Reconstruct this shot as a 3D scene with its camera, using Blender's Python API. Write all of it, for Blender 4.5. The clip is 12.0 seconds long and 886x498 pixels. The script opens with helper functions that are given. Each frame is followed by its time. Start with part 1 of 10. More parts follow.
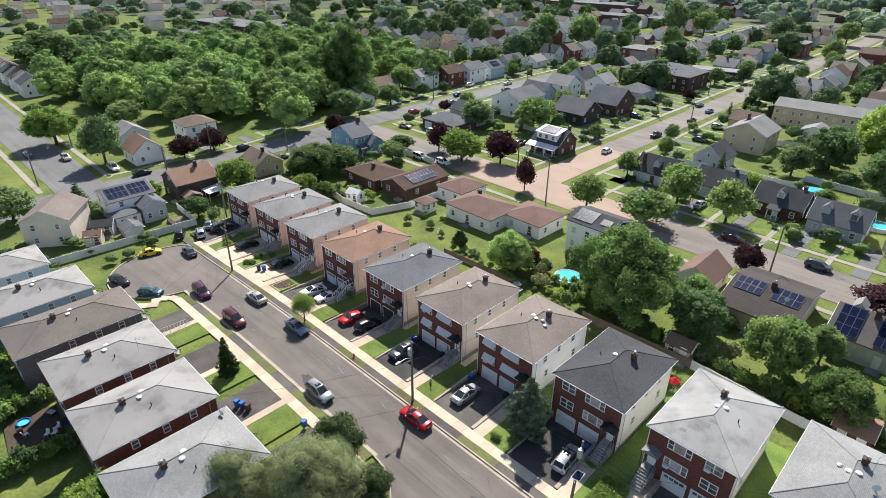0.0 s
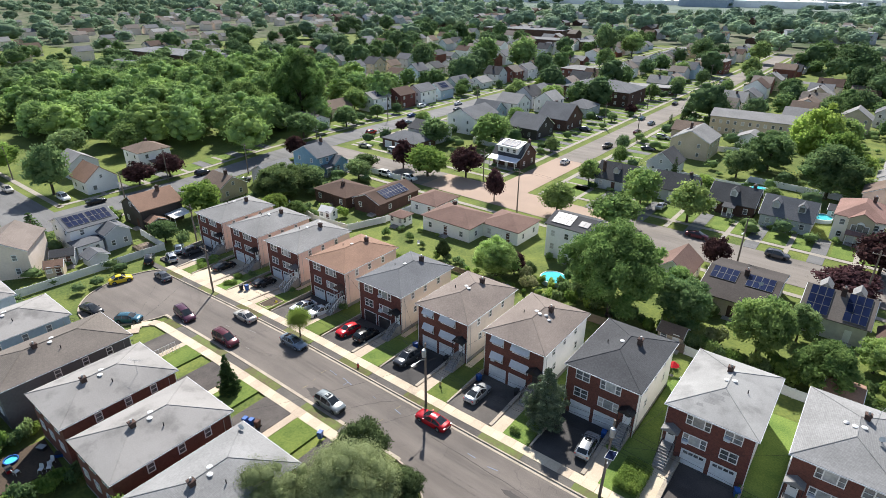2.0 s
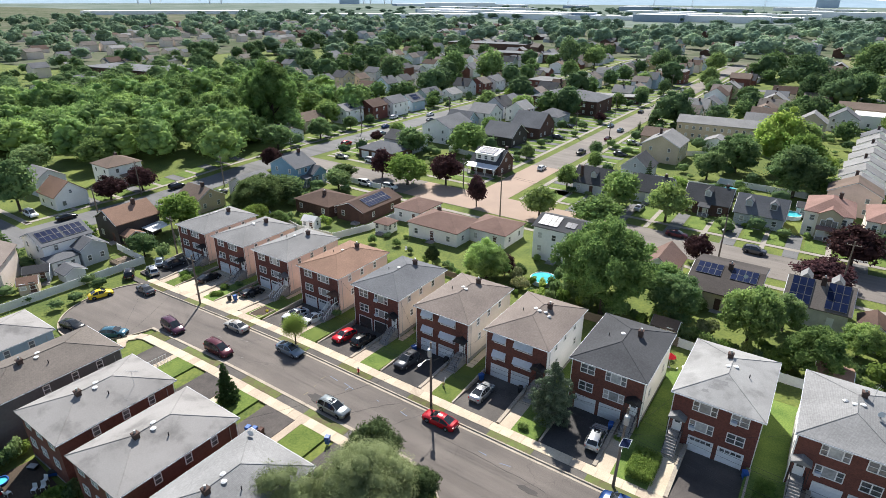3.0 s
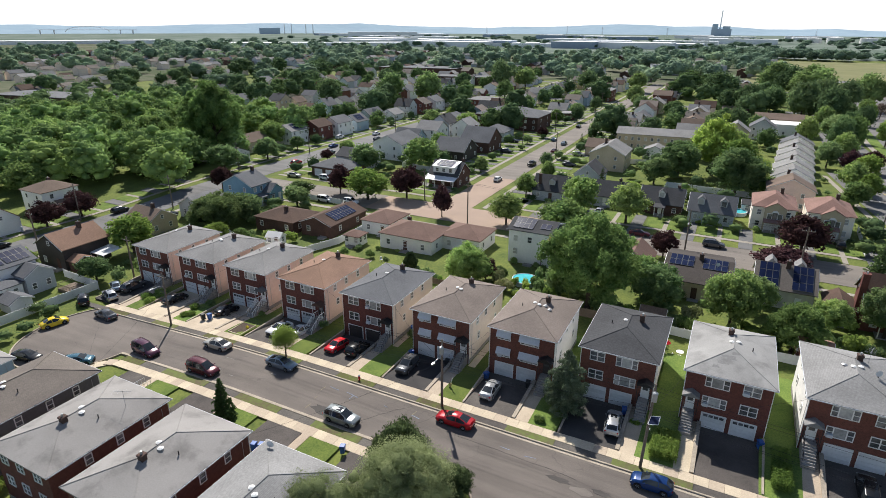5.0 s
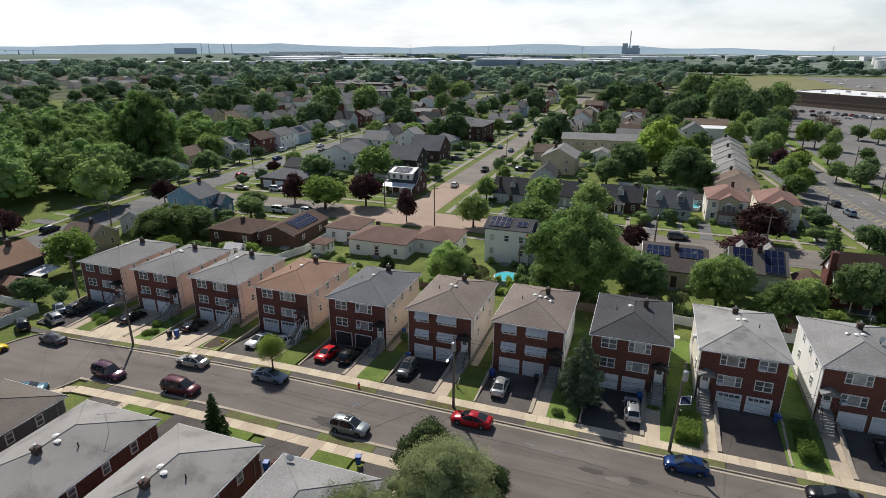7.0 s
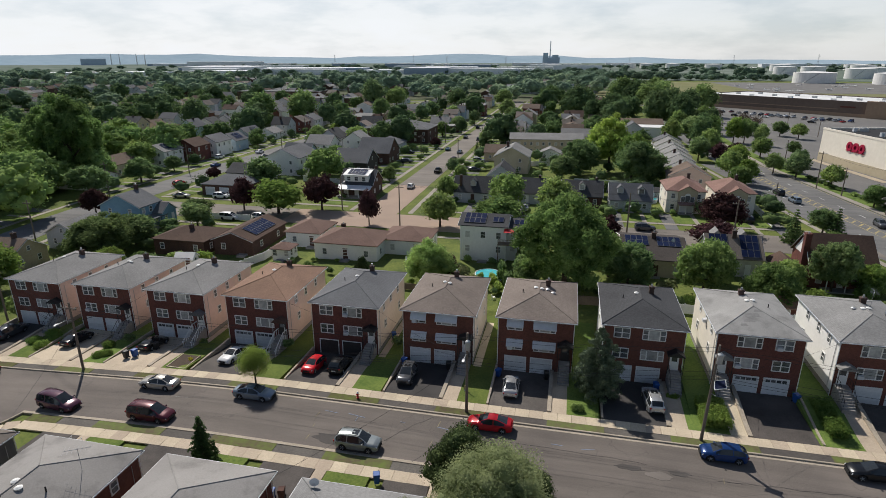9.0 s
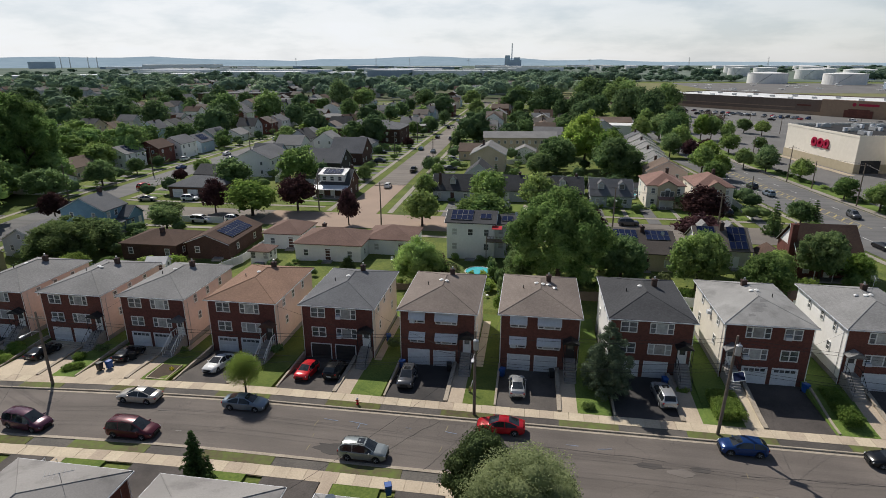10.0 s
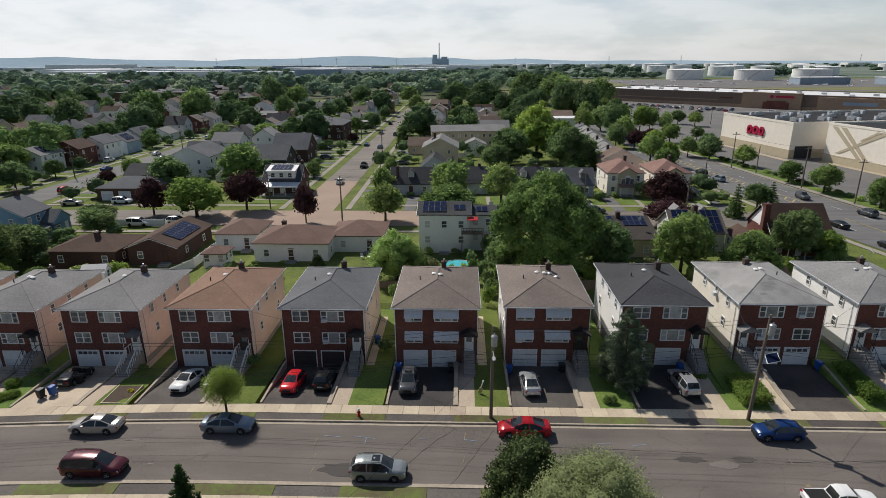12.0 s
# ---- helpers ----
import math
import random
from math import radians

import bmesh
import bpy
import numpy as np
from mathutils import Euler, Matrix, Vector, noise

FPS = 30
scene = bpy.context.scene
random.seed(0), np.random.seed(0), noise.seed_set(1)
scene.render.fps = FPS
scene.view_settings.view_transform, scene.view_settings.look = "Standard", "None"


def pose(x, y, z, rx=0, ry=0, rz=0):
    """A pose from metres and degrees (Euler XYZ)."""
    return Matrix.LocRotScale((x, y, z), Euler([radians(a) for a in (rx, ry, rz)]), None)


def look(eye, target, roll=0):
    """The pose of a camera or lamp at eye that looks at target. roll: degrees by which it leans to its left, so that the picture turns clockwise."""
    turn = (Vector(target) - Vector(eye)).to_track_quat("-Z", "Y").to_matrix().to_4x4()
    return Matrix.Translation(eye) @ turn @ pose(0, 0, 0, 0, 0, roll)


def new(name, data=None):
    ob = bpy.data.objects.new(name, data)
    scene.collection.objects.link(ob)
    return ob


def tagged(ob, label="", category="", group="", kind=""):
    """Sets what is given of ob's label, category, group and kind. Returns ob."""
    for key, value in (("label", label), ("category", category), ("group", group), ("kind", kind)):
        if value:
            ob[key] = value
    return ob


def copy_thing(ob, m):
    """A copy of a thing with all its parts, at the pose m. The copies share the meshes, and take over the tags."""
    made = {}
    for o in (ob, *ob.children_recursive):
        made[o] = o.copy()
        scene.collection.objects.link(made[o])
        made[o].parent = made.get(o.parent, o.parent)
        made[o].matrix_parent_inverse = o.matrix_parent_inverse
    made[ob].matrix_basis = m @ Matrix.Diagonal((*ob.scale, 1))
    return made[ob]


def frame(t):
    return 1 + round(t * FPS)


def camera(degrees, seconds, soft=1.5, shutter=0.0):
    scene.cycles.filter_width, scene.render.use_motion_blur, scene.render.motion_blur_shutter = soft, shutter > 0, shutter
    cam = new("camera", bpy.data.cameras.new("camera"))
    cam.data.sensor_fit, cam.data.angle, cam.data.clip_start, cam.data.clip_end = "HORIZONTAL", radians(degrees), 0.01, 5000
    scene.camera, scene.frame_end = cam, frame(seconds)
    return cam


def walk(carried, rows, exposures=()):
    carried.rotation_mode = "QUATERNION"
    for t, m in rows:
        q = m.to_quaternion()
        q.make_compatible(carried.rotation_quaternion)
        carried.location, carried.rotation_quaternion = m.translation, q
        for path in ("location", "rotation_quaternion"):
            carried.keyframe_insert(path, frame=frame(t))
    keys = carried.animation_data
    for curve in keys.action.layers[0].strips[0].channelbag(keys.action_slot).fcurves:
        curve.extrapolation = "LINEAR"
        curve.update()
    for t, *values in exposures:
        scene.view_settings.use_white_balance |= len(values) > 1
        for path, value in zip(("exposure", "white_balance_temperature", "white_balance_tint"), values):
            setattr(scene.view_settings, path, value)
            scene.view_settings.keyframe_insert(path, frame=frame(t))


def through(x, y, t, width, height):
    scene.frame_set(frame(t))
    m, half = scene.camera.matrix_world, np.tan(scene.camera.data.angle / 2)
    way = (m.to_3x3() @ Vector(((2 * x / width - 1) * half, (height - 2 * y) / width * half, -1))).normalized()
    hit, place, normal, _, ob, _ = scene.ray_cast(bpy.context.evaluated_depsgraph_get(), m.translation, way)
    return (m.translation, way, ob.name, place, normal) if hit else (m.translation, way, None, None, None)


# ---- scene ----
cam = camera(75.5, 12.0, 0.5)
PATH = [
    (0.0, 45.182, -38.57, 52.664, 61.946, -0.511, 44.842),
    (0.5, 44.366, -40.172, 52.328, 62.527, -0.493, 43.531),
    (1.0, 43.175, -41.999, 51.718, 63.17, -0.458, 41.86),
    (1.5, 41.831, -43.884, 50.953, 63.897, -0.415, 40.008),
    (2.0, 40.432, -45.718, 50.088, 64.616, -0.359, 38.137),
    (2.5, 38.967, -47.452, 49.186, 65.384, -0.306, 36.256),
    (3.0, 37.357, -49.086, 48.313, 66.096, -0.266, 34.365),
    (5.0, 29.849, -54.027, 44.382, 68.725, -0.181, 26.963),
    (5.5, 27.686, -54.764, 43.343, 69.243, -0.161, 25.132),
    (6.0, 25.482, -55.234, 42.282, 69.725, -0.149, 23.292),
    (6.5, 23.206, -55.476, 41.243, 70.162, -0.118, 21.441),
    (7.0, 20.908, -55.475, 40.184, 70.537, -0.084, 19.611),
    (9.0, 11.864, -53.494, 36.567, 71.479, 0.073, 12.418),
    (9.5, 9.684, -52.61, 35.722, 71.631, 0.122, 10.618),
    (10.0, 7.545, -51.605, 34.871, 71.726, 0.152, 8.807),
    (10.5, 5.441, -50.454, 34.071, 71.748, 0.183, 6.977),
    (11.0, 3.388, -49.223, 33.27, 71.759, 0.233, 5.116),
    (11.5, 1.409, -47.981, 32.526, 71.767, 0.293, 3.245),
    (12.0, 0.003, -47.055, 32.03, 71.692, 0.318, 1.825),
]
# the clip's own exposure falls as the bright sky comes into view
EXPOSURES = [(0.0, 0.84, 6290, 10), (2.0, 0.88, 6250, 10), (3.0, 0.85, 6250, 10), (3.5, 0.76, 6270, 10), (5.0, 0.48, 6370, 10.5), (5.5, 0.38, 6390, 10.5), (7.0, 0.09, 6440, 10.5), (9.5, -0.1, 6480, 10.5), (12.0, -0.14, 6480, 10.5)]
walk(cam, [(t, pose(x, y, z, rx, ry, rz)) for t, x, y, z, rx, ry, rz in PATH], EXPOSURES)

# ---------------------------------------------------------------- light
SUN_DIR = Vector((-0.43, 0.556, 0.712)).normalized()      # towards the sun
world = bpy.data.worlds.new("sky")
scene.world = world
world.use_nodes = True
wn, wl = world.node_tree.nodes, world.node_tree.links
wn.clear()
sky = wn.new("ShaderNodeTexSky")
sky.sky_type = "NISHITA"
sky.sun_disc = False
sky.sun_elevation = math.asin(SUN_DIR.z)
sky.sun_rotation = math.atan2(SUN_DIR.x, SUN_DIR.y)
sky.air_density, sky.dust_density, sky.ozone_density = 1.0, 0.6, 1.6
coord = wn.new("ShaderNodeTexCoord")
squash = wn.new("ShaderNodeMapping")
squash.inputs["Scale"].default_value = (4.6, 4.6, 17.0)
puffs = wn.new("ShaderNodeTexNoise")
puffs.inputs["Scale"].default_value, puffs.inputs["Detail"].default_value, puffs.inputs["Roughness"].default_value = 1.3, 6.0, 0.55
ramp = wn.new("ShaderNodeValToRGB")
ramp.color_ramp.elements[0].position, ramp.color_ramp.elements[1].position = 0.36, 0.66
ramp.color_ramp.elements[0].color, ramp.color_ramp.elements[1].color = (0.80, 0.80, 0.80, 1), (0.98, 0.98, 0.98, 1)
veil = wn.new("ShaderNodeMixRGB")
# high thin cloud, white with pale blue-grey streaks
streak = wn.new("ShaderNodeValToRGB")
streak.color_ramp.elements[0].position, streak.color_ramp.elements[1].position = 0.34, 0.52
streak.color_ramp.elements[0].color, streak.color_ramp.elements[1].color = (0.78, 0.845, 0.915, 1), (0.96, 0.99, 1.02, 1)
bright = wn.new("ShaderNodeVectorMath")
bright.operation, bright.inputs[3].default_value = "SCALE", 13.2
back = wn.new("ShaderNodeBackground")
back.inputs["Strength"].default_value = 0.076
wout = wn.new("ShaderNodeOutputWorld")
wl.new(coord.outputs["Generated"], squash.inputs["Vector"])
wl.new(squash.outputs[0], puffs.inputs["Vector"])
wl.new(puffs.outputs["Fac"], ramp.inputs[0])
wl.new(puffs.outputs["Fac"], streak.inputs[0])
wl.new(streak.outputs[0], bright.inputs[0])
wl.new(bright.outputs[0], veil.inputs[2])
# the veil of cloud thins out towards the zenith
updown = wn.new("ShaderNodeSeparateXYZ")
wl.new(coord.outputs["Generated"], updown.inputs[0])
thin = wn.new("ShaderNodeMapRange")
thin.inputs["From Min"].default_value, thin.inputs["From Max"].default_value = 0.14, 0.5
thin.inputs["To Min"].default_value, thin.inputs["To Max"].default_value = 1.0, 0.05
wl.new(updown.outputs["Z"], thin.inputs["Value"])
thinner = wn.new("ShaderNodeMath")
thinner.operation = "MULTIPLY"
wl.new(ramp.outputs[0], thinner.inputs[0])
wl.new(thin.outputs[0], thinner.inputs[1])
# and it is brightest on the sun's side
towards = wn.new("ShaderNodeVectorMath")
towards.operation = "DOT_PRODUCT"
towards.inputs[1].default_value = (SUN_DIR.x / math.hypot(SUN_DIR.x, SUN_DIR.y), SUN_DIR.y / math.hypot(SUN_DIR.x, SUN_DIR.y), 0)
wl.new(coord.outputs["Generated"], towards.inputs[0])
glowside = wn.new("ShaderNodeMapRange")
glowside.inputs["From Min"].default_value, glowside.inputs["From Max"].default_value = -0.2, 0.98
glowside.inputs["To Min"].default_value, glowside.inputs["To Max"].default_value = 0.25, 1.0
wl.new(towards.outputs["Value"], glowside.inputs["Value"])
sided = wn.new("ShaderNodeMath")
sided.operation = "MULTIPLY"
wl.new(thinner.outputs[0], sided.inputs[0])
wl.new(glowside.outputs[0], sided.inputs[1])
wl.new(sided.outputs[0], veil.inputs[0])
wl.new(sky.outputs[0], veil.inputs[1])
wl.new(veil.outputs[0], back.inputs["Color"])
wl.new(back.outputs[0], wout.inputs[0])
lamp = bpy.data.lights.new("sun", "SUN")
lamp.energy, lamp.angle, lamp.color = 4.9, radians(0.6), (1.0, 0.945, 0.86)
new("sun", lamp).matrix_world = look(SUN_DIR * 300, (0, 0, 0))


# ---------------------------------------------------------------- materials
MATS = {}


def mat(name, c1, c2=None, rough=0.85, fine=5.0, coarse=0.3, fac=0.5, bump=0.15, metal=0.0, spec=0.3, rnd=0.0, pattern=None, size=(0.2, 0.075), c3=None, island=0.0, stains=0.0):
    """A weathered surface: colour wanders between c1 and c2 at two scales; pattern: brick, shingle, siding or cracks."""
    if name in MATS:
        return MATS[name]
    m = bpy.data.materials.new(name)
    m.use_nodes = True
    n, l = m.node_tree.nodes, m.node_tree.links
    b = n["Principled BSDF"]
    b.inputs["Roughness"].default_value, b.inputs["Metallic"].default_value = rough, metal
    b.inputs["Specular IOR Level"].default_value = spec
    geo = n.new("ShaderNodeNewGeometry")
    c2 = c2 or tuple(x * 0.72 for x in c1)

    def noise_of(scale, detail=4.0):
        t = n.new("ShaderNodeTexNoise")
        t.inputs["Scale"].default_value, t.inputs["Detail"].default_value = scale, detail
        l.new(geo.outputs["Position"], t.inputs["Vector"])
        return t.outputs["Fac"]

    def arith(op, a, c, clamp=False):
        t = n.new("ShaderNodeMath")
        t.operation, t.use_clamp = op, clamp
        for s, v in zip(t.inputs, (a, c)):
            if isinstance(v, (int, float)):
                s.default_value = v
            else:
                l.new(v, s)
        return t.outputs[0]

    f1, f2 = noise_of(fine), noise_of(coarse)
    wander = arith("ADD", arith("MULTIPLY", f1, 1 - fac), arith("MULTIPLY", f2, fac))
    wander = arith("MULTIPLY", arith("SUBTRACT", wander, 0.36), 3.6, True)
    mix = n.new("ShaderNodeMixRGB")
    mix.inputs[1].default_value, mix.inputs[2].default_value = (*c1, 1), (*c2, 1)
    l.new(wander, mix.inputs[0])
    colour, height = mix.outputs[0], f1
    if pattern in ("brick", "shingle"):
        sep = n.new("ShaderNodeSeparateXYZ")
        l.new(geo.outputs["Position"], sep.inputs[0])
        com = n.new("ShaderNodeCombineXYZ")
        l.new(arith("ADD", sep.outputs[0], sep.outputs[1]), com.inputs[0])
        l.new(sep.outputs[2], com.inputs[1])
        tex = n.new("ShaderNodeTexBrick")
        tex.inputs["Scale"].default_value = 1.0
        tex.inputs["Brick Width"].default_value, tex.inputs["Row Height"].default_value = size
        tex.inputs["Mortar Size"].default_value = size[1] * 0.12
        tex.inputs["Color1"].default_value, tex.inputs["Color2"].default_value = (1, 1, 1, 1), (0.72, 0.72, 0.72, 1)
        tex.inputs["Mortar"].default_value = (1.25, 1.2, 1.15, 1) if pattern == "brick" else (0.5, 0.5, 0.5, 1)
        l.new(com.outputs[0], tex.inputs["Vector"])
        mul = n.new("ShaderNodeMixRGB")
        mul.blend_type, mul.inputs[0].default_value = "MULTIPLY", 0.8 if pattern == "brick" else 0.42
        l.new(colour, mul.inputs[1])
        l.new(tex.outputs["Color"], mul.inputs[2])
        colour = mul.outputs[0]
    if pattern == "siding":
        sep = n.new("ShaderNodeSeparateXYZ")
        l.new(geo.outputs["Position"], sep.inputs[0])
        height = arith("SUBTRACT", 1.0, arith("FRACT", arith("MULTIPLY", sep.outputs[2], 1 / size[1]), 0))
    if pattern == "cracks":
        warp = n.new("ShaderNodeTexNoise")
        warp.inputs["Scale"].default_value = 0.35
        add = n.new("ShaderNodeMixRGB")
        add.blend_type, add.inputs[0].default_value = "ADD", 1.0
        l.new(geo.outputs["Position"], warp.inputs["Vector"])
        gain = n.new("ShaderNodeVectorMath")
        gain.operation, gain.inputs[3].default_value = "SCALE", 5.0
        l.new(warp.outputs["Color"], gain.inputs[0])
        l.new(geo.outputs["Position"], add.inputs[1])
        l.new(gain.outputs[0], add.inputs[2])
        vor = n.new("ShaderNodeTexVoronoi")
        vor.feature, vor.inputs["Scale"].default_value = "DISTANCE_TO_EDGE", 0.13
        l.new(add.outputs[0], vor.inputs["Vector"])
        thin = arith("LESS_THAN", vor.outputs["Distance"], 0.005)
        gate = arith("GREATER_THAN", noise_of(0.16, 2.0), 0.5)
        line = arith("MULTIPLY", arith("MULTIPLY", thin, gate), 0.2)
        dark = n.new("ShaderNodeMixRGB")
        dark.inputs[2].default_value = (*(c3 or (0.02, 0.02, 0.021)), 1)
        l.new(line, dark.inputs[0])
        l.new(colour, dark.inputs[1])
        colour = dark.outputs[0]
    if pattern == "cracks":
        # wheel tracks and patches, drawn out along the lane
        stretch = n.new("ShaderNodeMapping")
        stretch.inputs["Scale"].default_value = (0.05, 0.55, 0.3)
        l.new(geo.outputs["Position"], stretch.inputs["Vector"])
        lane = n.new("ShaderNodeTexNoise")
        lane.inputs["Scale"].default_value, lane.inputs["Detail"].default_value, lane.inputs["Roughness"].default_value = 1.0, 5.0, 0.6
        l.new(stretch.outputs[0], lane.inputs["Vector"])
        worn = n.new("ShaderNodeHueSaturation")
        l.new(arith("ADD", arith("MULTIPLY", lane.outputs["Fac"], 0.9), 0.56), worn.inputs["Value"])
        l.new(colour, worn.inputs["Color"])
        colour = worn.outputs[0]
    if stains:
        # run-off streaks and weathered fields with edges of their own
        blot = n.new("ShaderNodeTexNoise")
        blot.inputs["Scale"].default_value, blot.inputs["Detail"].default_value, blot.inputs["Roughness"].default_value = 0.33, 7.0, 0.62
        l.new(geo.outputs["Position"], blot.inputs["Vector"])
        edge = arith("MULTIPLY", arith("SUBTRACT", blot.outputs["Fac"], 0.5), 6.0, True)
        soot = n.new("ShaderNodeHueSaturation")
        l.new(arith("SUBTRACT", 1.08, arith("MULTIPLY", edge, stains)), soot.inputs["Value"])
        l.new(colour, soot.inputs["Color"])
        colour = soot.outputs[0]
    if rnd or island:
        hsv = n.new("ShaderNodeHueSaturation")
        if rnd:
            info = n.new("ShaderNodeObjectInfo")
            src, amount = info.outputs["Random"], rnd
        else:
            src, amount = geo.outputs["Random Per Island"], island
        l.new(arith("ADD", arith("MULTIPLY", src, amount), 1 - amount / 2), hsv.inputs["Value"])
        l.new(arith("ADD", arith("MULTIPLY", src, amount * 0.06), 0.5 - amount * 0.03), hsv.inputs["Hue"])
        l.new(colour, hsv.inputs["Color"])
        colour = hsv.outputs[0]
    l.new(colour, b.inputs["Base Color"])
    if bump:
        bp = n.new("ShaderNodeBump")
        bp.inputs["Strength"].default_value, bp.inputs["Distance"].default_value = bump, 0.04
        l.new(height, bp.inputs["Height"])
        l.new(bp.outputs[0], b.inputs["Normal"])
    MATS[name] = m
    return m


def leaf_mat(name, c1, c2, through=0.42):
    """Leaves: light and dark by clump and by tree, partly letting the light through."""
    m = bpy.data.materials.new(name)
    m.use_nodes = True
    n, l = m.node_tree.nodes, m.node_tree.links
    n.clear()
    geo, info = n.new("ShaderNodeNewGeometry"), n.new("ShaderNodeObjectInfo")
    mix, hsv = n.new("ShaderNodeMixRGB"), n.new("ShaderNodeHueSaturation")
    mix.inputs[1].default_value, mix.inputs[2].default_value = (*c1, 1), (*c2, 1)
    # half by leaf, half by bough
    patch, blend, gain = n.new("ShaderNodeTexNoise"), n.new("ShaderNodeMath"), n.new("ShaderNodeMath")
    patch.inputs["Scale"].default_value, patch.inputs["Detail"].default_value = 0.42, 3.0
    l.new(geo.outputs["Position"], patch.inputs["Vector"])
    gain.operation, gain.inputs[1].default_value, gain.inputs[2].default_value = "MULTIPLY_ADD", 1.7, -0.6
    l.new(patch.outputs["Fac"], gain.inputs[0])
    blend.operation, blend.inputs[1].default_value, blend.use_clamp = "MULTIPLY_ADD", 0.5, True
    l.new(geo.outputs["Random Per Island"], blend.inputs[0])
    l.new(gain.outputs[0], blend.inputs[2])
    l.new(blend.outputs[0], mix.inputs[0])
    mr = n.new("ShaderNodeMapRange")
    mr.inputs["To Min"].default_value, mr.inputs["To Max"].default_value = 0.72, 1.3
    hr = n.new("ShaderNodeMapRange")
    hr.inputs["To Min"].default_value, hr.inputs["To Max"].default_value = 0.515, 0.485
    l.new(info.outputs["Random"], mr.inputs["Value"])
    l.new(info.outputs["Random"], hr.inputs["Value"])
    # and from tree to tree
    stand, share = n.new("ShaderNodeTexNoise"), n.new("ShaderNodeMapRange")
    stand.inputs["Scale"].default_value, stand.inputs["Detail"].default_value = 0.075, 1.0
    l.new(geo.outputs["Position"], stand.inputs["Vector"])
    share.inputs["From Min"].default_value, share.inputs["From Max"].default_value = 0.3, 0.7
    share.inputs["To Min"].default_value, share.inputs["To Max"].default_value = 0.68, 1.32
    l.new(stand.outputs["Fac"], share.inputs["Value"])
    both = n.new("ShaderNodeMath")
    both.operation = "MULTIPLY"
    l.new(mr.outputs[0], both.inputs[0])
    l.new(share.outputs[0], both.inputs[1])
    l.new(both.outputs[0], hsv.inputs["Value"])
    l.new(hr.outputs[0], hsv.inputs["Hue"])
    l.new(mix.outputs[0], hsv.inputs["Color"])
    b = n.new("ShaderNodeBsdfPrincipled")
    b.inputs["Roughness"].default_value, b.inputs["Specular IOR Level"].default_value = 0.85, 0.03
    t, add, out = n.new("ShaderNodeBsdfTranslucent"), n.new("ShaderNodeMixShader"), n.new("ShaderNodeOutputMaterial")
    add.inputs[0].default_value = through
    l.new(hsv.outputs[0], b.inputs["Base Color"])
    l.new(hsv.outputs[0], t.inputs["Color"])
    l.new(b.outputs[0], add.inputs[1])
    l.new(t.outputs[0], add.inputs[2])
    l.new(add.outputs[0], out.inputs[0])
    return m


FARWALK = mat("far_pavement_concrete", (0.33, 0.30, 0.255), (0.24, 0.215, 0.18), 0.9, 3.0, 0.2, 0.5, 0.1)
SCRUB = mat("district_gardens", (0.17, 0.165, 0.125), (0.065, 0.09, 0.05), 0.95, 0.08, 0.012, 0.5, 0.0, spec=0.0)
ASPHALT = mat("street_asphalt", (0.162, 0.140, 0.124), (0.110, 0.096, 0.086), 0.9, 9.0, 0.12, 0.6, 0.25, pattern="cracks")
ASPHALT_FAR = mat("road_asphalt", (0.16, 0.158, 0.155), (0.115, 0.113, 0.112), 0.9, 6.0, 0.08, 0.6, 0.1, pattern="cracks")
WARM_ASPHALT = mat("warm_worn_asphalt", (0.21, 0.185, 0.16), (0.15, 0.133, 0.118), 0.9, 6.0, 0.08, 0.6, 0.1, pattern="cracks")
RED_ASPHALT = mat("red_asphalt", (0.355, 0.262, 0.20), (0.28, 0.208, 0.163), 0.9, 5.0, 0.1, 0.6, 0.1)
DRIVE = mat("driveway_asphalt", (0.064, 0.059, 0.057), (0.034, 0.032, 0.032), 0.88, 8.0, 0.3, 0.6, 0.2, rnd=0.5)
OLD_DRIVE = mat("old_driveway_asphalt", (0.106, 0.093, 0.084), (0.054, 0.048, 0.045), 0.9, 8.0, 0.3, 0.6, 0.2, rnd=0.3, stains=0.3)
APRON = mat("apron_asphalt", (0.125, 0.112, 0.10), (0.075, 0.068, 0.062), 0.9, 6.0, 0.4, 0.5, 0.2, rnd=0.4)
LOT = mat("parking_asphalt", (0.175, 0.168, 0.16), (0.12, 0.117, 0.114), 0.9, 2.0, 0.05, 0.6, 0.1)
CONCRETE = mat("pavement_concrete", (0.55, 0.46, 0.345), (0.41, 0.34, 0.255), 0.9, 7.0, 0.4, 0.5, 0.15, rnd=0.3)
KERB = mat("kerb_concrete", (0.43, 0.37, 0.295), (0.28, 0.24, 0.19), 0.9, 5.0, 0.5, 0.5, 0.1)
BLOCKWORK = mat("concrete_block", (0.34, 0.32, 0.30), (0.22, 0.21, 0.20), 0.9, 6.0, 0.6, 0.5, 0.15)
GRASS = mat("grass", (0.168, 0.195, 0.05), (0.07, 0.10, 0.03), 0.95, 2.6, 0.16, 0.55, 0.5, spec=0.1)
LAWN = mat("mown_lawn", (0.16, 0.205, 0.05), (0.075, 0.12, 0.03), 0.95, 5.0, 0.35, 0.5, 0.5, spec=0.1, rnd=0.35)
VERGE = mat("worn_verge_grass", (0.125, 0.155, 0.045), (0.105, 0.085, 0.055), 0.95, 2.2, 0.5, 0.5, 0.5, spec=0.1, rnd=0.4)
DRY = mat("dry_grass", (0.21, 0.20, 0.10), (0.145, 0.155, 0.07), 0.95, 1.0, 0.03, 0.6, 0.3, spec=0.1)
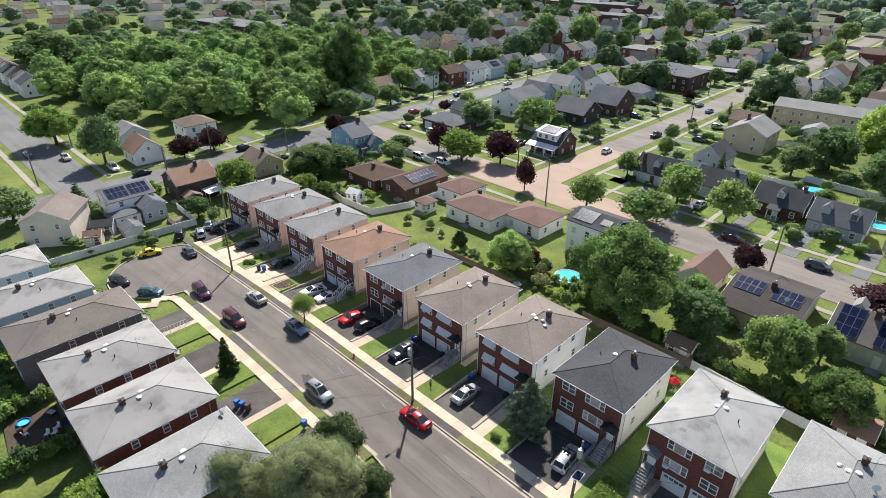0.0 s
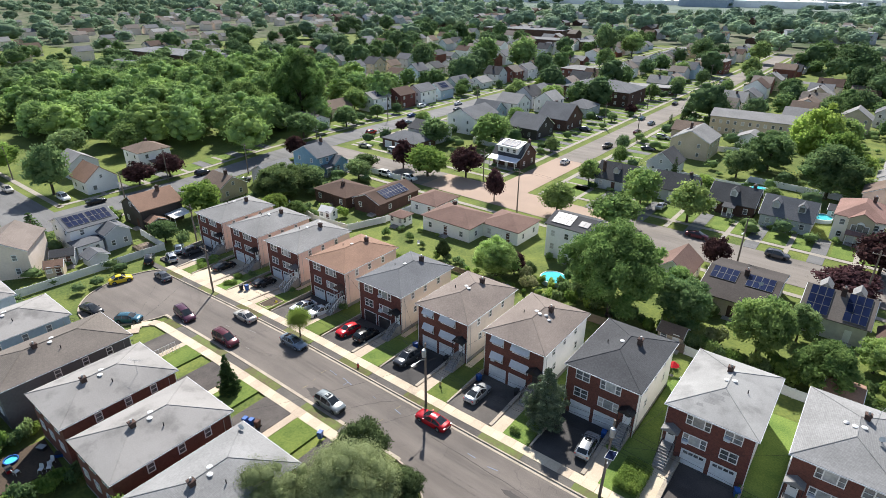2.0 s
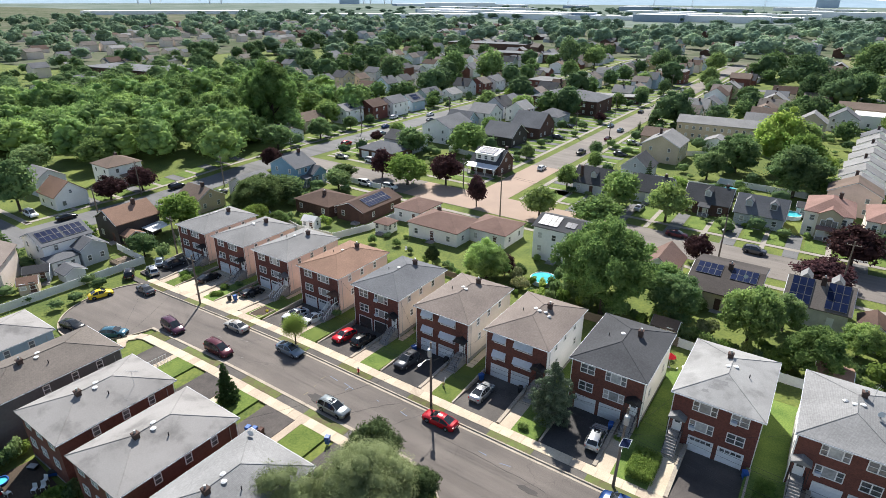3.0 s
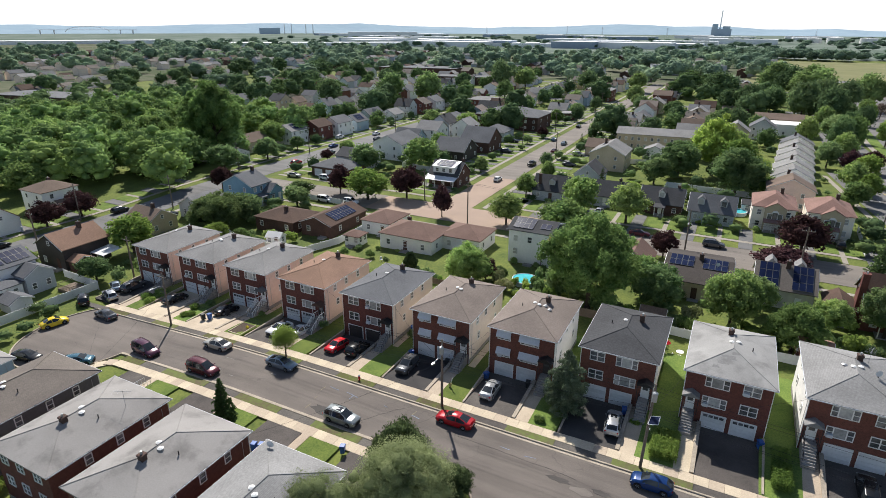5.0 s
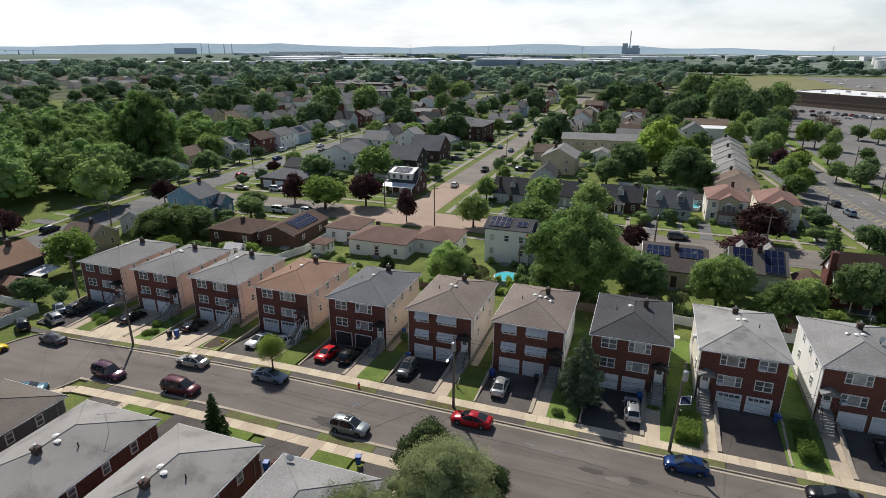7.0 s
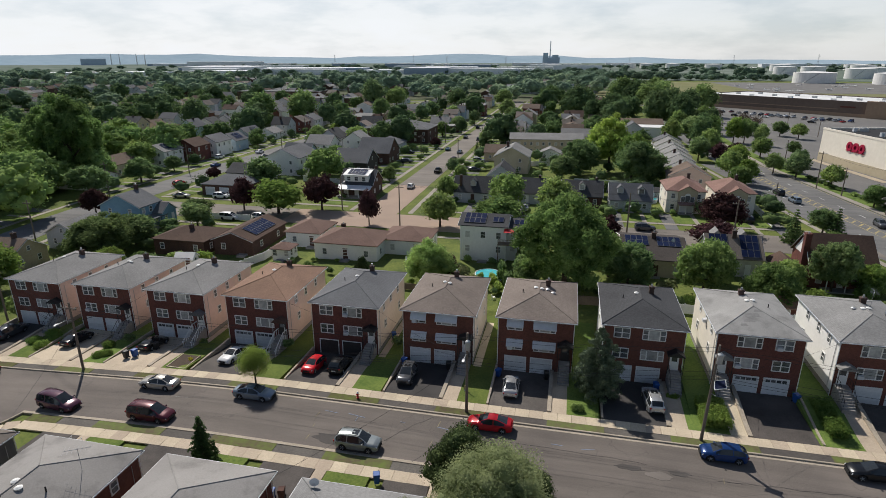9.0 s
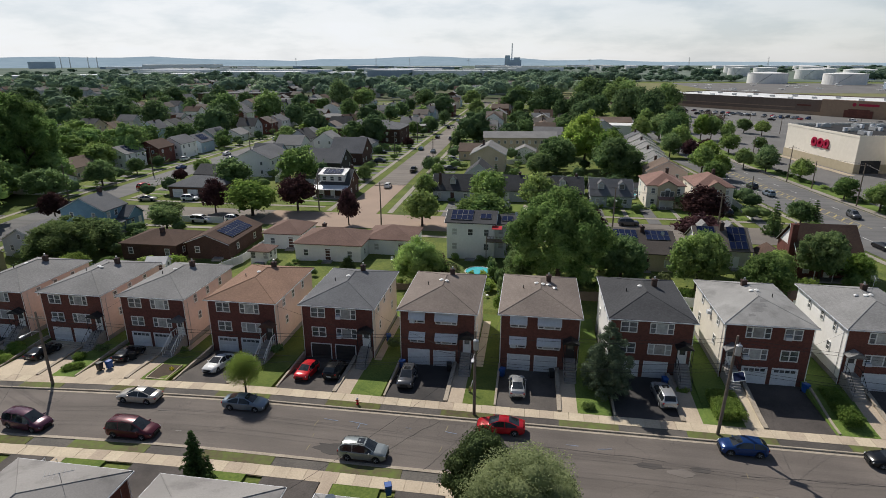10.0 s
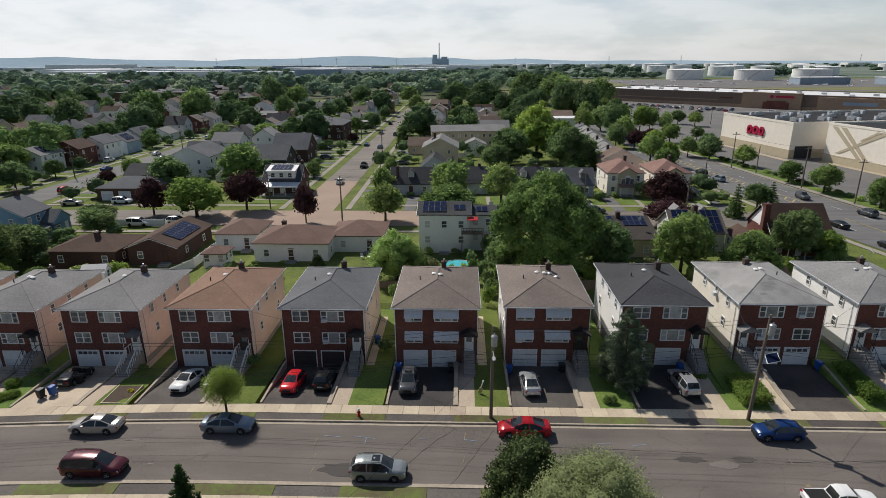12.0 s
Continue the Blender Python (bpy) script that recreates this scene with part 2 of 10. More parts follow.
SOIL = mat("garden_soil", (0.09, 0.065, 0.045), (0.05, 0.038, 0.028), 0.95, 6.0, 0.5, 0.5, 0.4)
BRICK = mat("red_brick", (0.18, 0.070, 0.053), (0.12, 0.049, 0.039), 0.9, 3.0, 0.35, 0.5, 0.1, pattern="brick", rnd=0.2)
DARK_BRICK = mat("brown_brick", (0.115, 0.065, 0.05), (0.075, 0.044, 0.036), 0.9, 3.0, 0.35, 0.5, 0.1, pattern="brick", rnd=0.25)
CREAM = mat("cream_siding", (0.74, 0.64, 0.55), (0.62, 0.53, 0.45), 0.7, 3.0, 0.25, 0.6, 0.12, pattern="siding", size=(1, 0.12))
PEACH = mat("peach_siding", (0.74, 0.57, 0.49), (0.62, 0.47, 0.40), 0.7, 3.0, 0.25, 0.6, 0.12, pattern="siding", size=(1, 0.12))
OFFWHITE_S = mat("off_white_siding", (0.80, 0.75, 0.66), (0.70, 0.65, 0.57), 0.65, 3.0, 0.25, 0.6, 0.12, pattern="siding", size=(1, 0.12))
WHITE_S = mat("white_siding", (0.84, 0.83, 0.81), (0.74, 0.73, 0.71), 0.65, 3.0, 0.25, 0.6, 0.12, pattern="siding", size=(1, 0.12))
GREY_S = mat("grey_siding", (0.16, 0.155, 0.155), (0.12, 0.115, 0.115), 0.7, 3.0, 0.25, 0.6, 0.12, pattern="siding", size=(1, 0.12))
PALE_S = mat("pale_grey_siding", (0.50, 0.52, 0.55), (0.40, 0.42, 0.45), 0.7, 3.0, 0.25, 0.6, 0.12, pattern="siding", size=(1, 0.12))
BLUE_S = mat("blue_siding", (0.22, 0.36, 0.47), (0.16, 0.28, 0.38), 0.7, 3.0, 0.25, 0.6, 0.12, pattern="siding", size=(1, 0.12))
LBLUE_S = mat("light_blue_siding", (0.42, 0.52, 0.60), (0.34, 0.43, 0.50), 0.7, 3.0, 0.25, 0.6, 0.12, pattern="siding", size=(1, 0.12))
TAN_S = mat("tan_siding", (0.55, 0.46, 0.34), (0.44, 0.36, 0.26), 0.7, 3.0, 0.25, 0.6, 0.12, pattern="siding", size=(1, 0.12))
DARK_S = mat("dark_siding", (0.06, 0.05, 0.048), (0.04, 0.035, 0.033), 0.7, 3.0, 0.25, 0.6, 0.12, pattern="siding", size=(1, 0.12))


def shingles(name, c1, c2):
    return mat(name, c1, c2, 0.92, 4.5, 0.22, 0.55, 0.25, pattern="shingle", size=(0.32, 0.045), spec=0.15)


R_GREY = shingles("grey_shingles", (0.275, 0.27, 0.265), (0.20, 0.197, 0.193))
R_TAUPE = shingles("taupe_shingles", (0.19, 0.165, 0.145), (0.135, 0.118, 0.104))
R_BLUE = shingles("blue_grey_shingles", (0.165, 0.169, 0.178), (0.115, 0.118, 0.126))
R_TAN = shingles("tan_shingles", (0.245, 0.205, 0.18), (0.172, 0.144, 0.127))
R_ROSE = shingles("rosy_brown_shingles", (0.30, 0.185, 0.155), (0.215, 0.132, 0.11))
R_BROWN = shingles("brown_shingles", (0.20, 0.15, 0.12), (0.14, 0.105, 0.083))
R_DARK = shingles("charcoal_shingles", (0.085, 0.087, 0.092), (0.055, 0.056, 0.06))
R_LIGHT = shingles("pale_shingles", (0.30, 0.297, 0.293), (0.205, 0.203, 0.20))
R_RUST = shingles("rust_shingles", (0.31, 0.195, 0.14), (0.225, 0.142, 0.103))
R_UMBER = shingles("umber_shingles", (0.082, 0.071, 0.066), (0.056, 0.049, 0.045))
R_WORN = mat("weathered_grey_shingles", (0.285, 0.272, 0.26), (0.215, 0.205, 0.195), 0.92, 9.0, 0.16, 0.62, 0.25, spec=0.15, stains=0.36)
R_BLEACHED = mat("bleached_patched_shingles", (0.315, 0.31, 0.30), (0.235, 0.231, 0.224), 0.92, 9.0, 0.3, 0.6, 0.2, spec=0.15, stains=0.3)
R_ROSED = shingles("dark_rosy_shingles", (0.215, 0.14, 0.115), (0.155, 0.10, 0.083))
R_DKBROWN = shingles("dark_brown_shingles", (0.115, 0.075, 0.058), (0.075, 0.05, 0.04))
R_WHITE = mat("white_membrane", (0.74, 0.74, 0.73), (0.58, 0.58, 0.57), 0.6, 1.0, 0.1, 0.6, 0.05)
TRIM = mat("white_trim", (0.80, 0.80, 0.78), (0.70, 0.70, 0.68), 0.5, 6.0, 0.8, 0.5, 0.03)
VINYL = mat("white_vinyl", (0.78, 0.78, 0.77), (0.66, 0.66, 0.65), 0.5, 4.0, 0.4, 0.5, 0.03)
GDOOR = mat("garage_white", (0.72, 0.73, 0.74), (0.60, 0.61, 0.62), 0.5, 3.0, 0.5, 0.5, 0.03, rnd=0.2)
# the panes' grey base colour stands for reflected sky
GLASS = mat("window_glass", (0.20, 0.208, 0.212), (0.05, 0.054, 0.058), 0.12, 1.5, 0.4, 0.5, 0.0, spec=0.6, rnd=0.8)
CURTAIN = mat("curtained_glass", (0.46, 0.465, 0.455), (0.27, 0.275, 0.275), 0.2, 2.5, 0.5, 0.5, 0.0, spec=0.6, rnd=0.5)
BLIND = mat("drawn_blind", (0.50, 0.49, 0.46), (0.40, 0.39, 0.37), 0.6, 4.0, 0.5, 0.5, 0.05, rnd=0.3)
ALU = mat("awning_aluminium", (0.62, 0.64, 0.67), (0.52, 0.54, 0.57), 0.45, 4.0, 0.6, 0.5, 0.03)
IRON = mat("black_iron", (0.025, 0.025, 0.027), (0.015, 0.015, 0.016), 0.5, 5.0, 0.8, 0.5, 0.05)
STEEL = mat("galvanised_steel", (0.48, 0.49, 0.50), (0.36, 0.37, 0.38), 0.45, 6.0, 1.0, 0.5, 0.05, metal=0.6)
CHIM = mat("chimney_brick", (0.095, 0.06, 0.05), (0.055, 0.038, 0.033), 0.9, 6.0, 1.0, 0.5, 0.15, pattern="brick")
WOODPOLE = mat("weathered_pole", (0.20, 0.165, 0.135), (0.13, 0.105, 0.085), 0.9, 8.0, 0.5, 0.5, 0.3)
BARK = mat("bark", (0.10, 0.078, 0.06), (0.05, 0.04, 0.032), 0.95, 5.0, 0.8, 0.5, 0.5)
SOLAR = mat("solar_cells", (0.014, 0.022, 0.06), (0.009, 0.014, 0.04), 0.22, 1.0, 0.3, 0.5, 0.0, spec=0.1)
PANELFRAME = mat("dark_panel_frame", (0.10, 0.105, 0.115), (0.07, 0.074, 0.08), 0.5, 4.0, 0.5, 0.5, 0.0)
TANKWHITE = mat("tank_white", (0.80, 0.79, 0.77), (0.66, 0.65, 0.63), 0.6, 0.3, 0.03, 0.5, 0.02)
BLUEBIN = mat("blue_plastic", (0.02, 0.10, 0.36), (0.015, 0.07, 0.26), 0.45, 6.0, 1.0, 0.5, 0.03)
BLACKBIN = mat("black_plastic", (0.03, 0.032, 0.034), (0.02, 0.021, 0.022), 0.5, 6.0, 1.0, 0.5, 0.03)
REDP = mat("red_paint", (0.55, 0.02, 0.03), (0.42, 0.015, 0.02), 0.4, 6.0, 1.0, 0.5, 0.03)
YELLOWP = mat("yellow_road_paint", (0.50, 0.40, 0.15), (0.26, 0.22, 0.13), 0.8, 3.0, 0.4, 0.5, 0.05)
FADED_YELLOW = mat("faded_yellow_paint", (0.30, 0.25, 0.14), (0.18, 0.155, 0.11), 0.85, 4.0, 0.6, 0.5, 0.05)
WHITEP = mat("white_road_paint", (0.62, 0.62, 0.60), (0.42, 0.42, 0.41), 0.8, 3.0, 0.4, 0.5, 0.05)
BLUEP = mat("blue_chalk_paint", (0.22, 0.28, 0.38), (0.15, 0.17, 0.21), 0.85, 5.0, 0.8, 0.5, 0.05)
WATER = mat("pool_water", (0.10, 0.55, 0.60), (0.07, 0.42, 0.48), 0.08, 1.0, 0.4, 0.5, 0.15, spec=0.5)
TYRE = mat("tyre_rubber", (0.022, 0.022, 0.023), (0.015, 0.015, 0.015), 0.85, 8.0, 1.0, 0.5, 0.05)
RIM = mat("alloy_rim", (0.42, 0.43, 0.44), (0.30, 0.31, 0.32), 0.35, 6.0, 1.0, 0.5, 0.0, metal=0.7)
CARGLASS = mat("car_glass", (0.022, 0.027, 0.03), (0.014, 0.017, 0.02), 0.06, 2.0, 0.5, 0.5, 0.0, spec=0.6)
HEADL = mat("headlamp", (0.62, 0.64, 0.66), (0.5, 0.52, 0.54), 0.15, 6.0, 1.0, 0.5, 0.0)
TAILL = mat("tail_lamp", (0.35, 0.01, 0.012), (0.25, 0.008, 0.01), 0.2, 6.0, 1.0, 0.5, 0.0)
PLATE = mat("plate_pale", (0.6, 0.6, 0.55), None, 0.5, 6.0, 1.0, 0.5, 0.0)
MALLBROWN = mat("mall_brown_block", (0.185, 0.138, 0.112), (0.145, 0.108, 0.088), 0.9, 0.6, 0.05, 0.5, 0.05)
MALLTAN = mat("mall_tan_block", (0.36, 0.255, 0.175), (0.29, 0.20, 0.14), 0.9, 0.6, 0.05, 0.5, 0.05)
STUCCO = mat("cream_stucco", (0.86, 0.80, 0.70), (0.78, 0.72, 0.62), 0.9, 0.8, 0.06, 0.5, 0.05)
STUCCO2 = mat("sand_stucco", (0.50, 0.43, 0.31), (0.43, 0.37, 0.26), 0.9, 0.8, 0.06, 0.5, 0.05)
PALE_STUCCO = mat("weathered_pale_stucco", (0.60, 0.575, 0.52), (0.44, 0.42, 0.38), 0.9, 1.4, 0.5, 0.5, 0.1)
SIGNRED = mat("sign_red", (0.42, 0.015, 0.06), (0.34, 0.012, 0.05), 0.4, 2.0, 0.4, 0.5, 0.0)
# white walls, their base colour raised to stand for the brightening haze
WAREHOUSE = mat("warehouse_white", (0.80, 0.81, 0.82), (0.68, 0.69, 0.70), 0.8, 0.2, 0.02, 0.5, 0.0)
# walls of the far works, paled towards blue in place of distance haze
HAZEBLUE = mat("hazed_blue_walls", (0.46, 0.55, 0.64), (0.38, 0.47, 0.56), 0.8, 0.2, 0.02, 0.5, 0.0)
SLATEB = mat("industrial_blue", (0.30, 0.36, 0.43), (0.24, 0.30, 0.37), 0.8, 0.2, 0.02, 0.5, 0.0)
# hill woods with the blue-grey of distance haze put into the base colour
HILL = mat("hazed_hill_woods", (0.30, 0.385, 0.45), (0.25, 0.335, 0.40), 0.95, 0.02, 0.003, 0.5, 0.0, spec=0.0)
TANWALK = mat("tan_concrete", (0.42, 0.35, 0.26), (0.33, 0.28, 0.21), 0.9, 2.0, 0.2, 0.5, 0.1)
LOT_LIGHT = mat("bleached_asphalt", (0.30, 0.285, 0.265), (0.23, 0.22, 0.205), 0.9, 2.0, 0.1, 0.5, 0.1)
ROOFDARK = mat("dark_roof_felt", (0.06, 0.062, 0.066), (0.045, 0.046, 0.049), 0.95, 0.8, 0.06, 0.5, 0.05, spec=0.0)
GREEN1 = leaf_mat("maple_leaves", (0.302, 0.4, 0.129), (0.116, 0.197, 0.068), 0.5)
GREEN2 = leaf_mat("bright_leaves", (0.352, 0.454, 0.108), (0.148, 0.244, 0.061), 0.5)
WOODGREEN = leaf_mat("woodland_leaves", (0.237, 0.353, 0.112), (0.087, 0.163, 0.062), 0.34)
WOODGREEN2 = leaf_mat("woodland_light_leaves", (0.281, 0.393, 0.115), (0.113, 0.197, 0.068), 0.36)
GREEN3 = leaf_mat("dark_leaves", (0.237, 0.319, 0.129), (0.093, 0.16, 0.068), 0.48)
# far trees: leaves made paler and bluer, distance haze mixed into the colour
FARGREEN = leaf_mat("hazed_far_leaves", (0.282, 0.374, 0.224), (0.161, 0.236, 0.149), 0.36)
FARDARK = leaf_mat("hazed_far_dark_leaves", (0.224, 0.31, 0.201), (0.127, 0.196, 0.138), 0.34)
MIDGREEN = leaf_mat("street_tree_leaves", (0.266, 0.36, 0.129), (0.11, 0.179, 0.068), 0.42)
MIDDARK = leaf_mat("tall_tree_leaves", (0.194, 0.271, 0.115), (0.077, 0.133, 0.063), 0.4)
SUNNY = leaf_mat("sunlit_maple_leaves", (0.275, 0.385, 0.125), (0.105, 0.19, 0.062), 0.5)
PALEG = leaf_mat("pale_leaves", (0.213, 0.276, 0.109), (0.109, 0.161, 0.06), 0.5)
FEATHERG = leaf_mat("feathery_leaves", (0.33, 0.37, 0.185), (0.165, 0.20, 0.095), 0.5)
CHALK = mat("faded_chalk_paint", (0.30, 0.285, 0.265), (0.19, 0.178, 0.165), 0.85, 5.0, 0.8, 0.5, 0.05)
PURPLE = leaf_mat("purple_leaves", (0.10, 0.05, 0.05), (0.036, 0.02, 0.022), 0.3)
SPRUCE = leaf_mat("spruce_needles", (0.27, 0.325, 0.205), (0.082, 0.115, 0.072), 0.22)
YEW = leaf_mat("yew_needles", (0.075, 0.105, 0.042), (0.028, 0.046, 0.02), 0.2)
PINE = leaf_mat("pine_needles", (0.123, 0.189, 0.065), (0.051, 0.09, 0.032), 0.2)
BROWNLEAF = leaf_mat("brown_twigs", (0.16, 0.12, 0.09), (0.09, 0.068, 0.05), 0.3)
YELLOWLEAF = leaf_mat("yellow_flowers", (0.55, 0.46, 0.04), (0.28, 0.27, 0.05), 0.3)
BLOSSOM = leaf_mat("cream_blossom", (0.42, 0.42, 0.22), (0.16, 0.20, 0.07), 0.3)


# ---------------------------------------------------------------- shapes
def smooth(t):
    t = min(1.0, max(0.0, t))
    return t * t * (3 - 2 * t)


def ground_z(x, y):
    """The street falls gently towards the turning circle; behind the row the land is level."""
    k = smooth((y - 30) / 40)
    return -2.1 * smooth((-18 - x) / 60) * (1 - k) - 0.6 * k


class Shape:
    """Collects corners and faces of one mesh."""

    def __init__(self):
        self.v, self.f, self.m = [], [], []

    def poly(self, pts, m=0):
        i = len(self.v)
        self.v += [tuple(p) for p in pts]
        self.f.append(tuple(range(i, i + len(pts))))
        self.m.append(m)
        return self

    def box(self, x0, y0, z0, x1, y1, z1, m=0):
        i = len(self.v)
        self.v += [(x, y, z) for x in (x0, x1) for y in (y0, y1) for z in (z0, z1)]
        for q in ((0, 1, 3, 2), (4, 6, 7, 5), (0, 4, 5, 1), (2, 3, 7, 6), (0, 2, 6, 4), (1, 5, 7, 3)):
            self.f.append(tuple(i + k for k in q))
            self.m.append(m)
        return self

    def hexa(self, low, high, m=0):
        """A block between two four-cornered faces (counter-clockwise seen from above)."""
        i = len(self.v)
        self.v += [tuple(p) for p in (*low, *high)]
        for q in ((3, 2, 1, 0), (4, 5, 6, 7), (0, 1, 5, 4), (1, 2, 6, 5), (2, 3, 7, 6), (3, 0, 4, 7)):
            self.f.append(tuple(i + k for k in q))
            self.m.append(m)
        return self

    def tube(self, p, q, r0, r1=None, n=8, m=0):
        p, q = Vector(p), Vector(q)
        r1 = r0 if r1 is None else r1
        a = (q - p).to_track_quat("Z", "Y").to_matrix()
        i = len(self.v)
        for c, r in ((p, r0), (q, r1)):
            self.v += [tuple(c + a @ Vector((r * math.cos(2 * math.pi * k / n), r * math.sin(2 * math.pi * k / n), 0))) for k in range(n)]
        for k in range(n):
            self.f.append((i + k, i + (k + 1) % n, i + n + (k + 1) % n, i + n + k))
        self.f += [tuple(i + n - 1 - k for k in range(n)), tuple(i + n + k for k in range(n))]
        self.m += [m] * (n + 2)
        return self

    def path(self, pts, r, n=4, m=0):
        """A thin rod that follows a line of points, in one piece."""
        pts = [Vector(p) for p in pts]
        rows = []
        for k, p in enumerate(pts):
            d = pts[min(k + 1, len(pts) - 1)] - pts[max(k - 1, 0)]
            a = d.to_track_quat("Z", "Y").to_matrix()
            rows.append([tuple(p + a @ Vector((r * math.cos(2 * math.pi * j / n), r * math.sin(2 * math.pi * j / n), 0))) for j in range(n)])
        return self.rings(rows, m)

    def rings(self, rows, m=0):
        """Skins closed rings of equal count, with end caps."""
        i, n = len(self.v), len(rows[0])
        for r in rows:
            self.v += [tuple(p) for p in r]
        for a in range(len(rows) - 1):
            for k in range(n):
                self.f.append((i + a * n + k, i + a * n + (k + 1) % n, i + (a + 1) * n + (k + 1) % n, i + (a + 1) * n + k))
                self.m.append(m)
        self.f += [tuple(i + n - 1 - k for k in range(n)), tuple(i + (len(rows) - 1) * n + k for k in range(n))]
        self.m += [m, m]
        return self

    def lattice(self, xl, zl, solid, y0, y1, m=0):
        """One connected plate in the xz plane, y0 (front) to y1, made of the cells for which solid(i, j) holds."""
        at = {}

        def corner(i, j, y):
            if (i, j, y) not in at:
                at[i, j, y] = len(self.v)
                self.v.append((xl[i], y, zl[j]))
            return at[i, j, y]

        nx, nz = len(xl) - 1, len(zl) - 1
        on = lambda i, j: 0 <= i < nx and 0 <= j < nz and solid(i, j)
        for i in range(nx):
            for j in range(nz):
                if not on(i, j):
                    continue
                q = [(i, j), (i + 1, j), (i + 1, j + 1), (i, j + 1)]
                faces = [tuple(corner(*k, y0) for k in q), tuple(corner(*k, y1) for k in q[::-1])]
                for (da, db), (a, b) in zip(((0, -1), (1, 0), (0, 1), (-1, 0)), zip(q, q[1:] + q[:1])):
                    if not on(i + da, j + db):
                        faces.append((corner(*a, y1), corner(*b, y1), corner(*b, y0), corner(*a, y0)))
                self.f += faces
                self.m += [m] * len(faces)
        return self

    def mesh(self, name, *mats, soft=False):
        me = bpy.data.meshes.new(name)
        me.from_pydata(self.v, [], self.f)
        for k in mats:
            me.materials.append(k)
        if len(mats) > 1:
            me.polygons.foreach_set("material_index", self.m)
        if soft:
            me.polygons.foreach_set("use_smooth", [True] * len(self.f))
        me.update()
        return me


def part(name, shape, material, parent=None, label="", m=None, soft=False):
    """Links a shape (or a mesh that is shared) as one object under its thing."""
    me = shape.mesh(name, material, soft=soft) if isinstance(shape, Shape) else shape
    ob = new(name, me)
    if parent:
        ob.parent = parent
    if m is not None:
        ob.matrix_basis = m
    if label:
        ob["label"] = label
    return ob


def thing(name, m, label, category, group="", kind=""):
    ob = new(name)
    ob.empty_display_size = 0.3
    ob.matrix_basis = m
    return tagged(ob, label, category, group, kind)


def setting(name, shape, material, label, category="structure"):
    return tagged(part(name, shape, material), label, category, kind="structure")


def sheet(shape, x0, x1, y0, y1, lift, step=4.0, skirt=0.25, z=None):
    """A slab that follows the ground between straight edges, with sides."""
    zz = z or ground_z
    nx, ny = max(1, round((x1 - x0) / step)), max(1, round((y1 - y0) / step))
    xs, ys = [x0 + (x1 - x0) * i / nx for i in range(nx + 1)], [y0 + (y1 - y0) * j / ny for j in range(ny + 1)]
    i = len(shape.v)
    shape.v += [(x, y, zz(x, y) + lift) for x in xs for y in ys]
    for a in range(nx):
        for b in range(ny):
            shape.f.append((i + a * (ny + 1) + b, i + (a + 1) * (ny + 1) + b, i + (a + 1) * (ny + 1) + b + 1, i + a * (ny + 1) + b + 1))
            shape.m.append(0)
    rim = [(x, y0) for x in xs] + [(x1, y) for y in ys[1:]] + [(x, y1) for x in xs[-2::-1]] + [(x0, y) for y in ys[-2::-1]]
    for (xa, ya), (xb, yb) in zip(rim, rim[1:]):
        shape.poly([(xa, ya, zz(xa, ya) + lift - skirt), (xb, yb, zz(xb, yb) + lift - skirt), (xb, yb, zz(xb, yb) + lift), (xa, ya, zz(xa, ya) + lift)])
    return shape


# ---------------------------------------------------------------- windows, doors
FRAMES, PANES = {}, {}


def window(parent, x, y, z, w, h, lights=1, face=0, blind=False, cooler=False, small=False):
    """A window with white frame, mullions, a meeting rail and its glass, centred on x at the sill's height z."""
    key = (w, h, lights)
    if key not in FRAMES:
        s, b = Shape(), 0.09
        xl = [-w / 2, -w / 2 + b]
        for k in range(1, lights):
            xm = -w / 2 + w * (k / lights if lights != 3 else (0.26, 0.74)[k - 1])
            xl += [xm - 0.06, xm + 0.06]
        xl += [w / 2 - b, w / 2]
        zl = [-0.02, b * 0.8, h * 0.5 - 0.03, h * 0.5 + 0.03, h - b, h]
        s.lattice(xl, zl, lambda i, j: i % 2 == 0 or j in (0, 4) or (j == 2 and not (lights == 3 and i == 3)), -0.08, 0.0)
        FRAMES[key] = s.mesh("window", TRIM)
        for mt, nm in ((GLASS, 0), (BLIND, 1)):
            sh = Shape().box(-w / 2 + 0.05, -0.03, 0.05, w / 2 - 0.05, 0.0, h - 0.05)
            if lights == 3:
                sh.box(-w * 0.22, -0.038, 0.07, w * 0.22, -0.03, h - 0.07, 1)
            PANES[key, nm] = sh.mesh("pane", mt, CURTAIN)
    if small:
        k2 = (*key, "whole", blind)
        if k2 not in FRAMES:
            s = Shape().box(-w / 2, -0.06, 0, w / 2, 0, h, 0).box(-w / 2 + 0.09, -0.066, 0.09, w / 2 - 0.09, -0.06, h - 0.09, 1)
            FRAMES[k2] = s.mesh("window", TRIM, BLIND if blind else GLASS)
        return part("window", FRAMES[k2], None, parent, m=pose(x, y, z, 0, 0, face))
    ob = part("window", FRAMES[key], None, parent, m=pose(x, y, z, 0, 0, face))
    part("pane", PANES[key, 1 if blind else 0], None, ob)
    if cooler:
        if "cooler" not in FRAMES:
            FRAMES["cooler"] = Shape().box(-0.3, -0.42, 0.02, 0.3, 0, 0.4).box(-0.26, -0.43, 0.06, 0.26, -0.42, 0.36).mesh("air_conditioner", ALU)
        part("air_conditioner", FRAMES["cooler"], None, ob, "pale metal window air conditioner", m=pose(-w / 2 + 0.4, 0, 0.05))
    return ob


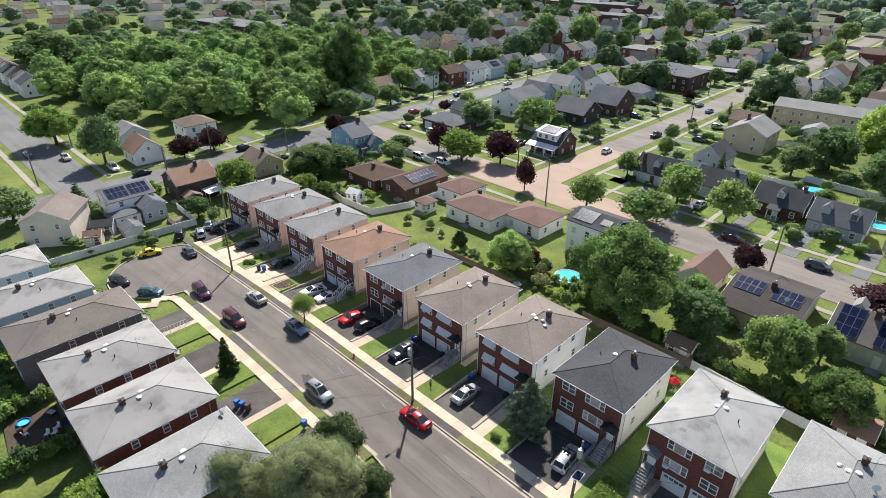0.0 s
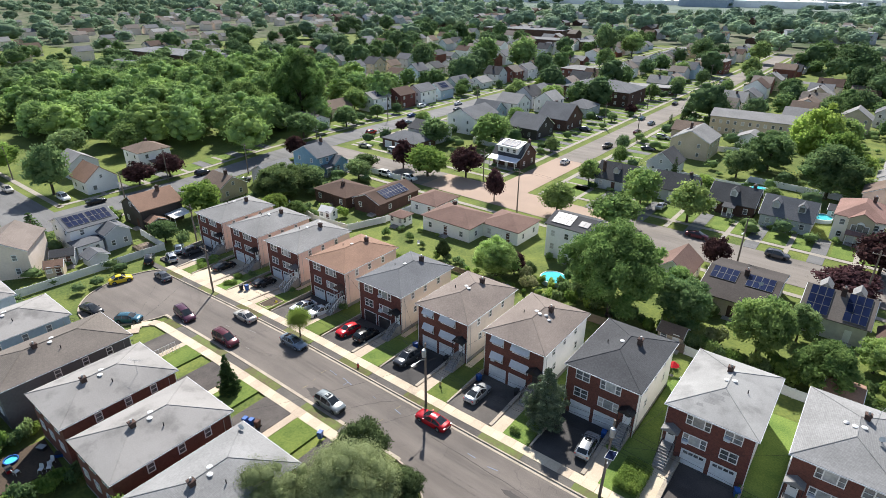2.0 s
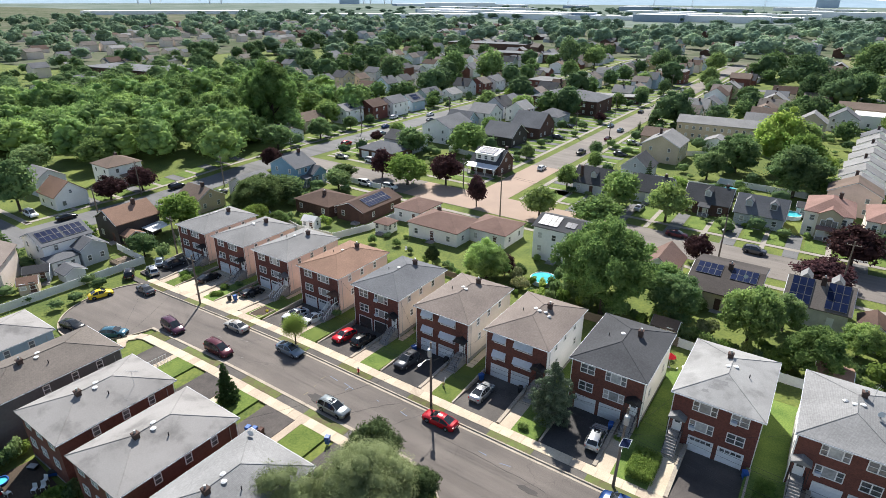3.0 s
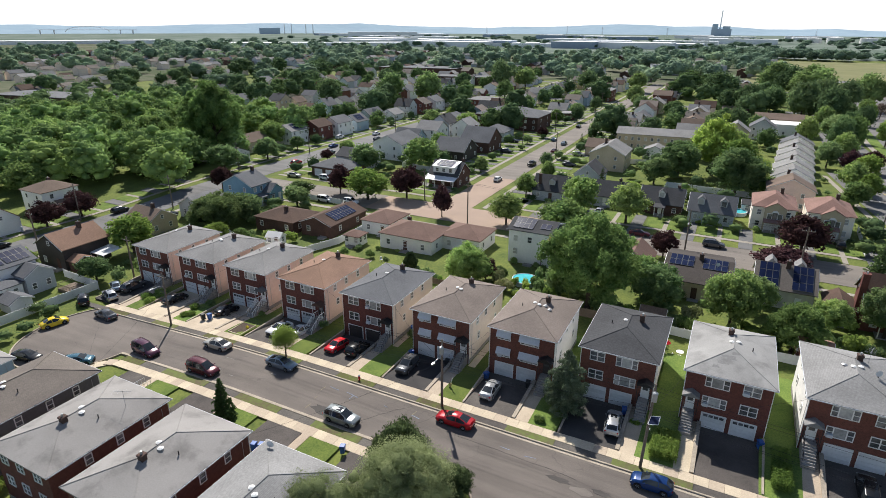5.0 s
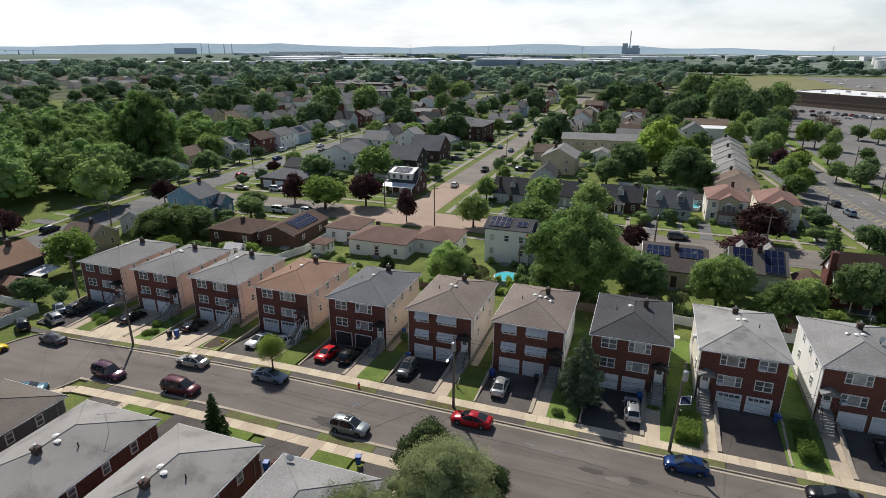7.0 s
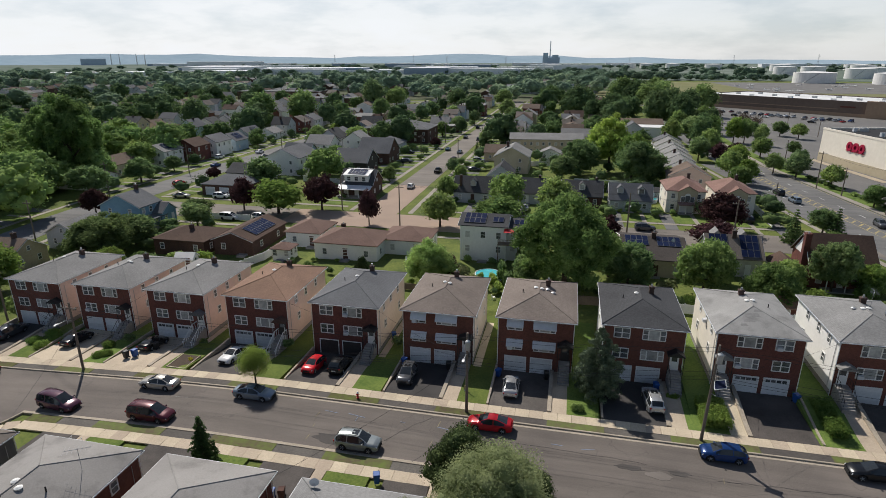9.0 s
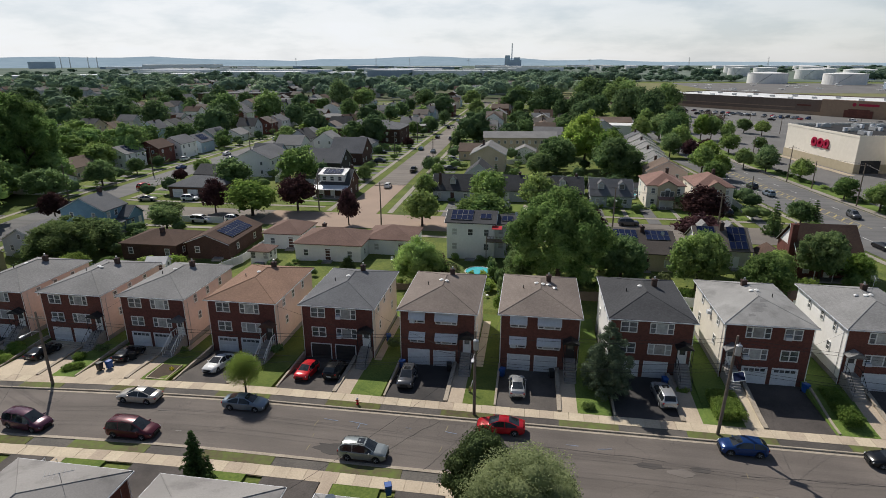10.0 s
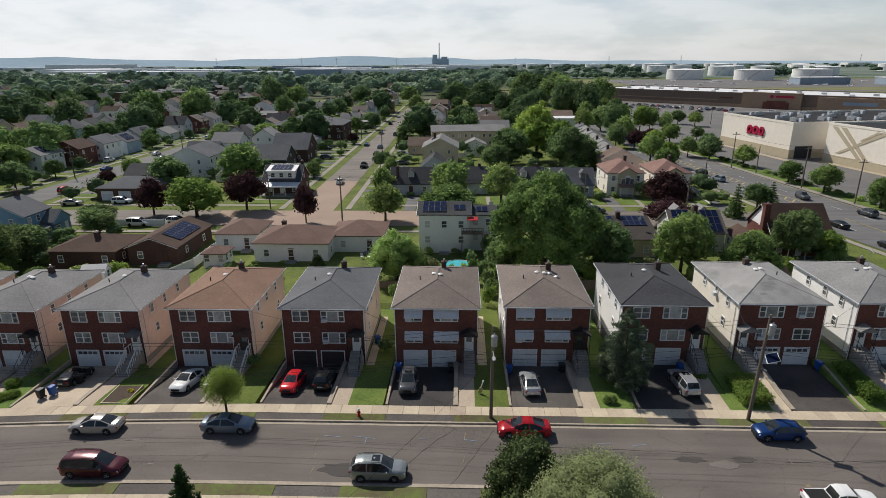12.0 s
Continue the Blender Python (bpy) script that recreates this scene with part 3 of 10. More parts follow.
def roof_shape(w, d, z, kind, ridge, rise, over=0.35, thick=0.16):
    """Hip or gable roof over a w by d plan whose middle is the origin."""
    s = Shape()
    a, b = w / 2 + over, d / 2 + over
    e = [(-a, -b), (a, -b), (a, b), (-a, b)]
    low, top = [(x, y, z) for x, y in e], [(x, y, z + thick) for x, y in e]
    s.poly(low[::-1])
    for k in range(4):
        s.poly([low[k], low[(k + 1) % 4], top[(k + 1) % 4], top[k]])
    h = z + thick + rise
    if kind == "hip":
        if d >= w:
            g = max(0.0, b - a)
            p, q = (0, -g, h), (0, g, h)
            s.poly([top[0], top[1], p]).poly([top[1], top[2], q, p]).poly([top[2], top[3], q]).poly([top[3], top[0], p, q])
        else:
            g = a - b
            p, q = (-g, 0, h), (g, 0, h)
            s.poly([top[0], top[1], q, p]).poly([top[1], top[2], q]).poly([top[2], top[3], p, q]).poly([top[3], top[0], p])
    elif ridge == "x":
        p, q = (-a, 0, h), (a, 0, h)
        s.poly([top[0], top[1], q, p]).poly([top[2], top[3], p, q]).poly([top[1], top[2], q]).poly([top[3], top[0], p])
    else:
        p, q = (0, -b, h), (0, b, h)
        s.poly([top[1], top[2], q, p]).poly([top[3], top[0], p, q]).poly([top[0], top[1], p]).poly([top[2], top[3], q])
    return s


def chimney(parent, x, y, z0, z1, w=0.6, material=CHIM):
    c = part("chimney", Shape().box(-w / 2, -w / 2, z0, w / 2, w / 2, z1).box(-w / 2 - 0.06, -w / 2 - 0.06, z1 - 0.18, w / 2 + 0.06, w / 2 + 0.06, z1 - 0.02), material, parent, m=pose(x, y, 0))
    part("flue", Shape().tube((0, 0, z1 - 0.02), (0, 0, z1 + 0.3), 0.13, 0.11, 8), STEEL, c, "metal flue pipe")


def solar(parent, x, y, z, cols, rows, rx, rz=0, w=1.0, h=1.65):
    """Rows of panels on a slope: each a framed dark sheet with its cell lines."""
    if "solar" not in FRAMES:
        s = Shape()
        e = 0.035
        o, q = [(0, 0), (w, 0), (w, h), (0, h)], [(e, e), (w - e, e), (w - e, h - e), (e, h - e)]
        s.v = [(x_, y_, 0.0) for x_, y_ in o] + [(x_, y_, 0.05) for x_, y_ in o] + [(x_, y_, 0.05) for x_, y_ in q] + [(x_, y_, 0.042) for x_, y_ in q]
        for k in range(4):
            j = (k + 1) % 4
            s.f += [(k, j, 4 + j, 4 + k), (4 + k, 4 + j, 8 + j, 8 + k), (8 + k, 8 + j, 12 + j, 12 + k)]
            s.m += [1, 1, 1]
        s.f += [(12, 13, 14, 15), (3, 2, 1, 0)]
        s.m += [0, 1]
        FRAMES["solar"] = s.mesh("solar_panel", SOLAR, PANELFRAME)
    base = pose(x, y, z, rx, 0, 0)
    for i in range(cols):
        for j in range(rows):
            part("solar_panel", FRAMES["solar"], None, parent, m=pose(0, 0, 0, 0, 0, rz) @ base @ pose((i - cols / 2) * (w + 0.03), (j - rows / 2) * (h + 0.03), 0.06))

# ---------------------------------------------------------------- ground and roads
# one row per house of the street: middle, eave line y, eave height
ROW = [(-64.4, 10.2, 5.25), (-52.5, 10.2, 5.45), (-40.6, 10.2, 5.65), (-27.75, 9.5, 6.2), (-15.1, 9.25, 6.42), (-2.7, 9.25, 6.58), (9.35, 9.2, 6.85), (21.7, 9.15, 7.2), (33.95, 9.15, 7.45), (46.2, 9.15, 7.6)]
EAVE = 7.15                                               # eaves above the garage floor


def floor_z(x):
    """Height of the garage floors along the row."""
    return float(np.interp(x, [r[0] for r in ROW], [r[2] - EAVE for r in ROW]))


def under(x, y):
    """The sheet below everything; it dips under the sunk driveways of the row."""
    z = ground_z(x, y)
    if -74 < x < 60 and 0.6 < y < 26:
        z = min(z, floor_z(x)) - 0.35 * smooth((y - 0.6) / 2) * (1 - smooth((y - 23) / 3))
    if y < -3 or y > 700:
        z -= 0.0
    return z - 0.12


def grid_lines(parts):
    out = []
    for a, b, step in parts:
        n = max(1, round((b - a) / step))
        out += [a + (b - a) * k / n for k in range(n)]
    return out + [parts[-1][1]]


xs = grid_lines([(-4000, -800, 400), (-800, -240, 40), (-240, -80, 8), (-80, 64, 2), (64, 240, 8), (240, 800, 40), (800, 4000, 400)])
ys = grid_lines([(-900, -120, 60), (-120, -40, 8), (-40, 40, 2), (40, 240, 8), (240, 800, 40), (800, 4900, 400)])
s = Shape()
s.v = [(x, y, under(x, y)) for x in xs for y in ys]
nyl = len(ys)
s.f = [(a * nyl + b, (a + 1) * nyl + b, (a + 1) * nyl + b + 1, a * nyl + b + 1) for a in range(len(xs) - 1) for b in range(nyl - 1)]
s.m = [0] * len(s.f)
setting("ground", s, GRASS, "green grassy ground of the whole district", "ground")

# the street with its turning circle
CIRCLE, RADIUS = (-56.0, -8.4), 10.4
NEAR, FAR = -10.1, -1.85                                  # kerb faces
s = Shape()
sheet(s, -56, 100, NEAR, FAR, -0.02, 4.0)
# the side road that opens on the near side
sheet(s, 13.6, 100, -60, NEAR, -0.02, 6.0)
corner_ = [(13.6, -17.5), (13.2, -14.6), (12.2, -12.6), (10.4, -11.2), (8.4, -10.4), (6.0, NEAR)]
s.poly([(x, y, -0.02) for x, y in [(13.6, NEAR)] + corner_[::-1]])
n = 40
i0 = len(s.v)
s.v.append((*CIRCLE, ground_z(*CIRCLE) - 0.015))
for r in (RADIUS / 2, RADIUS):
    for k in range(n):
        x, y = CIRCLE[0] + r * math.cos(2 * math.pi * k / n), CIRCLE[1] + r * math.sin(2 * math.pi * k / n)
        s.v.append((x, y, ground_z(x, y) - 0.015))
for k in range(n):
    s.f.append((i0, i0 + 1 + k, i0 + 1 + (k + 1) % n))
    s.f.append((i0 + 1 + k, i0 + 1 + n + k, i0 + 1 + n + (k + 1) % n, i0 + 1 + (k + 1) % n))
    s.m += [0, 0]
setting("road_1", s, ASPHALT, "worn grey asphalt street with tar cracks ending in a turning circle", "road")


def strip(pts, width, lift, material, name, label, category="road", step=10.0):
    """A band that follows a bent line over the ground."""
    s = Shape()
    fine = []
    for (xa, ya), (xb, yb) in zip(pts, pts[1:]):
        k = max(1, round(math.hypot(xb - xa, yb - ya) / step))
        fine += [(xa + (xb - xa) * j / k, ya + (yb - ya) * j / k) for j in range(k)]
    fine.append(pts[-1])
    for j, (x, y) in enumerate(fine):
        a, b = fine[max(0, j - 1)], fine[min(len(fine) - 1, j + 1)]
        t = Vector((b[0] - a[0], b[1] - a[1], 0)).normalized()
        for side in (1, -1):
            px, py = x - side * t.y * width / 2, y + side * t.x * width / 2
            s.v.append((px, py, ground_z(px, py) + lift))
    for j in range(len(fine) - 1):
        s.f.append((2 * j + 1, 2 * j + 3, 2 * j + 2, 2 * j))
        s.m.append(0)
    return setting(name, s, material, label, category)


strip([(-420, -7.5), (-102, -7.5)], 11, -0.06, ASPHALT_FAR, "road_2", "grey asphalt side street with tree shadows")
strip([(-108.5, -160), (-108.5, 900)], 10.5, -0.055, ASPHALT_FAR, "road_3", "grey asphalt residential street with parked cars")
strip([(-190, 172), (-190, 900)], 9, -0.055, ASPHALT_FAR, "road_4", "grey asphalt residential street among trees")
strip([(-103, 73), (74, 73)], 12.5, -0.05, WARM_ASPHALT, "road_5", "grey asphalt cross street")
strip([(-34, 112), (-35, 700)], 9.2, -0.045, WARM_ASPHALT, "road_6", "grey asphalt street running to the distance")
strip([(-55, 73), (-2, 73)], 12.3, -0.035, RED_ASPHALT, "road_7", "reddish worn asphalt at the crossing")
strip([(-34, 79), (-34, 113)], 9.4, -0.03, RED_ASPHALT, "road_8", "reddish worn asphalt at the crossing")
def main_x(y):
    """The middle of the main road, which slants past the shopping centre."""
    return float(np.interp(y, [-160, 80, 170, 230, 300, 420, 900], [112.3, 81.1, 69.4, 67.5, 69, 76, 108]))


strip([(main_x(y), y) for y in (-160, 40, 80, 120, 172)], 20.5, -0.05, ASPHALT_FAR, "road_9", "wide grey main road with painted lanes")
strip([(main_x(y) + (3.2 if y < 200 else 2.5), y) for y in (172, 230, 300, 420, 900)], 14, -0.05, ASPHALT_FAR, "road_12", "wide grey main road with painted lanes")
strip([(-300, 330), (90, 330)], 9, -0.05, ASPHALT_FAR, "road_10", "grey asphalt cross street far off")
strip([(-300, 450), (90, 450)], 9, -0.05, ASPHALT_FAR, "road_11", "grey asphalt cross street far off")

# main road paint: hatched median bars and lane dashes
def road_mark(x, y, w, l, rz, material, label, lift=0.0):
    ob = part("road_marking", Shape().box(-w / 2, -l / 2, 0, w / 2, l / 2, 0.012), material, m=pose(x, y, ground_z(x, y) - 0.045 + lift, 0, 0, rz))
    return tagged(ob, label, "road marking", "road markings", "structure")


for k in range(32):
    y = 84 + k * 2.9
    road_mark(main_x(y), y, 2.5, 0.42, 52, YELLOWP, "faded yellow hatch bar on the main road")
for k in range(14):
    y = 46 + k * 9.2
    for dx in (-4.9, 4.9):
        road_mark(main_x(y) + dx, y, 0.16, 3.0, 7.4, WHITEP, "white lane dash on the main road")
for k in (-1, 1):
    strip([(main_x(y) + 1.35 * k, y) for y in (82, 120, 176)], 0.16, -0.03, YELLOWP, "road_line", "yellow median line", "road marking")
    strip([(main_x(y) + 0.12 * k, y) for y in (10, 40, 74)], 0.14, -0.03, YELLOWP, "road_line", "yellow median line", "road marking")
strip([(main_x(y) + 9.7, y) for y in (20, 80, 120, 172)], 0.14, -0.03, YELLOWP, "road_line", "yellow edge line of the main road", "road marking")

# survey marks sprayed on the street
random.seed(4)
for x, y, w, l, material in ((-11.5, -3.9, 1.6, 0.08, BLUEP), (-8.6, -4.0, 2.0, 0.08, BLUEP), (-8.4, -4.5, 0.07, 0.9, BLUEP), (-3.4, -4.1, 0.6, 0.05, BLUEP), (0.9, -4.2, 1.2, 0.08, BLUEP),
                             (12.6, -4.4, 1.1, 0.08, BLUEP), (15.6, -4.5, 1.3, 0.08, BLUEP), (-21.0, -5.0, 0.8, 0.07, CHALK), (-29.5, -4.6, 1.6, 0.07, CHALK), (-12.8, -4.6, 0.06, 1.0, FADED_YELLOW),
                             (-12.4, -6.6, 0.06, 0.6, FADED_YELLOW), (-12.2, -8.4, 0.06, 0.9, FADED_YELLOW), (0.4, -3.6, 0.08, 1.0, FADED_YELLOW), (0.3, -6.8, 0.06, 0.8, FADED_YELLOW), (27.6, -6.4, 0.06, 0.7, FADED_YELLOW),
                             (27.4, -9.2, 0.5, 0.3, FADED_YELLOW), (-6.6, -8.2, 0.07, 1.2, BLUEP), (-26.0, -7.8, 0.6, 0.07, CHALK), (-34.0, -6.0, 1.0, 0.07, CHALK)):
    road_mark(x, y, w, l, random.uniform(-12, 12), material, "faint sprayed survey mark on the asphalt", 0.034)

# patches and long tar seams on the street
TAR = mat("tar_seam", (0.065, 0.062, 0.06), (0.042, 0.041, 0.04), 0.8, 6.0, 0.4, 0.5, 0.1)
PALE_PATCH = mat("worn_asphalt_patch", (0.182, 0.160, 0.143), (0.14, 0.123, 0.11), 0.9, 8.0, 0.5, 0.6, 0.2)
PATCH = mat("asphalt_patch", (0.10, 0.09, 0.083), (0.066, 0.06, 0.056), 0.9, 8.0, 0.3, 0.6, 0.2)
random.seed(15)
for x, y, rx_, ry_, material, lb in ((21.9, -6.9, 1.2, 0.6, PALE_PATCH, "pale worn-through patch in the asphalt"), (19.4, -6.3, 1.4, 0.45, PATCH, "dark crumbling asphalt patch"), (23.8, -6.2, 1.1, 0.4, PATCH, "dark crumbling asphalt patch"), (-9.5, -8.2, 2.4, 0.9, PATCH, "squarish dark asphalt repair")):
    edge_ = [(rx_ * random.uniform(0.7, 1.1) * math.cos(a), ry_ * random.uniform(0.7, 1.1) * math.sin(a)) for a in np.linspace(0, 2 * math.pi, 18, endpoint=False)]
    ob = part("asphalt_patch", Shape().rings([[(u, v, 0.0) for u, v in edge_], [(u * 0.97, v * 0.97, 0.012) for u, v in edge_]]), material, m=pose(x, y, ground_z(x, y) - 0.016))
    tagged(ob, lb, "asphalt patch", "asphalt patches", "structure")
for x, y, l, rz in ((-3.5, -6.2, 9.5, 52), (1.0, -6.6, 8.8, 62), (14, -5.2, 14, -2), (33, -6.2, 12, 2), (-54, -9, 12, -40)):
    s = Shape()
    random.seed(int(x * 7 + y))
    k = 14
    wig = [random.uniform(-0.12, 0.12) for _ in range(k + 1)]
    for j in range(k):
        a, b = -l / 2 + l * j / k, -l / 2 + l * (j + 1) / k
        s.hexa([(a, wig[j] - 0.014, 0), (b, wig[j + 1] - 0.014, 0), (b, wig[j + 1] + 0.014, 0), (a, wig[j] + 0.014, 0)], [(a, wig[j] - 0.014, 0.012), (b, wig[j + 1] - 0.014, 0.012), (b, wig[j + 1] + 0.014, 0.012), (a, wig[j] + 0.014, 0.012)])
    ob = part("tar_seam", s, TAR, m=pose(x, y, ground_z(x, y) - 0.016, 0, math.degrees(math.atan2(ground_z(x - 2, y) - ground_z(x + 2, y), 4)), 0) @ pose(0, 0, 0, 0, 0, rz))
    tagged(ob, "dark tar seam over a street crack", "tar seam", "tar seams", "structure")


# ---------------------------------------------------------------- kerbs and pavements of the street
def kerb_strip(name, pts, label, w=0.2, h=0.13):
    s = Shape()
    rows = []
    for j, (x, y) in enumerate(pts):
        a, b = pts[max(0, j - 1)], pts[min(len(pts) - 1, j + 1)]
        t = Vector((b[0] - a[0], b[1] - a[1], 0)).normalized()
        o = Vector((-t.y, t.x, 0))
        z = ground_z(x, y)
        rows.append([(x, y, z - 0.2), (x, y, z + h - 0.03), (x + o.x * 0.03, y + o.y * 0.03, z + h), (x + o.x * w, y + o.y * w, z + h), (x + o.x * w, y + o.y * w, z - 0.2)])
    s.rings(rows)
    return setting(name, s, KERB, label, "kerb")


arc_top = math.atan2(FAR - CIRCLE[1], -math.sqrt(RADIUS ** 2 - (FAR - CIRCLE[1]) ** 2))
arc_low = math.atan2(NEAR - CIRCLE[1], math.sqrt(RADIUS ** 2 - (NEAR - CIRCLE[1]) ** 2)) + 2 * math.pi
xt = CIRCLE[0] + RADIUS * math.cos(arc_top)
xl = CIRCLE[0] + RADIUS * math.cos(arc_low)
kerb_strip("kerb_north", [(xt + (100 - xt) * k / 60, FAR) for k in range(60, -1, -1)][::-1], "pale worn concrete kerb along the street")
kerb_strip("kerb_south", [(13.6, -60), (13.6, -17.5), (13.2, -14.6), (12.2, -12.6), (10.4, -11.2), (8.4, -10.4), (6.0, NEAR)] + [(6.0 + (xl - 6.0) * k / 30, NEAR) for k in range(1, 31)], "pale worn concrete kerb along the street")
kerb_strip("kerb_circle", [(CIRCLE[0] + RADIUS * math.cos(a), CIRCLE[1] + RADIUS * math.sin(a)) for a in np.linspace(arc_low, arc_top, 40)], "pale concrete kerb round the turning circle")
for nm, y0, y1 in (("gutter_north", FAR - 0.38, FAR - 0.005), ("gutter_south", NEAR + 0.005, NEAR + 0.34)):
    xe = 100 if "north" in nm else 6.5
    s = Shape()
    sheet(s, -46, xe, y0, y1, -0.008, 4.0, 0.05)
    setting(nm, s, KERB, "pale concrete gutter strip beside the kerb", "gutter")


SLAB = {}


def pavement(name, x0, x1, y0, y1, length, label):
    """A walk of separate slabs."""
    root = thing(name, pose(0, 0, 0), label, "pavement", kind="structure")
    n = round((x1 - x0) / length)
    l = (x1 - x0) / n
    key = (round(l, 3), y1 - y0)
    if key not in SLAB:
        w, e = y1 - y0, 0.025
        s = Shape()
        s.hexa([(0.012, 0, -0.15), (l - 0.012, 0, -0.15), (l - 0.012, w, -0.15), (0.012, w, -0.15)], [(0.012, 0, 0), (l - 0.012, 0, 0), (l - 0.012, w, 0), (0.012, w, 0)])
        SLAB[key] = s.mesh("slab", CONCRETE)
    random.seed(7)
    for k in range(n):
        x = x0 + k * l
        za, zb = ground_z(x, y0), ground_z(x + l, y0)
        part("slab", SLAB[key], None, root, m=pose(x, y0, za + 0.1 + random.uniform(-0.008, 0.008), random.uniform(-0.4, 0.4), -math.degrees(math.atan2(zb - za, l)), 0))
    return root


pavement("pavement_north", -64, 92, -0.55, 0.85, 1.5, "pale concrete pavement slabs along the house row")
pavement("pavement_south", -44, 5.5, -12.9, -11.5, 1.5, "pale concrete pavement slabs along the near side")
# the walk that follows the turning circle
root = thing("pavement_circle", pose(0, 0, 0), "pale concrete pavement slabs round the turning circle", "pavement", kind="structure")
for k in range(9):
    a = radians(-34 - 7.6 * k)
    x, y = CIRCLE[0] + 13.2 * math.cos(a), CIRCLE[1] + 13.2 * math.sin(a)
    part("slab", Shape().box(-0.7, -0.87, -0.15, 0.7, 0.87, 0), CONCRETE, root, m=pose(x, y, ground_z(x, y) + 0.1, 0, 0, math.degrees(a)))
for k, (x, y, a) in enumerate(((6.3, -12.3, -4), (7.8, -12.5, -14), (9.2, -13.0, -28), (10.4, -13.9, -46), (11.2, -15.2, -66), (11.6, -16.7, -84), (11.6, -18.2, -90), (11.6, -19.7, -90), (11.6, -21.2, -90))):
    part("slab", Shape().box(-0.76, -0.68, -0.15, 0.76, 0.68, 0), CONCRETE, root, m=pose(x, y, ground_z(x, y) + 0.1 - 0.004 * (k % 2), 0, 0, a))
for k, (x, y, a) in enumerate(((-44.7, -12.5, 22), (-45.7, -13.5, 48), (-46.1, -14.8, 66))):
    part("slab", Shape().box(-0.74, -0.68, -0.15, 0.74, 0.68, 0), CONCRETE, root, m=pose(x, y, ground_z(x, y) + 0.1 - 0.004 * (k % 2), 0, 0, a))
# grass verges with driveway aprons cut through them
DRIVES_N = []
for i, (cx, _, _) in enumerate(ROW):
    left = cx - 4.5
    DRIVES_N.append((left + 0.1, left + 6.6) if i < 8 else (cx - 1.9, cx + 4.5))
DRIVES_S = [(-40.0, -35.4), (-27.2, -21.6), (-14.6, -9.4), (-2.6, 1.6)]


def verge(name, x0, x1, y0, y1, cuts, label):
    root = thing(name, pose(0, 0, 0), label, "verge", kind="structure")
    at = x0
    for a, b in sorted(cuts) + [(x1, x1)]:
        if a - at > 0.5:
            part("grass_strip", sheet(Shape(), at, a, y0, y1, 0.11, 1.5, 0.3), VERGE, root)
        if b > a:
            part("apron", sheet(Shape(), a, b, y0, y1, 0.07, 1.5, 0.3), APRON, root, "worn brownish asphalt driveway apron")
        at = b


verge("verge_north", -63, 92, FAR + 0.2, -0.56, DRIVES_N, "narrow grass verge with driveway aprons")
verge("verge_south", -44, 6.2, -11.49, NEAR - 0.2, DRIVES_S, "narrow grass verge with driveway aprons")

# pavements and verges of the far streets
for nm, pts, w in (("pavement_east", [(-26.2, 80.5), (-27.2, 480)], 1.3), ("pavement_west", [(-41.8, 80.5), (-42.8, 480)], 1.3), ("pavement_cross_north", [(-22, 84.2), (66, 84.2)], 1.3),
                   ("pavement_cross_south", [(-98, 62.6), (66, 62.6)], 1.3), ("pavement_cross_west", [(-100, 84.2), (-44, 84.2)], 1.3), ("pavement_lane_west", [(-117.5, 0), (-117.5, 480)], 1.3),
                   ("pavement_lane_east", [(-99.6, 5), (-99.6, 62)], 1.3), ("pavement_lane_north", [(-99.6, 86), (-99.6, 480)], 1.3), ("pavement_main_west", [(main_x(y) - 12, y) for y in (35, 66, 82, 120, 165)], 1.4),
                   ("pavement_side_south", [(-300, -15.5), (-116, -15.5)], 1.3), ("pavement_side_north", [(-300, 0.4), (-116, 0.4)], 1.3)):
    strip(pts, w, -0.03, FARWALK, nm, "worn concrete pavement", "pavement")
VERGE = [(main_x(y) + 14.6 + (0 if y < 180 else 0.3), y) for y in (0, 40, 80, 120, 172, 230, 300)]
strip(VERGE, 4.0, 0.02, LAWN, "verge_mall", "narrow planted verge between main road and car park", "verge")
strip([(x - 3.1, y) for x, y in VERGE], 2.0, 0.03, FARWALK, "pavement_main_east", "worn concrete pavement beside the main road", "pavement")
s = Shape()
for y in range(0, 476, 14):
    sheet(s, main_x(y + 7) + 16.4, 360, y, y + 14, -0.07, 60.0)
setting("car_park", s, LOT, "wide sun-bleached asphalt car park", "car park")
for k in range(5):
    strip([(main_x(60) + 27.0, 60), (main_x(140) + 27.0, 140)] if k == 0 else [(100 + k * 9, 262 + k * 24), (178 + k * 6, 190 + k * 22)], 0.5 if k else 3.6, -0.055, LOT_LIGHT if k else ASPHALT_FAR, "car_park_strip", "worn paint strip across the car park" if k else "darker asphalt aisle", "road marking")
strip([(108.6, 147), (102.4, 190)], 2.6, 0.02, TANWALK, "pavement_mall", "tan concrete walk beside the cinema", "pavement")
strip([(129.0, 84), (118.6, 146)], 2.6, 0.02, TANWALK, "pavement_mall_2", "tan concrete walk beside the cinema", "pavement")
s = Shape()
sheet(s, -3990, -432, -890, 998, 0.03, 200)
sheet(s, -430, 58, 472, 998, 0.03, 100)
setting("far_gardens", s, SCRUB, "dark green gardens of the far district", "ground")
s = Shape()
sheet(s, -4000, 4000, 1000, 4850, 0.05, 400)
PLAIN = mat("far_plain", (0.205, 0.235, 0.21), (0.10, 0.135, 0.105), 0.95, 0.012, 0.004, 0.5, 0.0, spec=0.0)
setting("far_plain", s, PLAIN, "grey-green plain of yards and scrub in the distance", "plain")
s = Shape()
sheet(s, 105, 2600, 480, 645, 0.3, 200)
sheet(s, 30, 105, 500, 645, 0.3, 60)
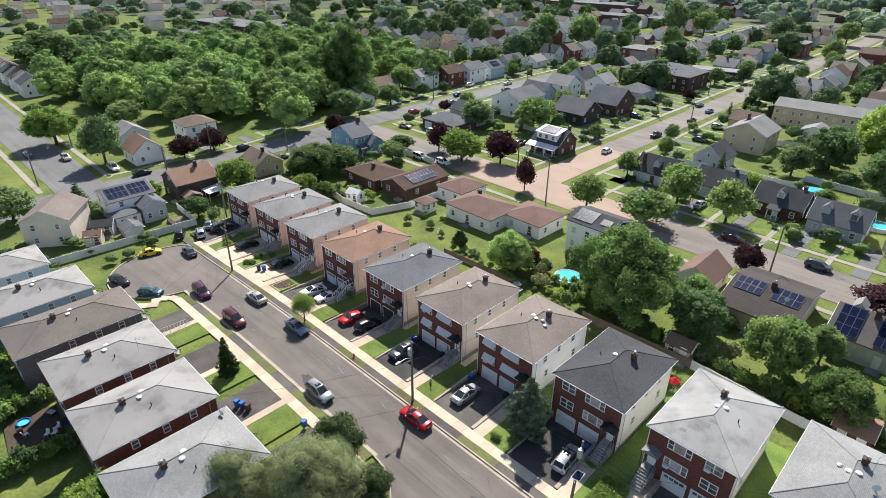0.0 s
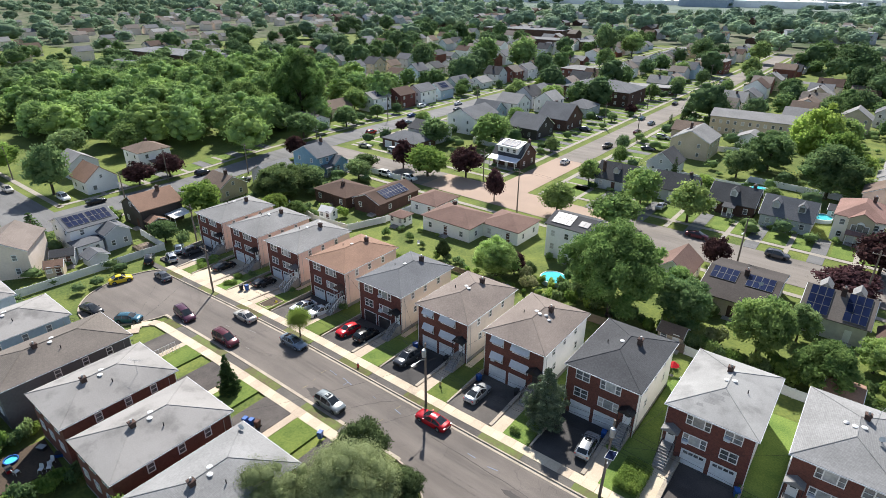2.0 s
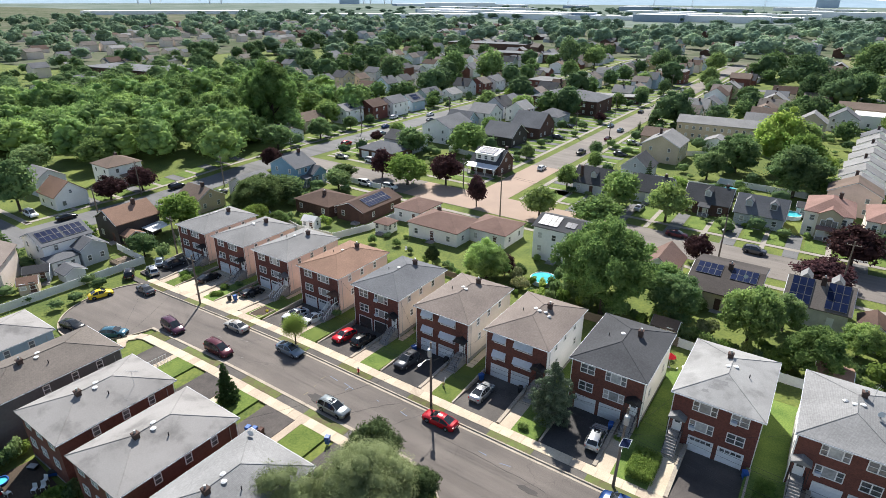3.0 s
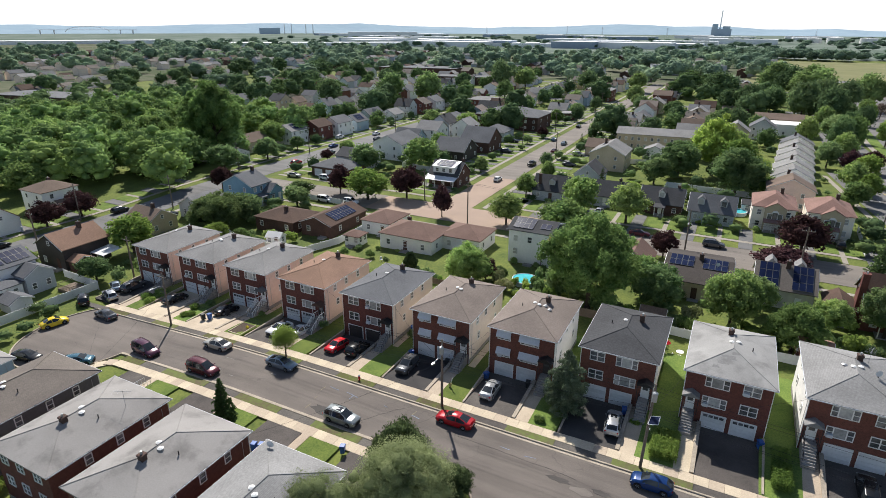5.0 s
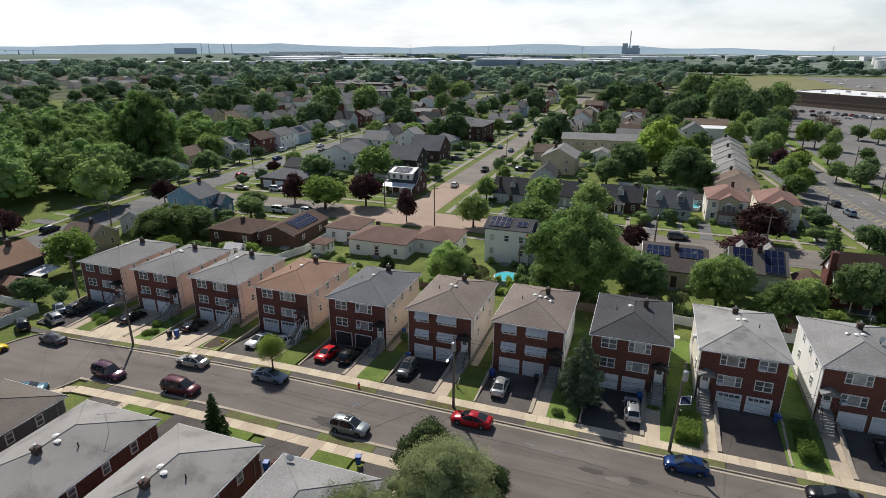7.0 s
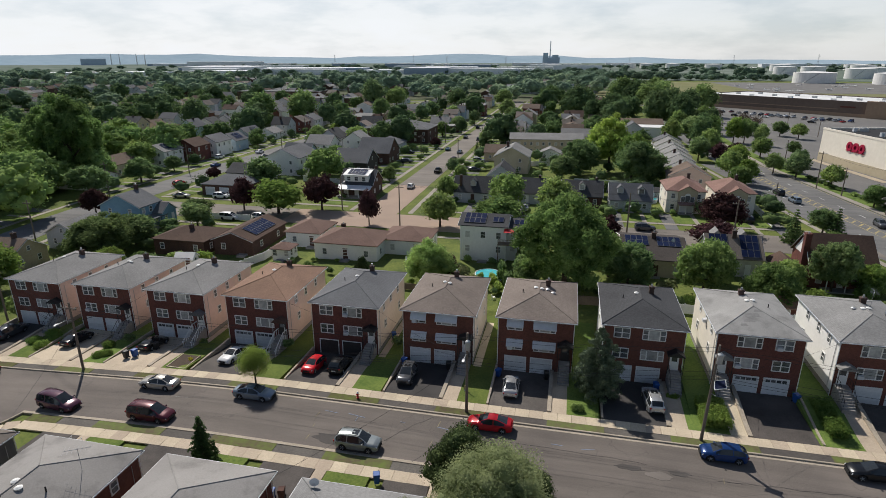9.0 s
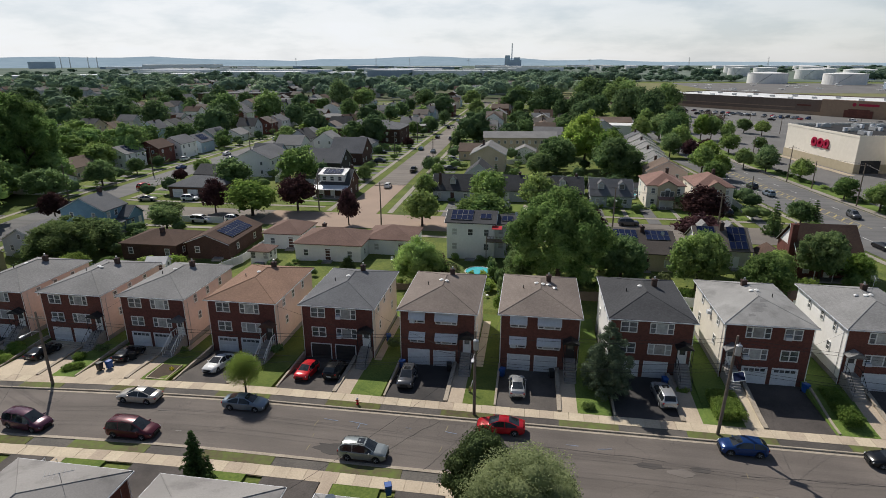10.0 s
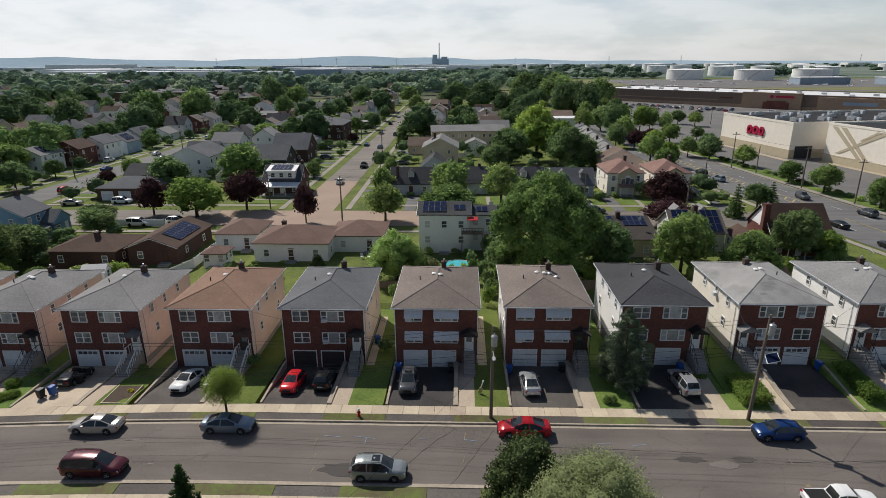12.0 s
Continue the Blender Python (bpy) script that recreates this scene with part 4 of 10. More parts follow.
sheet(s, 60, 215, 645, 930, 0.3, 100)
setting("airfield_grass", s, DRY, "dry yellowish airfield grass", "field")
s = Shape()
sheet(s, 60, 2600, 560, 585, 0.36, 200)
sheet(s, 215, 2600, 645, 930, 0.34, 200)
setting("airfield_tarmac", s, LOT, "pale grey airfield tarmac", "tarmac")

# front lawns, paths and drives along the far streets
random.seed(33)
s1, s2, s3 = Shape(), Shape(), Shape()
for x0, x1, ya, yb in ((-54.5, -42.7, 86, 322), (-25.4, -17.5, 90, 322), (-125, -118.4, 84, 322), (-98.8, -93, 88, 322), (-125, -118.4, 8, 60)):
    y = ya
    while y < yb:
        w_ = random.uniform(10.5, 12.5)
        sheet(s1, x0, x1, y, y + w_ - 3.4, -0.06, 6, 0.05)
        sheet(s2, x0, x1, y + w_ - 3.2, y + w_ - 0.3, -0.055, 6, 0.05)
        sheet(s3, x0, x1, y + w_ * 0.3, y + w_ * 0.3 + 1.0, -0.045, 6, 0.05)
        y += w_
for x in np.arange(-22, 56, 12.0):
    sheet(s1, x, x + 8.4, 85.2, 93.6, -0.06, 6, 0.05)
    sheet(s2, x + 8.6, x + 11.4, 79.4, 94, -0.05, 6, 0.05)
    sheet(s3, x + 4.0, x + 5.0, 79.6, 93.6, -0.045, 6, 0.05)
setting("front_lawns", s1, LAWN, "sunny mown front lawns along the far streets", "lawn")
setting("far_driveways", s2, ASPHALT_FAR, "grey asphalt driveways between the lawns", "driveway")
setting("far_paths", s3, FARWALK, "pale concrete garden paths across the lawns", "path")

# ---------------------------------------------------------------- the row of two-family houses
def steps(parent, x, y, z_top, z_low, width, rail, depth=1.15, n=8, run=0.27, concrete=None):
    """Entrance landing and flight of steps towards -y, with two railings."""
    material = concrete or BLOCKWORK
    part("landing", Shape().box(-width / 2, -depth, z_low - 0.4, width / 2, 0, z_top), material, parent, m=pose(x, y, 0))
    rise = (z_top - z_low) / n
    for k in range(1, n):
        part("step", Shape().box(-width / 2, -depth - k * run, z_low - 0.4, width / 2, -depth - (k - 1) * run, z_top - k * rise), material, parent, m=pose(x, y, 0))
    for side in (-1, 1):
        xx, fat = side * (width / 2 - 0.06), 1.9 if rail is VINYL else 1.0
        rl = part("railing", Shape().path([(xx, -0.1, z_top + 0.9), (xx, -depth, z_top + 0.9), (xx, -depth - (n - 1) * run, z_low + 0.95)], 0.03 * fat, 6), rail, parent, m=pose(x, y, 0))
        for k in range(3):
            yy = -0.12 - k * (depth - 0.14) / 2
            part("baluster", Shape().path([(xx, yy, z_top), (xx, yy, z_top + 0.9)], 0.018 * fat, 5), rail, rl)
        for k in range(1, n, 1 if fat > 1 else 2):
            yy = -depth - (k - 0.5) * run
            part("baluster", Shape().path([(xx, yy, z_top - k * rise), (xx, yy, z_top - (k - 0.5) * rise + 0.88)], 0.018 * fat, 5), rail, rl)


def row_house(cx, eave_y, eave_z, roof, side, label, mirror=False, awnings=False, rail=IRON, doors=GDOOR, vents=2, coolers=(), white_left=False, wide_left=False, blinds=(), open_garage=False, chimney_at=(0.9, 2.2), face=BRICK, depth=12.4, turn=0, hood=IRON, base=BLOCKWORK, pale_door=True):
    """A two-storey two-family house over a garage floor; origin in the middle of its front at the garage floor."""
    W, D = 8.9, depth
    h = thing("house", pose(cx, eave_y + 0.35 * (1 if not turn else -1), eave_z - EAVE, 0, 0, turn), label, "house", "two-family houses")
    f = -1 if mirror else 1
    body = Shape().box(-W / 2, 0.02, 1.15, W / 2, D, EAVE)
    part("side_wall", body, side, h)
    part("base_wall", Shape().box(-W / 2 - 0.02, 0.02, -0.6, W / 2 + 0.02, D + 0.02, 1.15), base, h, "grey concrete block base")
    part("front_wall", Shape().box(-W / 2, -0.12, -0.3, W / 2, 0.02, EAVE), face, h)
    r = roof_shape(W, D + 0.12, EAVE, "hip", "y", 1.5, 0.36, 0.14)
    rf = part("roof", r, roof, h, m=pose(0, D / 2 - 0.06, 0))
    # ridge and hip caps
    a, b, g = W / 2 + 0.36, D / 2 + 0.42, (D / 2 + 0.42) - (W / 2 + 0.36)
    top = EAVE + 0.14 + 1.5
    part("ridge_cap", Shape().path([(0, -g, top), (0, g, top)], 0.07, 6), roof, rf)
    for sx in (-1, 1):
        for sy in (-1, 1):
            part("ridge_cap", Shape().path([(sx * a, sy * b, EAVE + 0.15), (0, sy * g, top)], 0.05, 5), roof, rf)
    gut = Shape()
    gut.rings([[(x_, y_, EAVE + z_) for x_, y_ in q_] for z_, q_ in ((0.0, [(-a - 0.06, b), (-a - 0.06, -b - 0.07), (a + 0.06, -b - 0.07), (a + 0.06, b), (a + 0.002, b), (a + 0.002, -b - 0.002), (-a - 0.002, -b - 0.002), (-a - 0.002, b)]), (0.1, [(-a - 0.06, b), (-a - 0.06, -b - 0.07), (a + 0.06, -b - 0.07), (a + 0.06, b), (a + 0.002, b), (a + 0.002, -b - 0.002), (-a - 0.002, -b - 0.002), (-a - 0.002, b)]))])
    part("gutter", gut, ALU, h, "pale metal gutter", m=pose(0, D / 2 - 0.06, 0))
    for sx in (-1, 1):
        part("downpipe", Shape().tube((sx * (W / 2 + 0.05), -0.16, 0.2), (sx * (W / 2 + 0.05), -0.16, EAVE), 0.045, n=6), TRIM, h)
    # garages
    for k, x in enumerate((-W / 2 + 2.15, -W / 2 + 5.3)):
        x = x * f
        w, hh = 2.5, 2.0
        fr = Shape().box(-w / 2 - 0.1, -0.2, 0, -w / 2, -0.12, hh + 0.1).box(w / 2, -0.2, 0, w / 2 + 0.1, -0.12, hh + 0.1).box(-w / 2, -0.2, hh, w / 2, -0.12, hh + 0.1)
        g = part("garage_door", fr, TRIM, h, m=pose(x, 0, 0))
        # an open garage is drawn as dark panels, for its shaded inside
        for j in range(4):
            part("panel", Shape().box(-w / 2, -0.16, j * 0.5 + 0.01, w / 2, -0.12, j * 0.5 + 0.49).box(-w / 2 + 0.12, -0.172, j * 0.5 + 0.1, w / 2 - 0.12, -0.16, j * 0.5 + 0.4), doors if not open_garage else DARK_S, g)
        if wide_left:
            for j in range(4):
                part("pane", Shape().box(-w / 2 + 0.16 + j * 0.57, -0.19, 1.58, -w / 2 + 0.62 + j * 0.57, -0.173, 1.9), GLASS, g)
    # windows on two floors
    for z in (3.0, 5.6):
        lo = z < 4
        for k, (x, w, n) in enumerate(((-W / 2 + 2.0, 1.85, 2), (-W / 2 + 5.55, 2.6 if not (lo and not mirror) else 2.6, 3))):
            x = x * f
            window(h, x, -0.12, z, w, 1.32, n, 0, blind=(k, lo) in blinds, cooler=(k, lo) in coolers)
            if awnings:
                w2 = w / 2 + 0.08
                side_ = [(-0.66, 0.52), (-0.64, 0.52), (-0.64, 0.62), (-0.13, 1.34), (-0.13, 1.4), (-0.66, 0.67)]
                aw = Shape().rings([[(xx, yy, zz) for yy, zz in side_] for xx in (-w2, w2)])
                part("awning", aw, ALU, h, "pale slatted aluminium awning", m=pose(x, 0, z))
    # entrance
    xd = (W / 2 - 0.85) * f
    d = part("door", Shape().box(-0.5, -0.17, 0, 0.5, -0.12, 2.1), TRIM if pale_door else DARK_S, h, "white storm door" if pale_door else "dark front door", m=pose(xd, 0, 2.1))
    part("pane", Shape().box(-0.3, -0.185, 1.1, 0.3, -0.17, 1.85), GLASS, d)
    part("door_handle", Shape().tube((0.38, -0.17, 1.0), (0.38, -0.24, 1.0), 0.03, n=6), STEEL, d)
    hd = Shape()
    hd.hexa([(-0.95, -1.3, 0), (0.95, -1.3, 0), (0.95, -0.13, 0), (-0.95, -0.13, 0)], [(-0.95, -1.3, 0.08), (0.95, -1.3, 0.08), (0.95, -0.13, 0.08), (-0.95, -0.13, 0.08)])
    hd.poly([(-0.95, -1.3, 0.08), (0, -1.3, 0.62), (0, -0.13, 0.62), (-0.95, -0.13, 0.08)]).poly([(0.95, -1.3, 0.08), (0.95, -0.13, 0.08), (0, -0.13, 0.62), (0, -1.3, 0.62)])
    hd.poly([(-0.95, -1.3, 0.08), (0.95, -1.3, 0.08), (0, -1.3, 0.62)])
    part("door_hood", hd, hood, h, "small gabled metal door hood", m=pose(xd, 0, 4.3))
    for sx in (-0.85, 0.85):
        part("hood_post", Shape().tube((xd + sx, -1.2, 2.1), (xd + sx, -1.2, 4.3), 0.035, n=6), rail, h)
    steps(h, xd, -0.13, 2.1, 0.55, 1.35, rail, run=0.36 if rail is VINYL else 0.27)
    # side windows, three a side, and the rear
    for sx, fc in ((-1, -90), (1, 90)):
        for k, y in enumerate((2.6, 5.6, 8.9)):
            window(h, sx * W / 2, y, 5.65, 0.8, 1.15, 1, fc, cooler=(k == 1 and sx < 0 and len(coolers) > 1))
            if k != 1:
                window(h, sx * W / 2, y + 0.5, 3.05, 0.8, 1.15, 1, fc)
        part("meter_pipe", Shape().tube((sx * (W / 2 + 0.05), 0.7, 1.2), (sx * (W / 2 + 0.05), 0.7, 6.6), 0.03, n=6), STEEL, h)
    if turn:
        for x in (-2.6, 0.2, 2.8):
            window(h, x, D, 5.6, 1.2, 1.2, 2, 180)
            window(h, x, D, 3.0, 1.2, 1.2, 2, 180)
    # roof fittings
    chimney(h, chimney_at[0] * f, D / 2 + chimney_at[1], EAVE + 0.8, EAVE + 2.15, 0.56)
    random.seed(int(cx * 10))
    for k in range(vents):
        x, y = (-0.5 + k * 0.75) * f, D / 2 + 0.2 - 0.45 * (k % 2)
        z = EAVE + 0.14 + 1.5 * (1 - abs(x) / a)
        part("roof_vent", Shape().tube((0, 0, 0), (0, 0, 0.14), 0.2, 0.24, 10).tube((0, 0, 0.14), (0, 0, 0.24), 0.3, 0.12, 10), TRIM if k < 2 else STEEL, h, "round roof vent", m=pose(x, y, z - 0.04))
    part("vent_pipe", Shape().tube((0, 0, 0), (0, 0, 0.45), 0.06, n=8), IRON, h, "thin vent pipe", m=pose(-2.1 * f, D / 2 - 0.4, EAVE + 0.14 + 1.5 * (1 - 2.1 / a)))
    return h


row_house(*ROW[0], R_GREY, PEACH, "brick two-family house with grey roof and peach side wall", rail=IRON, vents=1, blinds=((1, True),))
row_house(*ROW[1], R_GREY, PEACH, "brick two-family house with grey roof and peach siding", rail=IRON, vents=2, coolers=((0, True),))
row_house(*ROW[2], R_GREY, PEACH, "brick two-family house with pale grey roof and white stair rails", rail=VINYL, vents=1, wide_left=True, hood=R_BLUE)
row_house(*ROW[3], R_RUST, PEACH, "brick two-family house with rust-brown roof and pinkish siding", rail=VINYL, vents=1, wide_left=True, blinds=((1, True),), hood=DARK_BRICK, pale_door=False, chimney_at=(0.5, 2.8))
row_house(*ROW[4], R_BLUE, CREAM, "brick two-family house with blue-grey shingle roof", vents=1, coolers=((1, False), (1, True)), open_garage=True, chimney_at=(0.7, 3.0))
row_house(*ROW[5], R_TAN, CREAM, "brick two-family house with tan roof and window awnings", awnings=True, vents=2, coolers=((0, False),), chimney_at=(0.6, 2.8))
row_house(*ROW[6], R_TAN, WHITE_S, "brick two-family house with tan roof and slatted awnings", awnings=True, vents=4, coolers=((0, True),), pale_door=False, chimney_at=(1.0, 1.6))
row_house(*ROW[7], R_DARK, WHITE_S, "brick two-family house with charcoal roof and white side", vents=1, blinds=((1, True),), chimney_at=(1.4, 1.3))
row_house(*ROW[8], R_BLEACHED, OFFWHITE_S, "brick two-family house with pale patched roof and off-white side", mirror=True, vents=2, coolers=((0, False), (1, True)), wide_left=True, hood=R_GREY, chimney_at=(0.4, 1.9))
row_house(*ROW[9], R_LIGHT, WHITE_S, "brick two-family house with pale shingle roof and white side", mirror=True, vents=3, hood=R_GREY, coolers=((1, True),), chimney_at=(-0.6, 2.0))
# weathered darker patches on the pale roof
h9 = ROW[8]
for px, py, w_, l_ in ((-0.4, 3.2, 1.7, 0.7), (-0.9, 2.3, 1.2, 0.6), (-1.6, 1.5, 0.8, 0.5), (0.3, 4.0, 0.9, 0.5)):
    zz = h9[2] + 0.14 + 1.5 * (py + 0.0) / 4.81
    tagged(part("roof_patch", Shape().hexa([(-w_ / 2, -l_ / 2, 0), (w_ / 2, -l_ / 2 + 0.1, 0), (w_ / 2 - 0.2, l_ / 2, 0), (-w_ / 2 + 0.1, l_ / 2 - 0.1, 0)], [(-w_ / 2, -l_ / 2, 0.02), (w_ / 2, -l_ / 2 + 0.1, 0.02), (w_ / 2 - 0.2, l_ / 2, 0.02), (-w_ / 2 + 0.1, l_ / 2 - 0.1, 0.02)]), R_GREY, m=pose(h9[0] + px, h9[1] - 0.07 + py, zz + 0.005, math.degrees(math.atan2(1.5, 4.81)), 0, 0)), "darker weathered patch of roof shingles", "roof patch", "roof patches")
# near side of the street, fronts turned to it
SOUTH = [(-13.3, -20.9, 6.25, R_WORN, BRICK, "brick house with pale grey hipped roof", 12.6), (-25.2, -20.8, 6.1, R_WORN, BRICK, "brick house with worn grey hipped roof", 12.6),
         (-38.4, -20.2, 5.4, R_TAUPE, GREY_S, "grey-sided house with brown-grey roof", 15.2), (-51.4, -22.9, 5.0, R_WORN, LBLUE_S, "light blue sided house with pale roof", 12.6),
         (-65.2, -25.6, 4.6, R_WORN, PALE_S, "pale sided house with grey roof", 12.6), (-1.4, -21.2, 6.3, R_LIGHT, BRICK, "brick house with light grey shingle roof", 12.6)]
for x, y, z, rf, sd, lb, dp in SOUTH:
    row_house(x, y, z, rf, sd, lb, vents=2, turn=180, face=sd, depth=dp, base=sd if sd is not BRICK else BLOCKWORK, chimney_at=(-0.3, 1.9))

# ---------------------------------------------------------------- front lots of the row
def lot_z(cx, up, y_house):
    zf = floor_z(cx)

    def z(x, y):
        k = smooth((y - 0.9) / (y_house - 0.9))
        return (ground_z(x, 0.9) + 0.1) * (1 - k) + (zf + up) * k
    return z


for i, (cx, ey, ez) in enumerate(ROW):
    f = -1 if i >= 8 else 1
    yh = ey + 0.2
    lx = cx - 4.5 * f

    def span(a, b):
        return (lx + a * f, lx + b * f) if f > 0 else (lx + b * f, lx + a * f)

    for nm, (a, b), up, material, lb, cat in (("driveway", span(0.1, 6.5), 0.0, CONCRETE if i in (1, 2) else DRIVE if i in (0, 5, 7) else OLD_DRIVE, "sloping driveway down to the garages", "driveway"),
                                              ("front_walk", span(6.95, 8.6), 0.5, CONCRETE, "concrete path to the entrance steps", "path"),
                                              ("front_lawn", span(8.6, 12.05 if i < 9 else 12.6), 0.55, LAWN, "mown green front lawn", "lawn")):
        s = sheet(Shape(), a, b, 0.86, yh if nm != "front_lawn" else 24.0, 0.0, 0.9, 0.6, z=lot_z(cx, up, ey))
        tagged(part(nm + "_north", s, material), lb, cat, kind="structure")
    for a, b in (span(-0.13, 0.1), span(6.5, 6.95)):
        s = Shape()
        zz, zd = lot_z(cx, 0.75, ey), lot_z(cx, 0.0, ey)
        ylist = [1.0 + (yh - 1.2) * k / 7 for k in range(8)]
        s.rings([[(a, y, zd(a, y) - 0.4), (b, y, zd(a, y) - 0.4), (b, y, zz(a, y) + 0.1), (a, y, zz(a, y) + 0.1)] for y in ylist])
        tagged(part("retaining_wall", s, KERB), "low pale concrete retaining wall beside a driveway", "retaining wall", "driveway walls", "structure")
# narrow concrete path between two of the houses, and walks along side walls
for i, a, b in ((7, 28.05, 29.3), (4, -10.5, -9.6), (2, -36.0, -35.2), (5, 1.9, 2.9)):
    tagged(part("side_walk_north", sheet(Shape(), a, b, 9.0, 21.6, 0.03, 1.5, 0.4, z=lot_z(ROW[i][0], 0.55, ROW[i][1])), CONCRETE), "narrow concrete path beside a house wall", "path", kind="structure")
# lots of the near side: lawns, dark drives, concrete paths
for (a, b) in DRIVES_S[:4]:
    zz = lambda x, y: ground_z(x, -12.9) + 0.09
    setting("driveway_south", sheet(Shape(), a, b, -20.4, -12.92, 0.0, 1.5, 0.5, z=zz), OLD_DRIVE, "worn brownish asphalt driveway", "driveway")
    setting("front_walk_south", sheet(Shape(), b + 0.1, b + 1.2, -20.4, -12.92, 0.03, 1.5, 0.5, z=zz), CONCRETE, "pale concrete path", "path")
    setting("front_lawn_south", sheet(Shape(), b + 1.25, b + 5.4, -20.6, -12.92, 0.02, 1.5, 0.5, z=zz), LAWN, "small mown front lawn", "lawn")

# ---------------------------------------------------------------- the houses of the district
FOOT = []                                                 # plots taken by houses


def house(cx, cy, w, d, eave, rz, wall, roof, label, kind="gable", ridge="x", rise=2.2, storeys=1, chim=None, porch=None, dormers=0, panels=None, cols=None, name="house", group="houses", z=None, over=0.35, plain=False, side_cols=2, cat="house", sill=0.95):
    """A detached house; its front looks to -y before it is turned by rz. rise: ridge above the eaves."""
    zg = ground_z(cx, cy) - 0.1 if z is None else z
    FOOT.append((cx, cy, max(w, d) / 2))
    h = thing(name, pose(cx, cy, zg, 0, 0, rz), label, cat, group)
    body = Shape().box(-w / 2, -d / 2, -0.4, w / 2, d / 2, eave)
    if kind == "gable":
        if ridge == "x":
            for sx in (-1, 1):
                body.poly([(sx * w / 2, -d / 2, eave), (sx * w / 2, d / 2, eave), (sx * w / 2, 0, eave + rise)])
        else:
            for sy in (-1, 1):
                body.poly([(-w / 2, sy * d / 2, eave), (w / 2, sy * d / 2, eave), (0, sy * d / 2, eave + rise)])
    part("wall", body, wall, h)
    if kind == "flat":
        part("roof", Shape().box(-w / 2 - 0.2, -d / 2 - 0.2, eave, w / 2 + 0.2, d / 2 + 0.2, eave + 0.3), roof, h)
    elif kind == "gable":
        # two slabs that leave the gable walls visible
        t, run = 0.16, (d / 2 if ridge == "x" else w / 2)
        slope = rise / run
        o = over
        s = Shape()
        length = (w if ridge == "x" else d) / 2 + o
        for sg in (-1, 1):
            e, zl, zt = sg * (run + o), eave - o * slope + 0.05, eave + rise + 0.05
            pts = [(-length, e, zl), (length, e, zl), (length, 0, zt), (-length, 0, zt)]
            if sg > 0:
                pts = [pts[1], pts[0], pts[3], pts[2]]
            if ridge == "y":
                pts = [(-p[1], p[0], p[2]) for p in pts]
            s.hexa(pts, [(p[0], p[1], p[2] + t) for p in pts])
        part("roof", s, roof, h)
        zl, zt = eave - o * slope + 0.05, eave + rise + 0.05
        for q in (-1, 1) if not (cy > 150 or cx < -118) else ():
            pts = [(q * (length + 0.02), -run - o, zl), (q * (length + 0.02), 0, zt), (q * (length + 0.02), run + o, zl)]
            if ridge == "y":
                pts = [(-p[1], p[0], p[2]) for p in pts]
            part("barge_board", Shape().path(pts, 0.07), TRIM, h)
    else:
        part("roof", roof_shape(w, d, eave, "hip", ridge, rise, over), roof, h)
    def seen(deg):
        """Whether the wall that looks that way (0: the front) is turned to the camera's side of the district."""
        a = radians(rz + deg)
        nx, ny = math.sin(a), -math.cos(a)
        return ny < 0.45 and not (nx < -0.5 and cx < -16) and not (nx > 0.5 and cx > 48)

    away = cy > 112 or cx < -118
    lev = [sill + 2.75 * k for k in range(storeys)]
    if not plain:
        n = cols or max(2, int(w / 3.2))
        for z0 in lev:
            for k in range(n):
                x = -w / 2 + w * (k + 0.5) / n
                if z0 < 2 and k == n // 2 and porch is not False:
                    continue
                if seen(0):
                    window(h, x, -d / 2, z0, 1.0, 1.3, 1, 0, blind=(k + int(cx)) % 3 == 0, small=away)
                if seen(180):
                    window(h, x, d / 2, z0, 1.0, 1.3, 1, 180, small=away)
            for k in range(side_cols):
                y = -d / 2 + d * (k + 0.5) / side_cols
                for sx, fc in ((-1, -90), (1, 90)):
                    if seen(fc):
                        window(h, sx * w / 2, y, z0, 0.9, 1.25, 1, fc, small=away)
        if kind == "gable" and rise > 2.0 and storeys == 1:
            for sg, fc in ((-1, -90), (1, 90)):
                if ridge == "x":
                    if seen(fc):
                        window(h, sg * w / 2, 0, eave + 0.2, 0.8, 1.0, 1, fc)
                elif seen(0 if sg < 0 else 180):
                    window(h, 0, sg * d / 2, eave + 0.2, 0.8, 1.0, 1, 0 if sg < 0 else 180)
        xd = -w / 2 + w * (n // 2 + 0.5) / n
        if not away:
            dr = part("door", Shape().box(-0.48, -0.06, 0, 0.48, 0, 2.05), TRIM if int(cx) % 2 else DARK_BRICK, h, m=pose(xd, -d / 2, 0.35))
            part("step", Shape().box(-0.9, -1.1, -0.4, 0.9, 0, 0.3).box(-0.9, -1.4, -0.4, 0.9, -1.1, 0.12), BLOCKWORK, h, m=pose(xd, -d / 2, 0))
    if porch:
        pw = porch
        s = Shape().box(-pw / 2, -2.2, -0.3, pw / 2, 0, 0.32)
        part("porch_floor", s, BLOCKWORK, h, m=pose(0, -d / 2 - 0.01, 0))
        s = Shape().hexa([(-pw / 2 - 0.2, -2.5, 2.5), (pw / 2 + 0.2, -2.5, 2.5), (pw / 2 + 0.2, 0, 3.0), (-pw / 2 - 0.2, 0, 3.0)], [(-pw / 2 - 0.2, -2.5, 2.62), (pw / 2 + 0.2, -2.5, 2.62), (pw / 2 + 0.2, 0, 3.12), (-pw / 2 - 0.2, 0, 3.12)])
        part("porch_roof", s, roof, h, m=pose(0, -d / 2 - 0.01, 0))
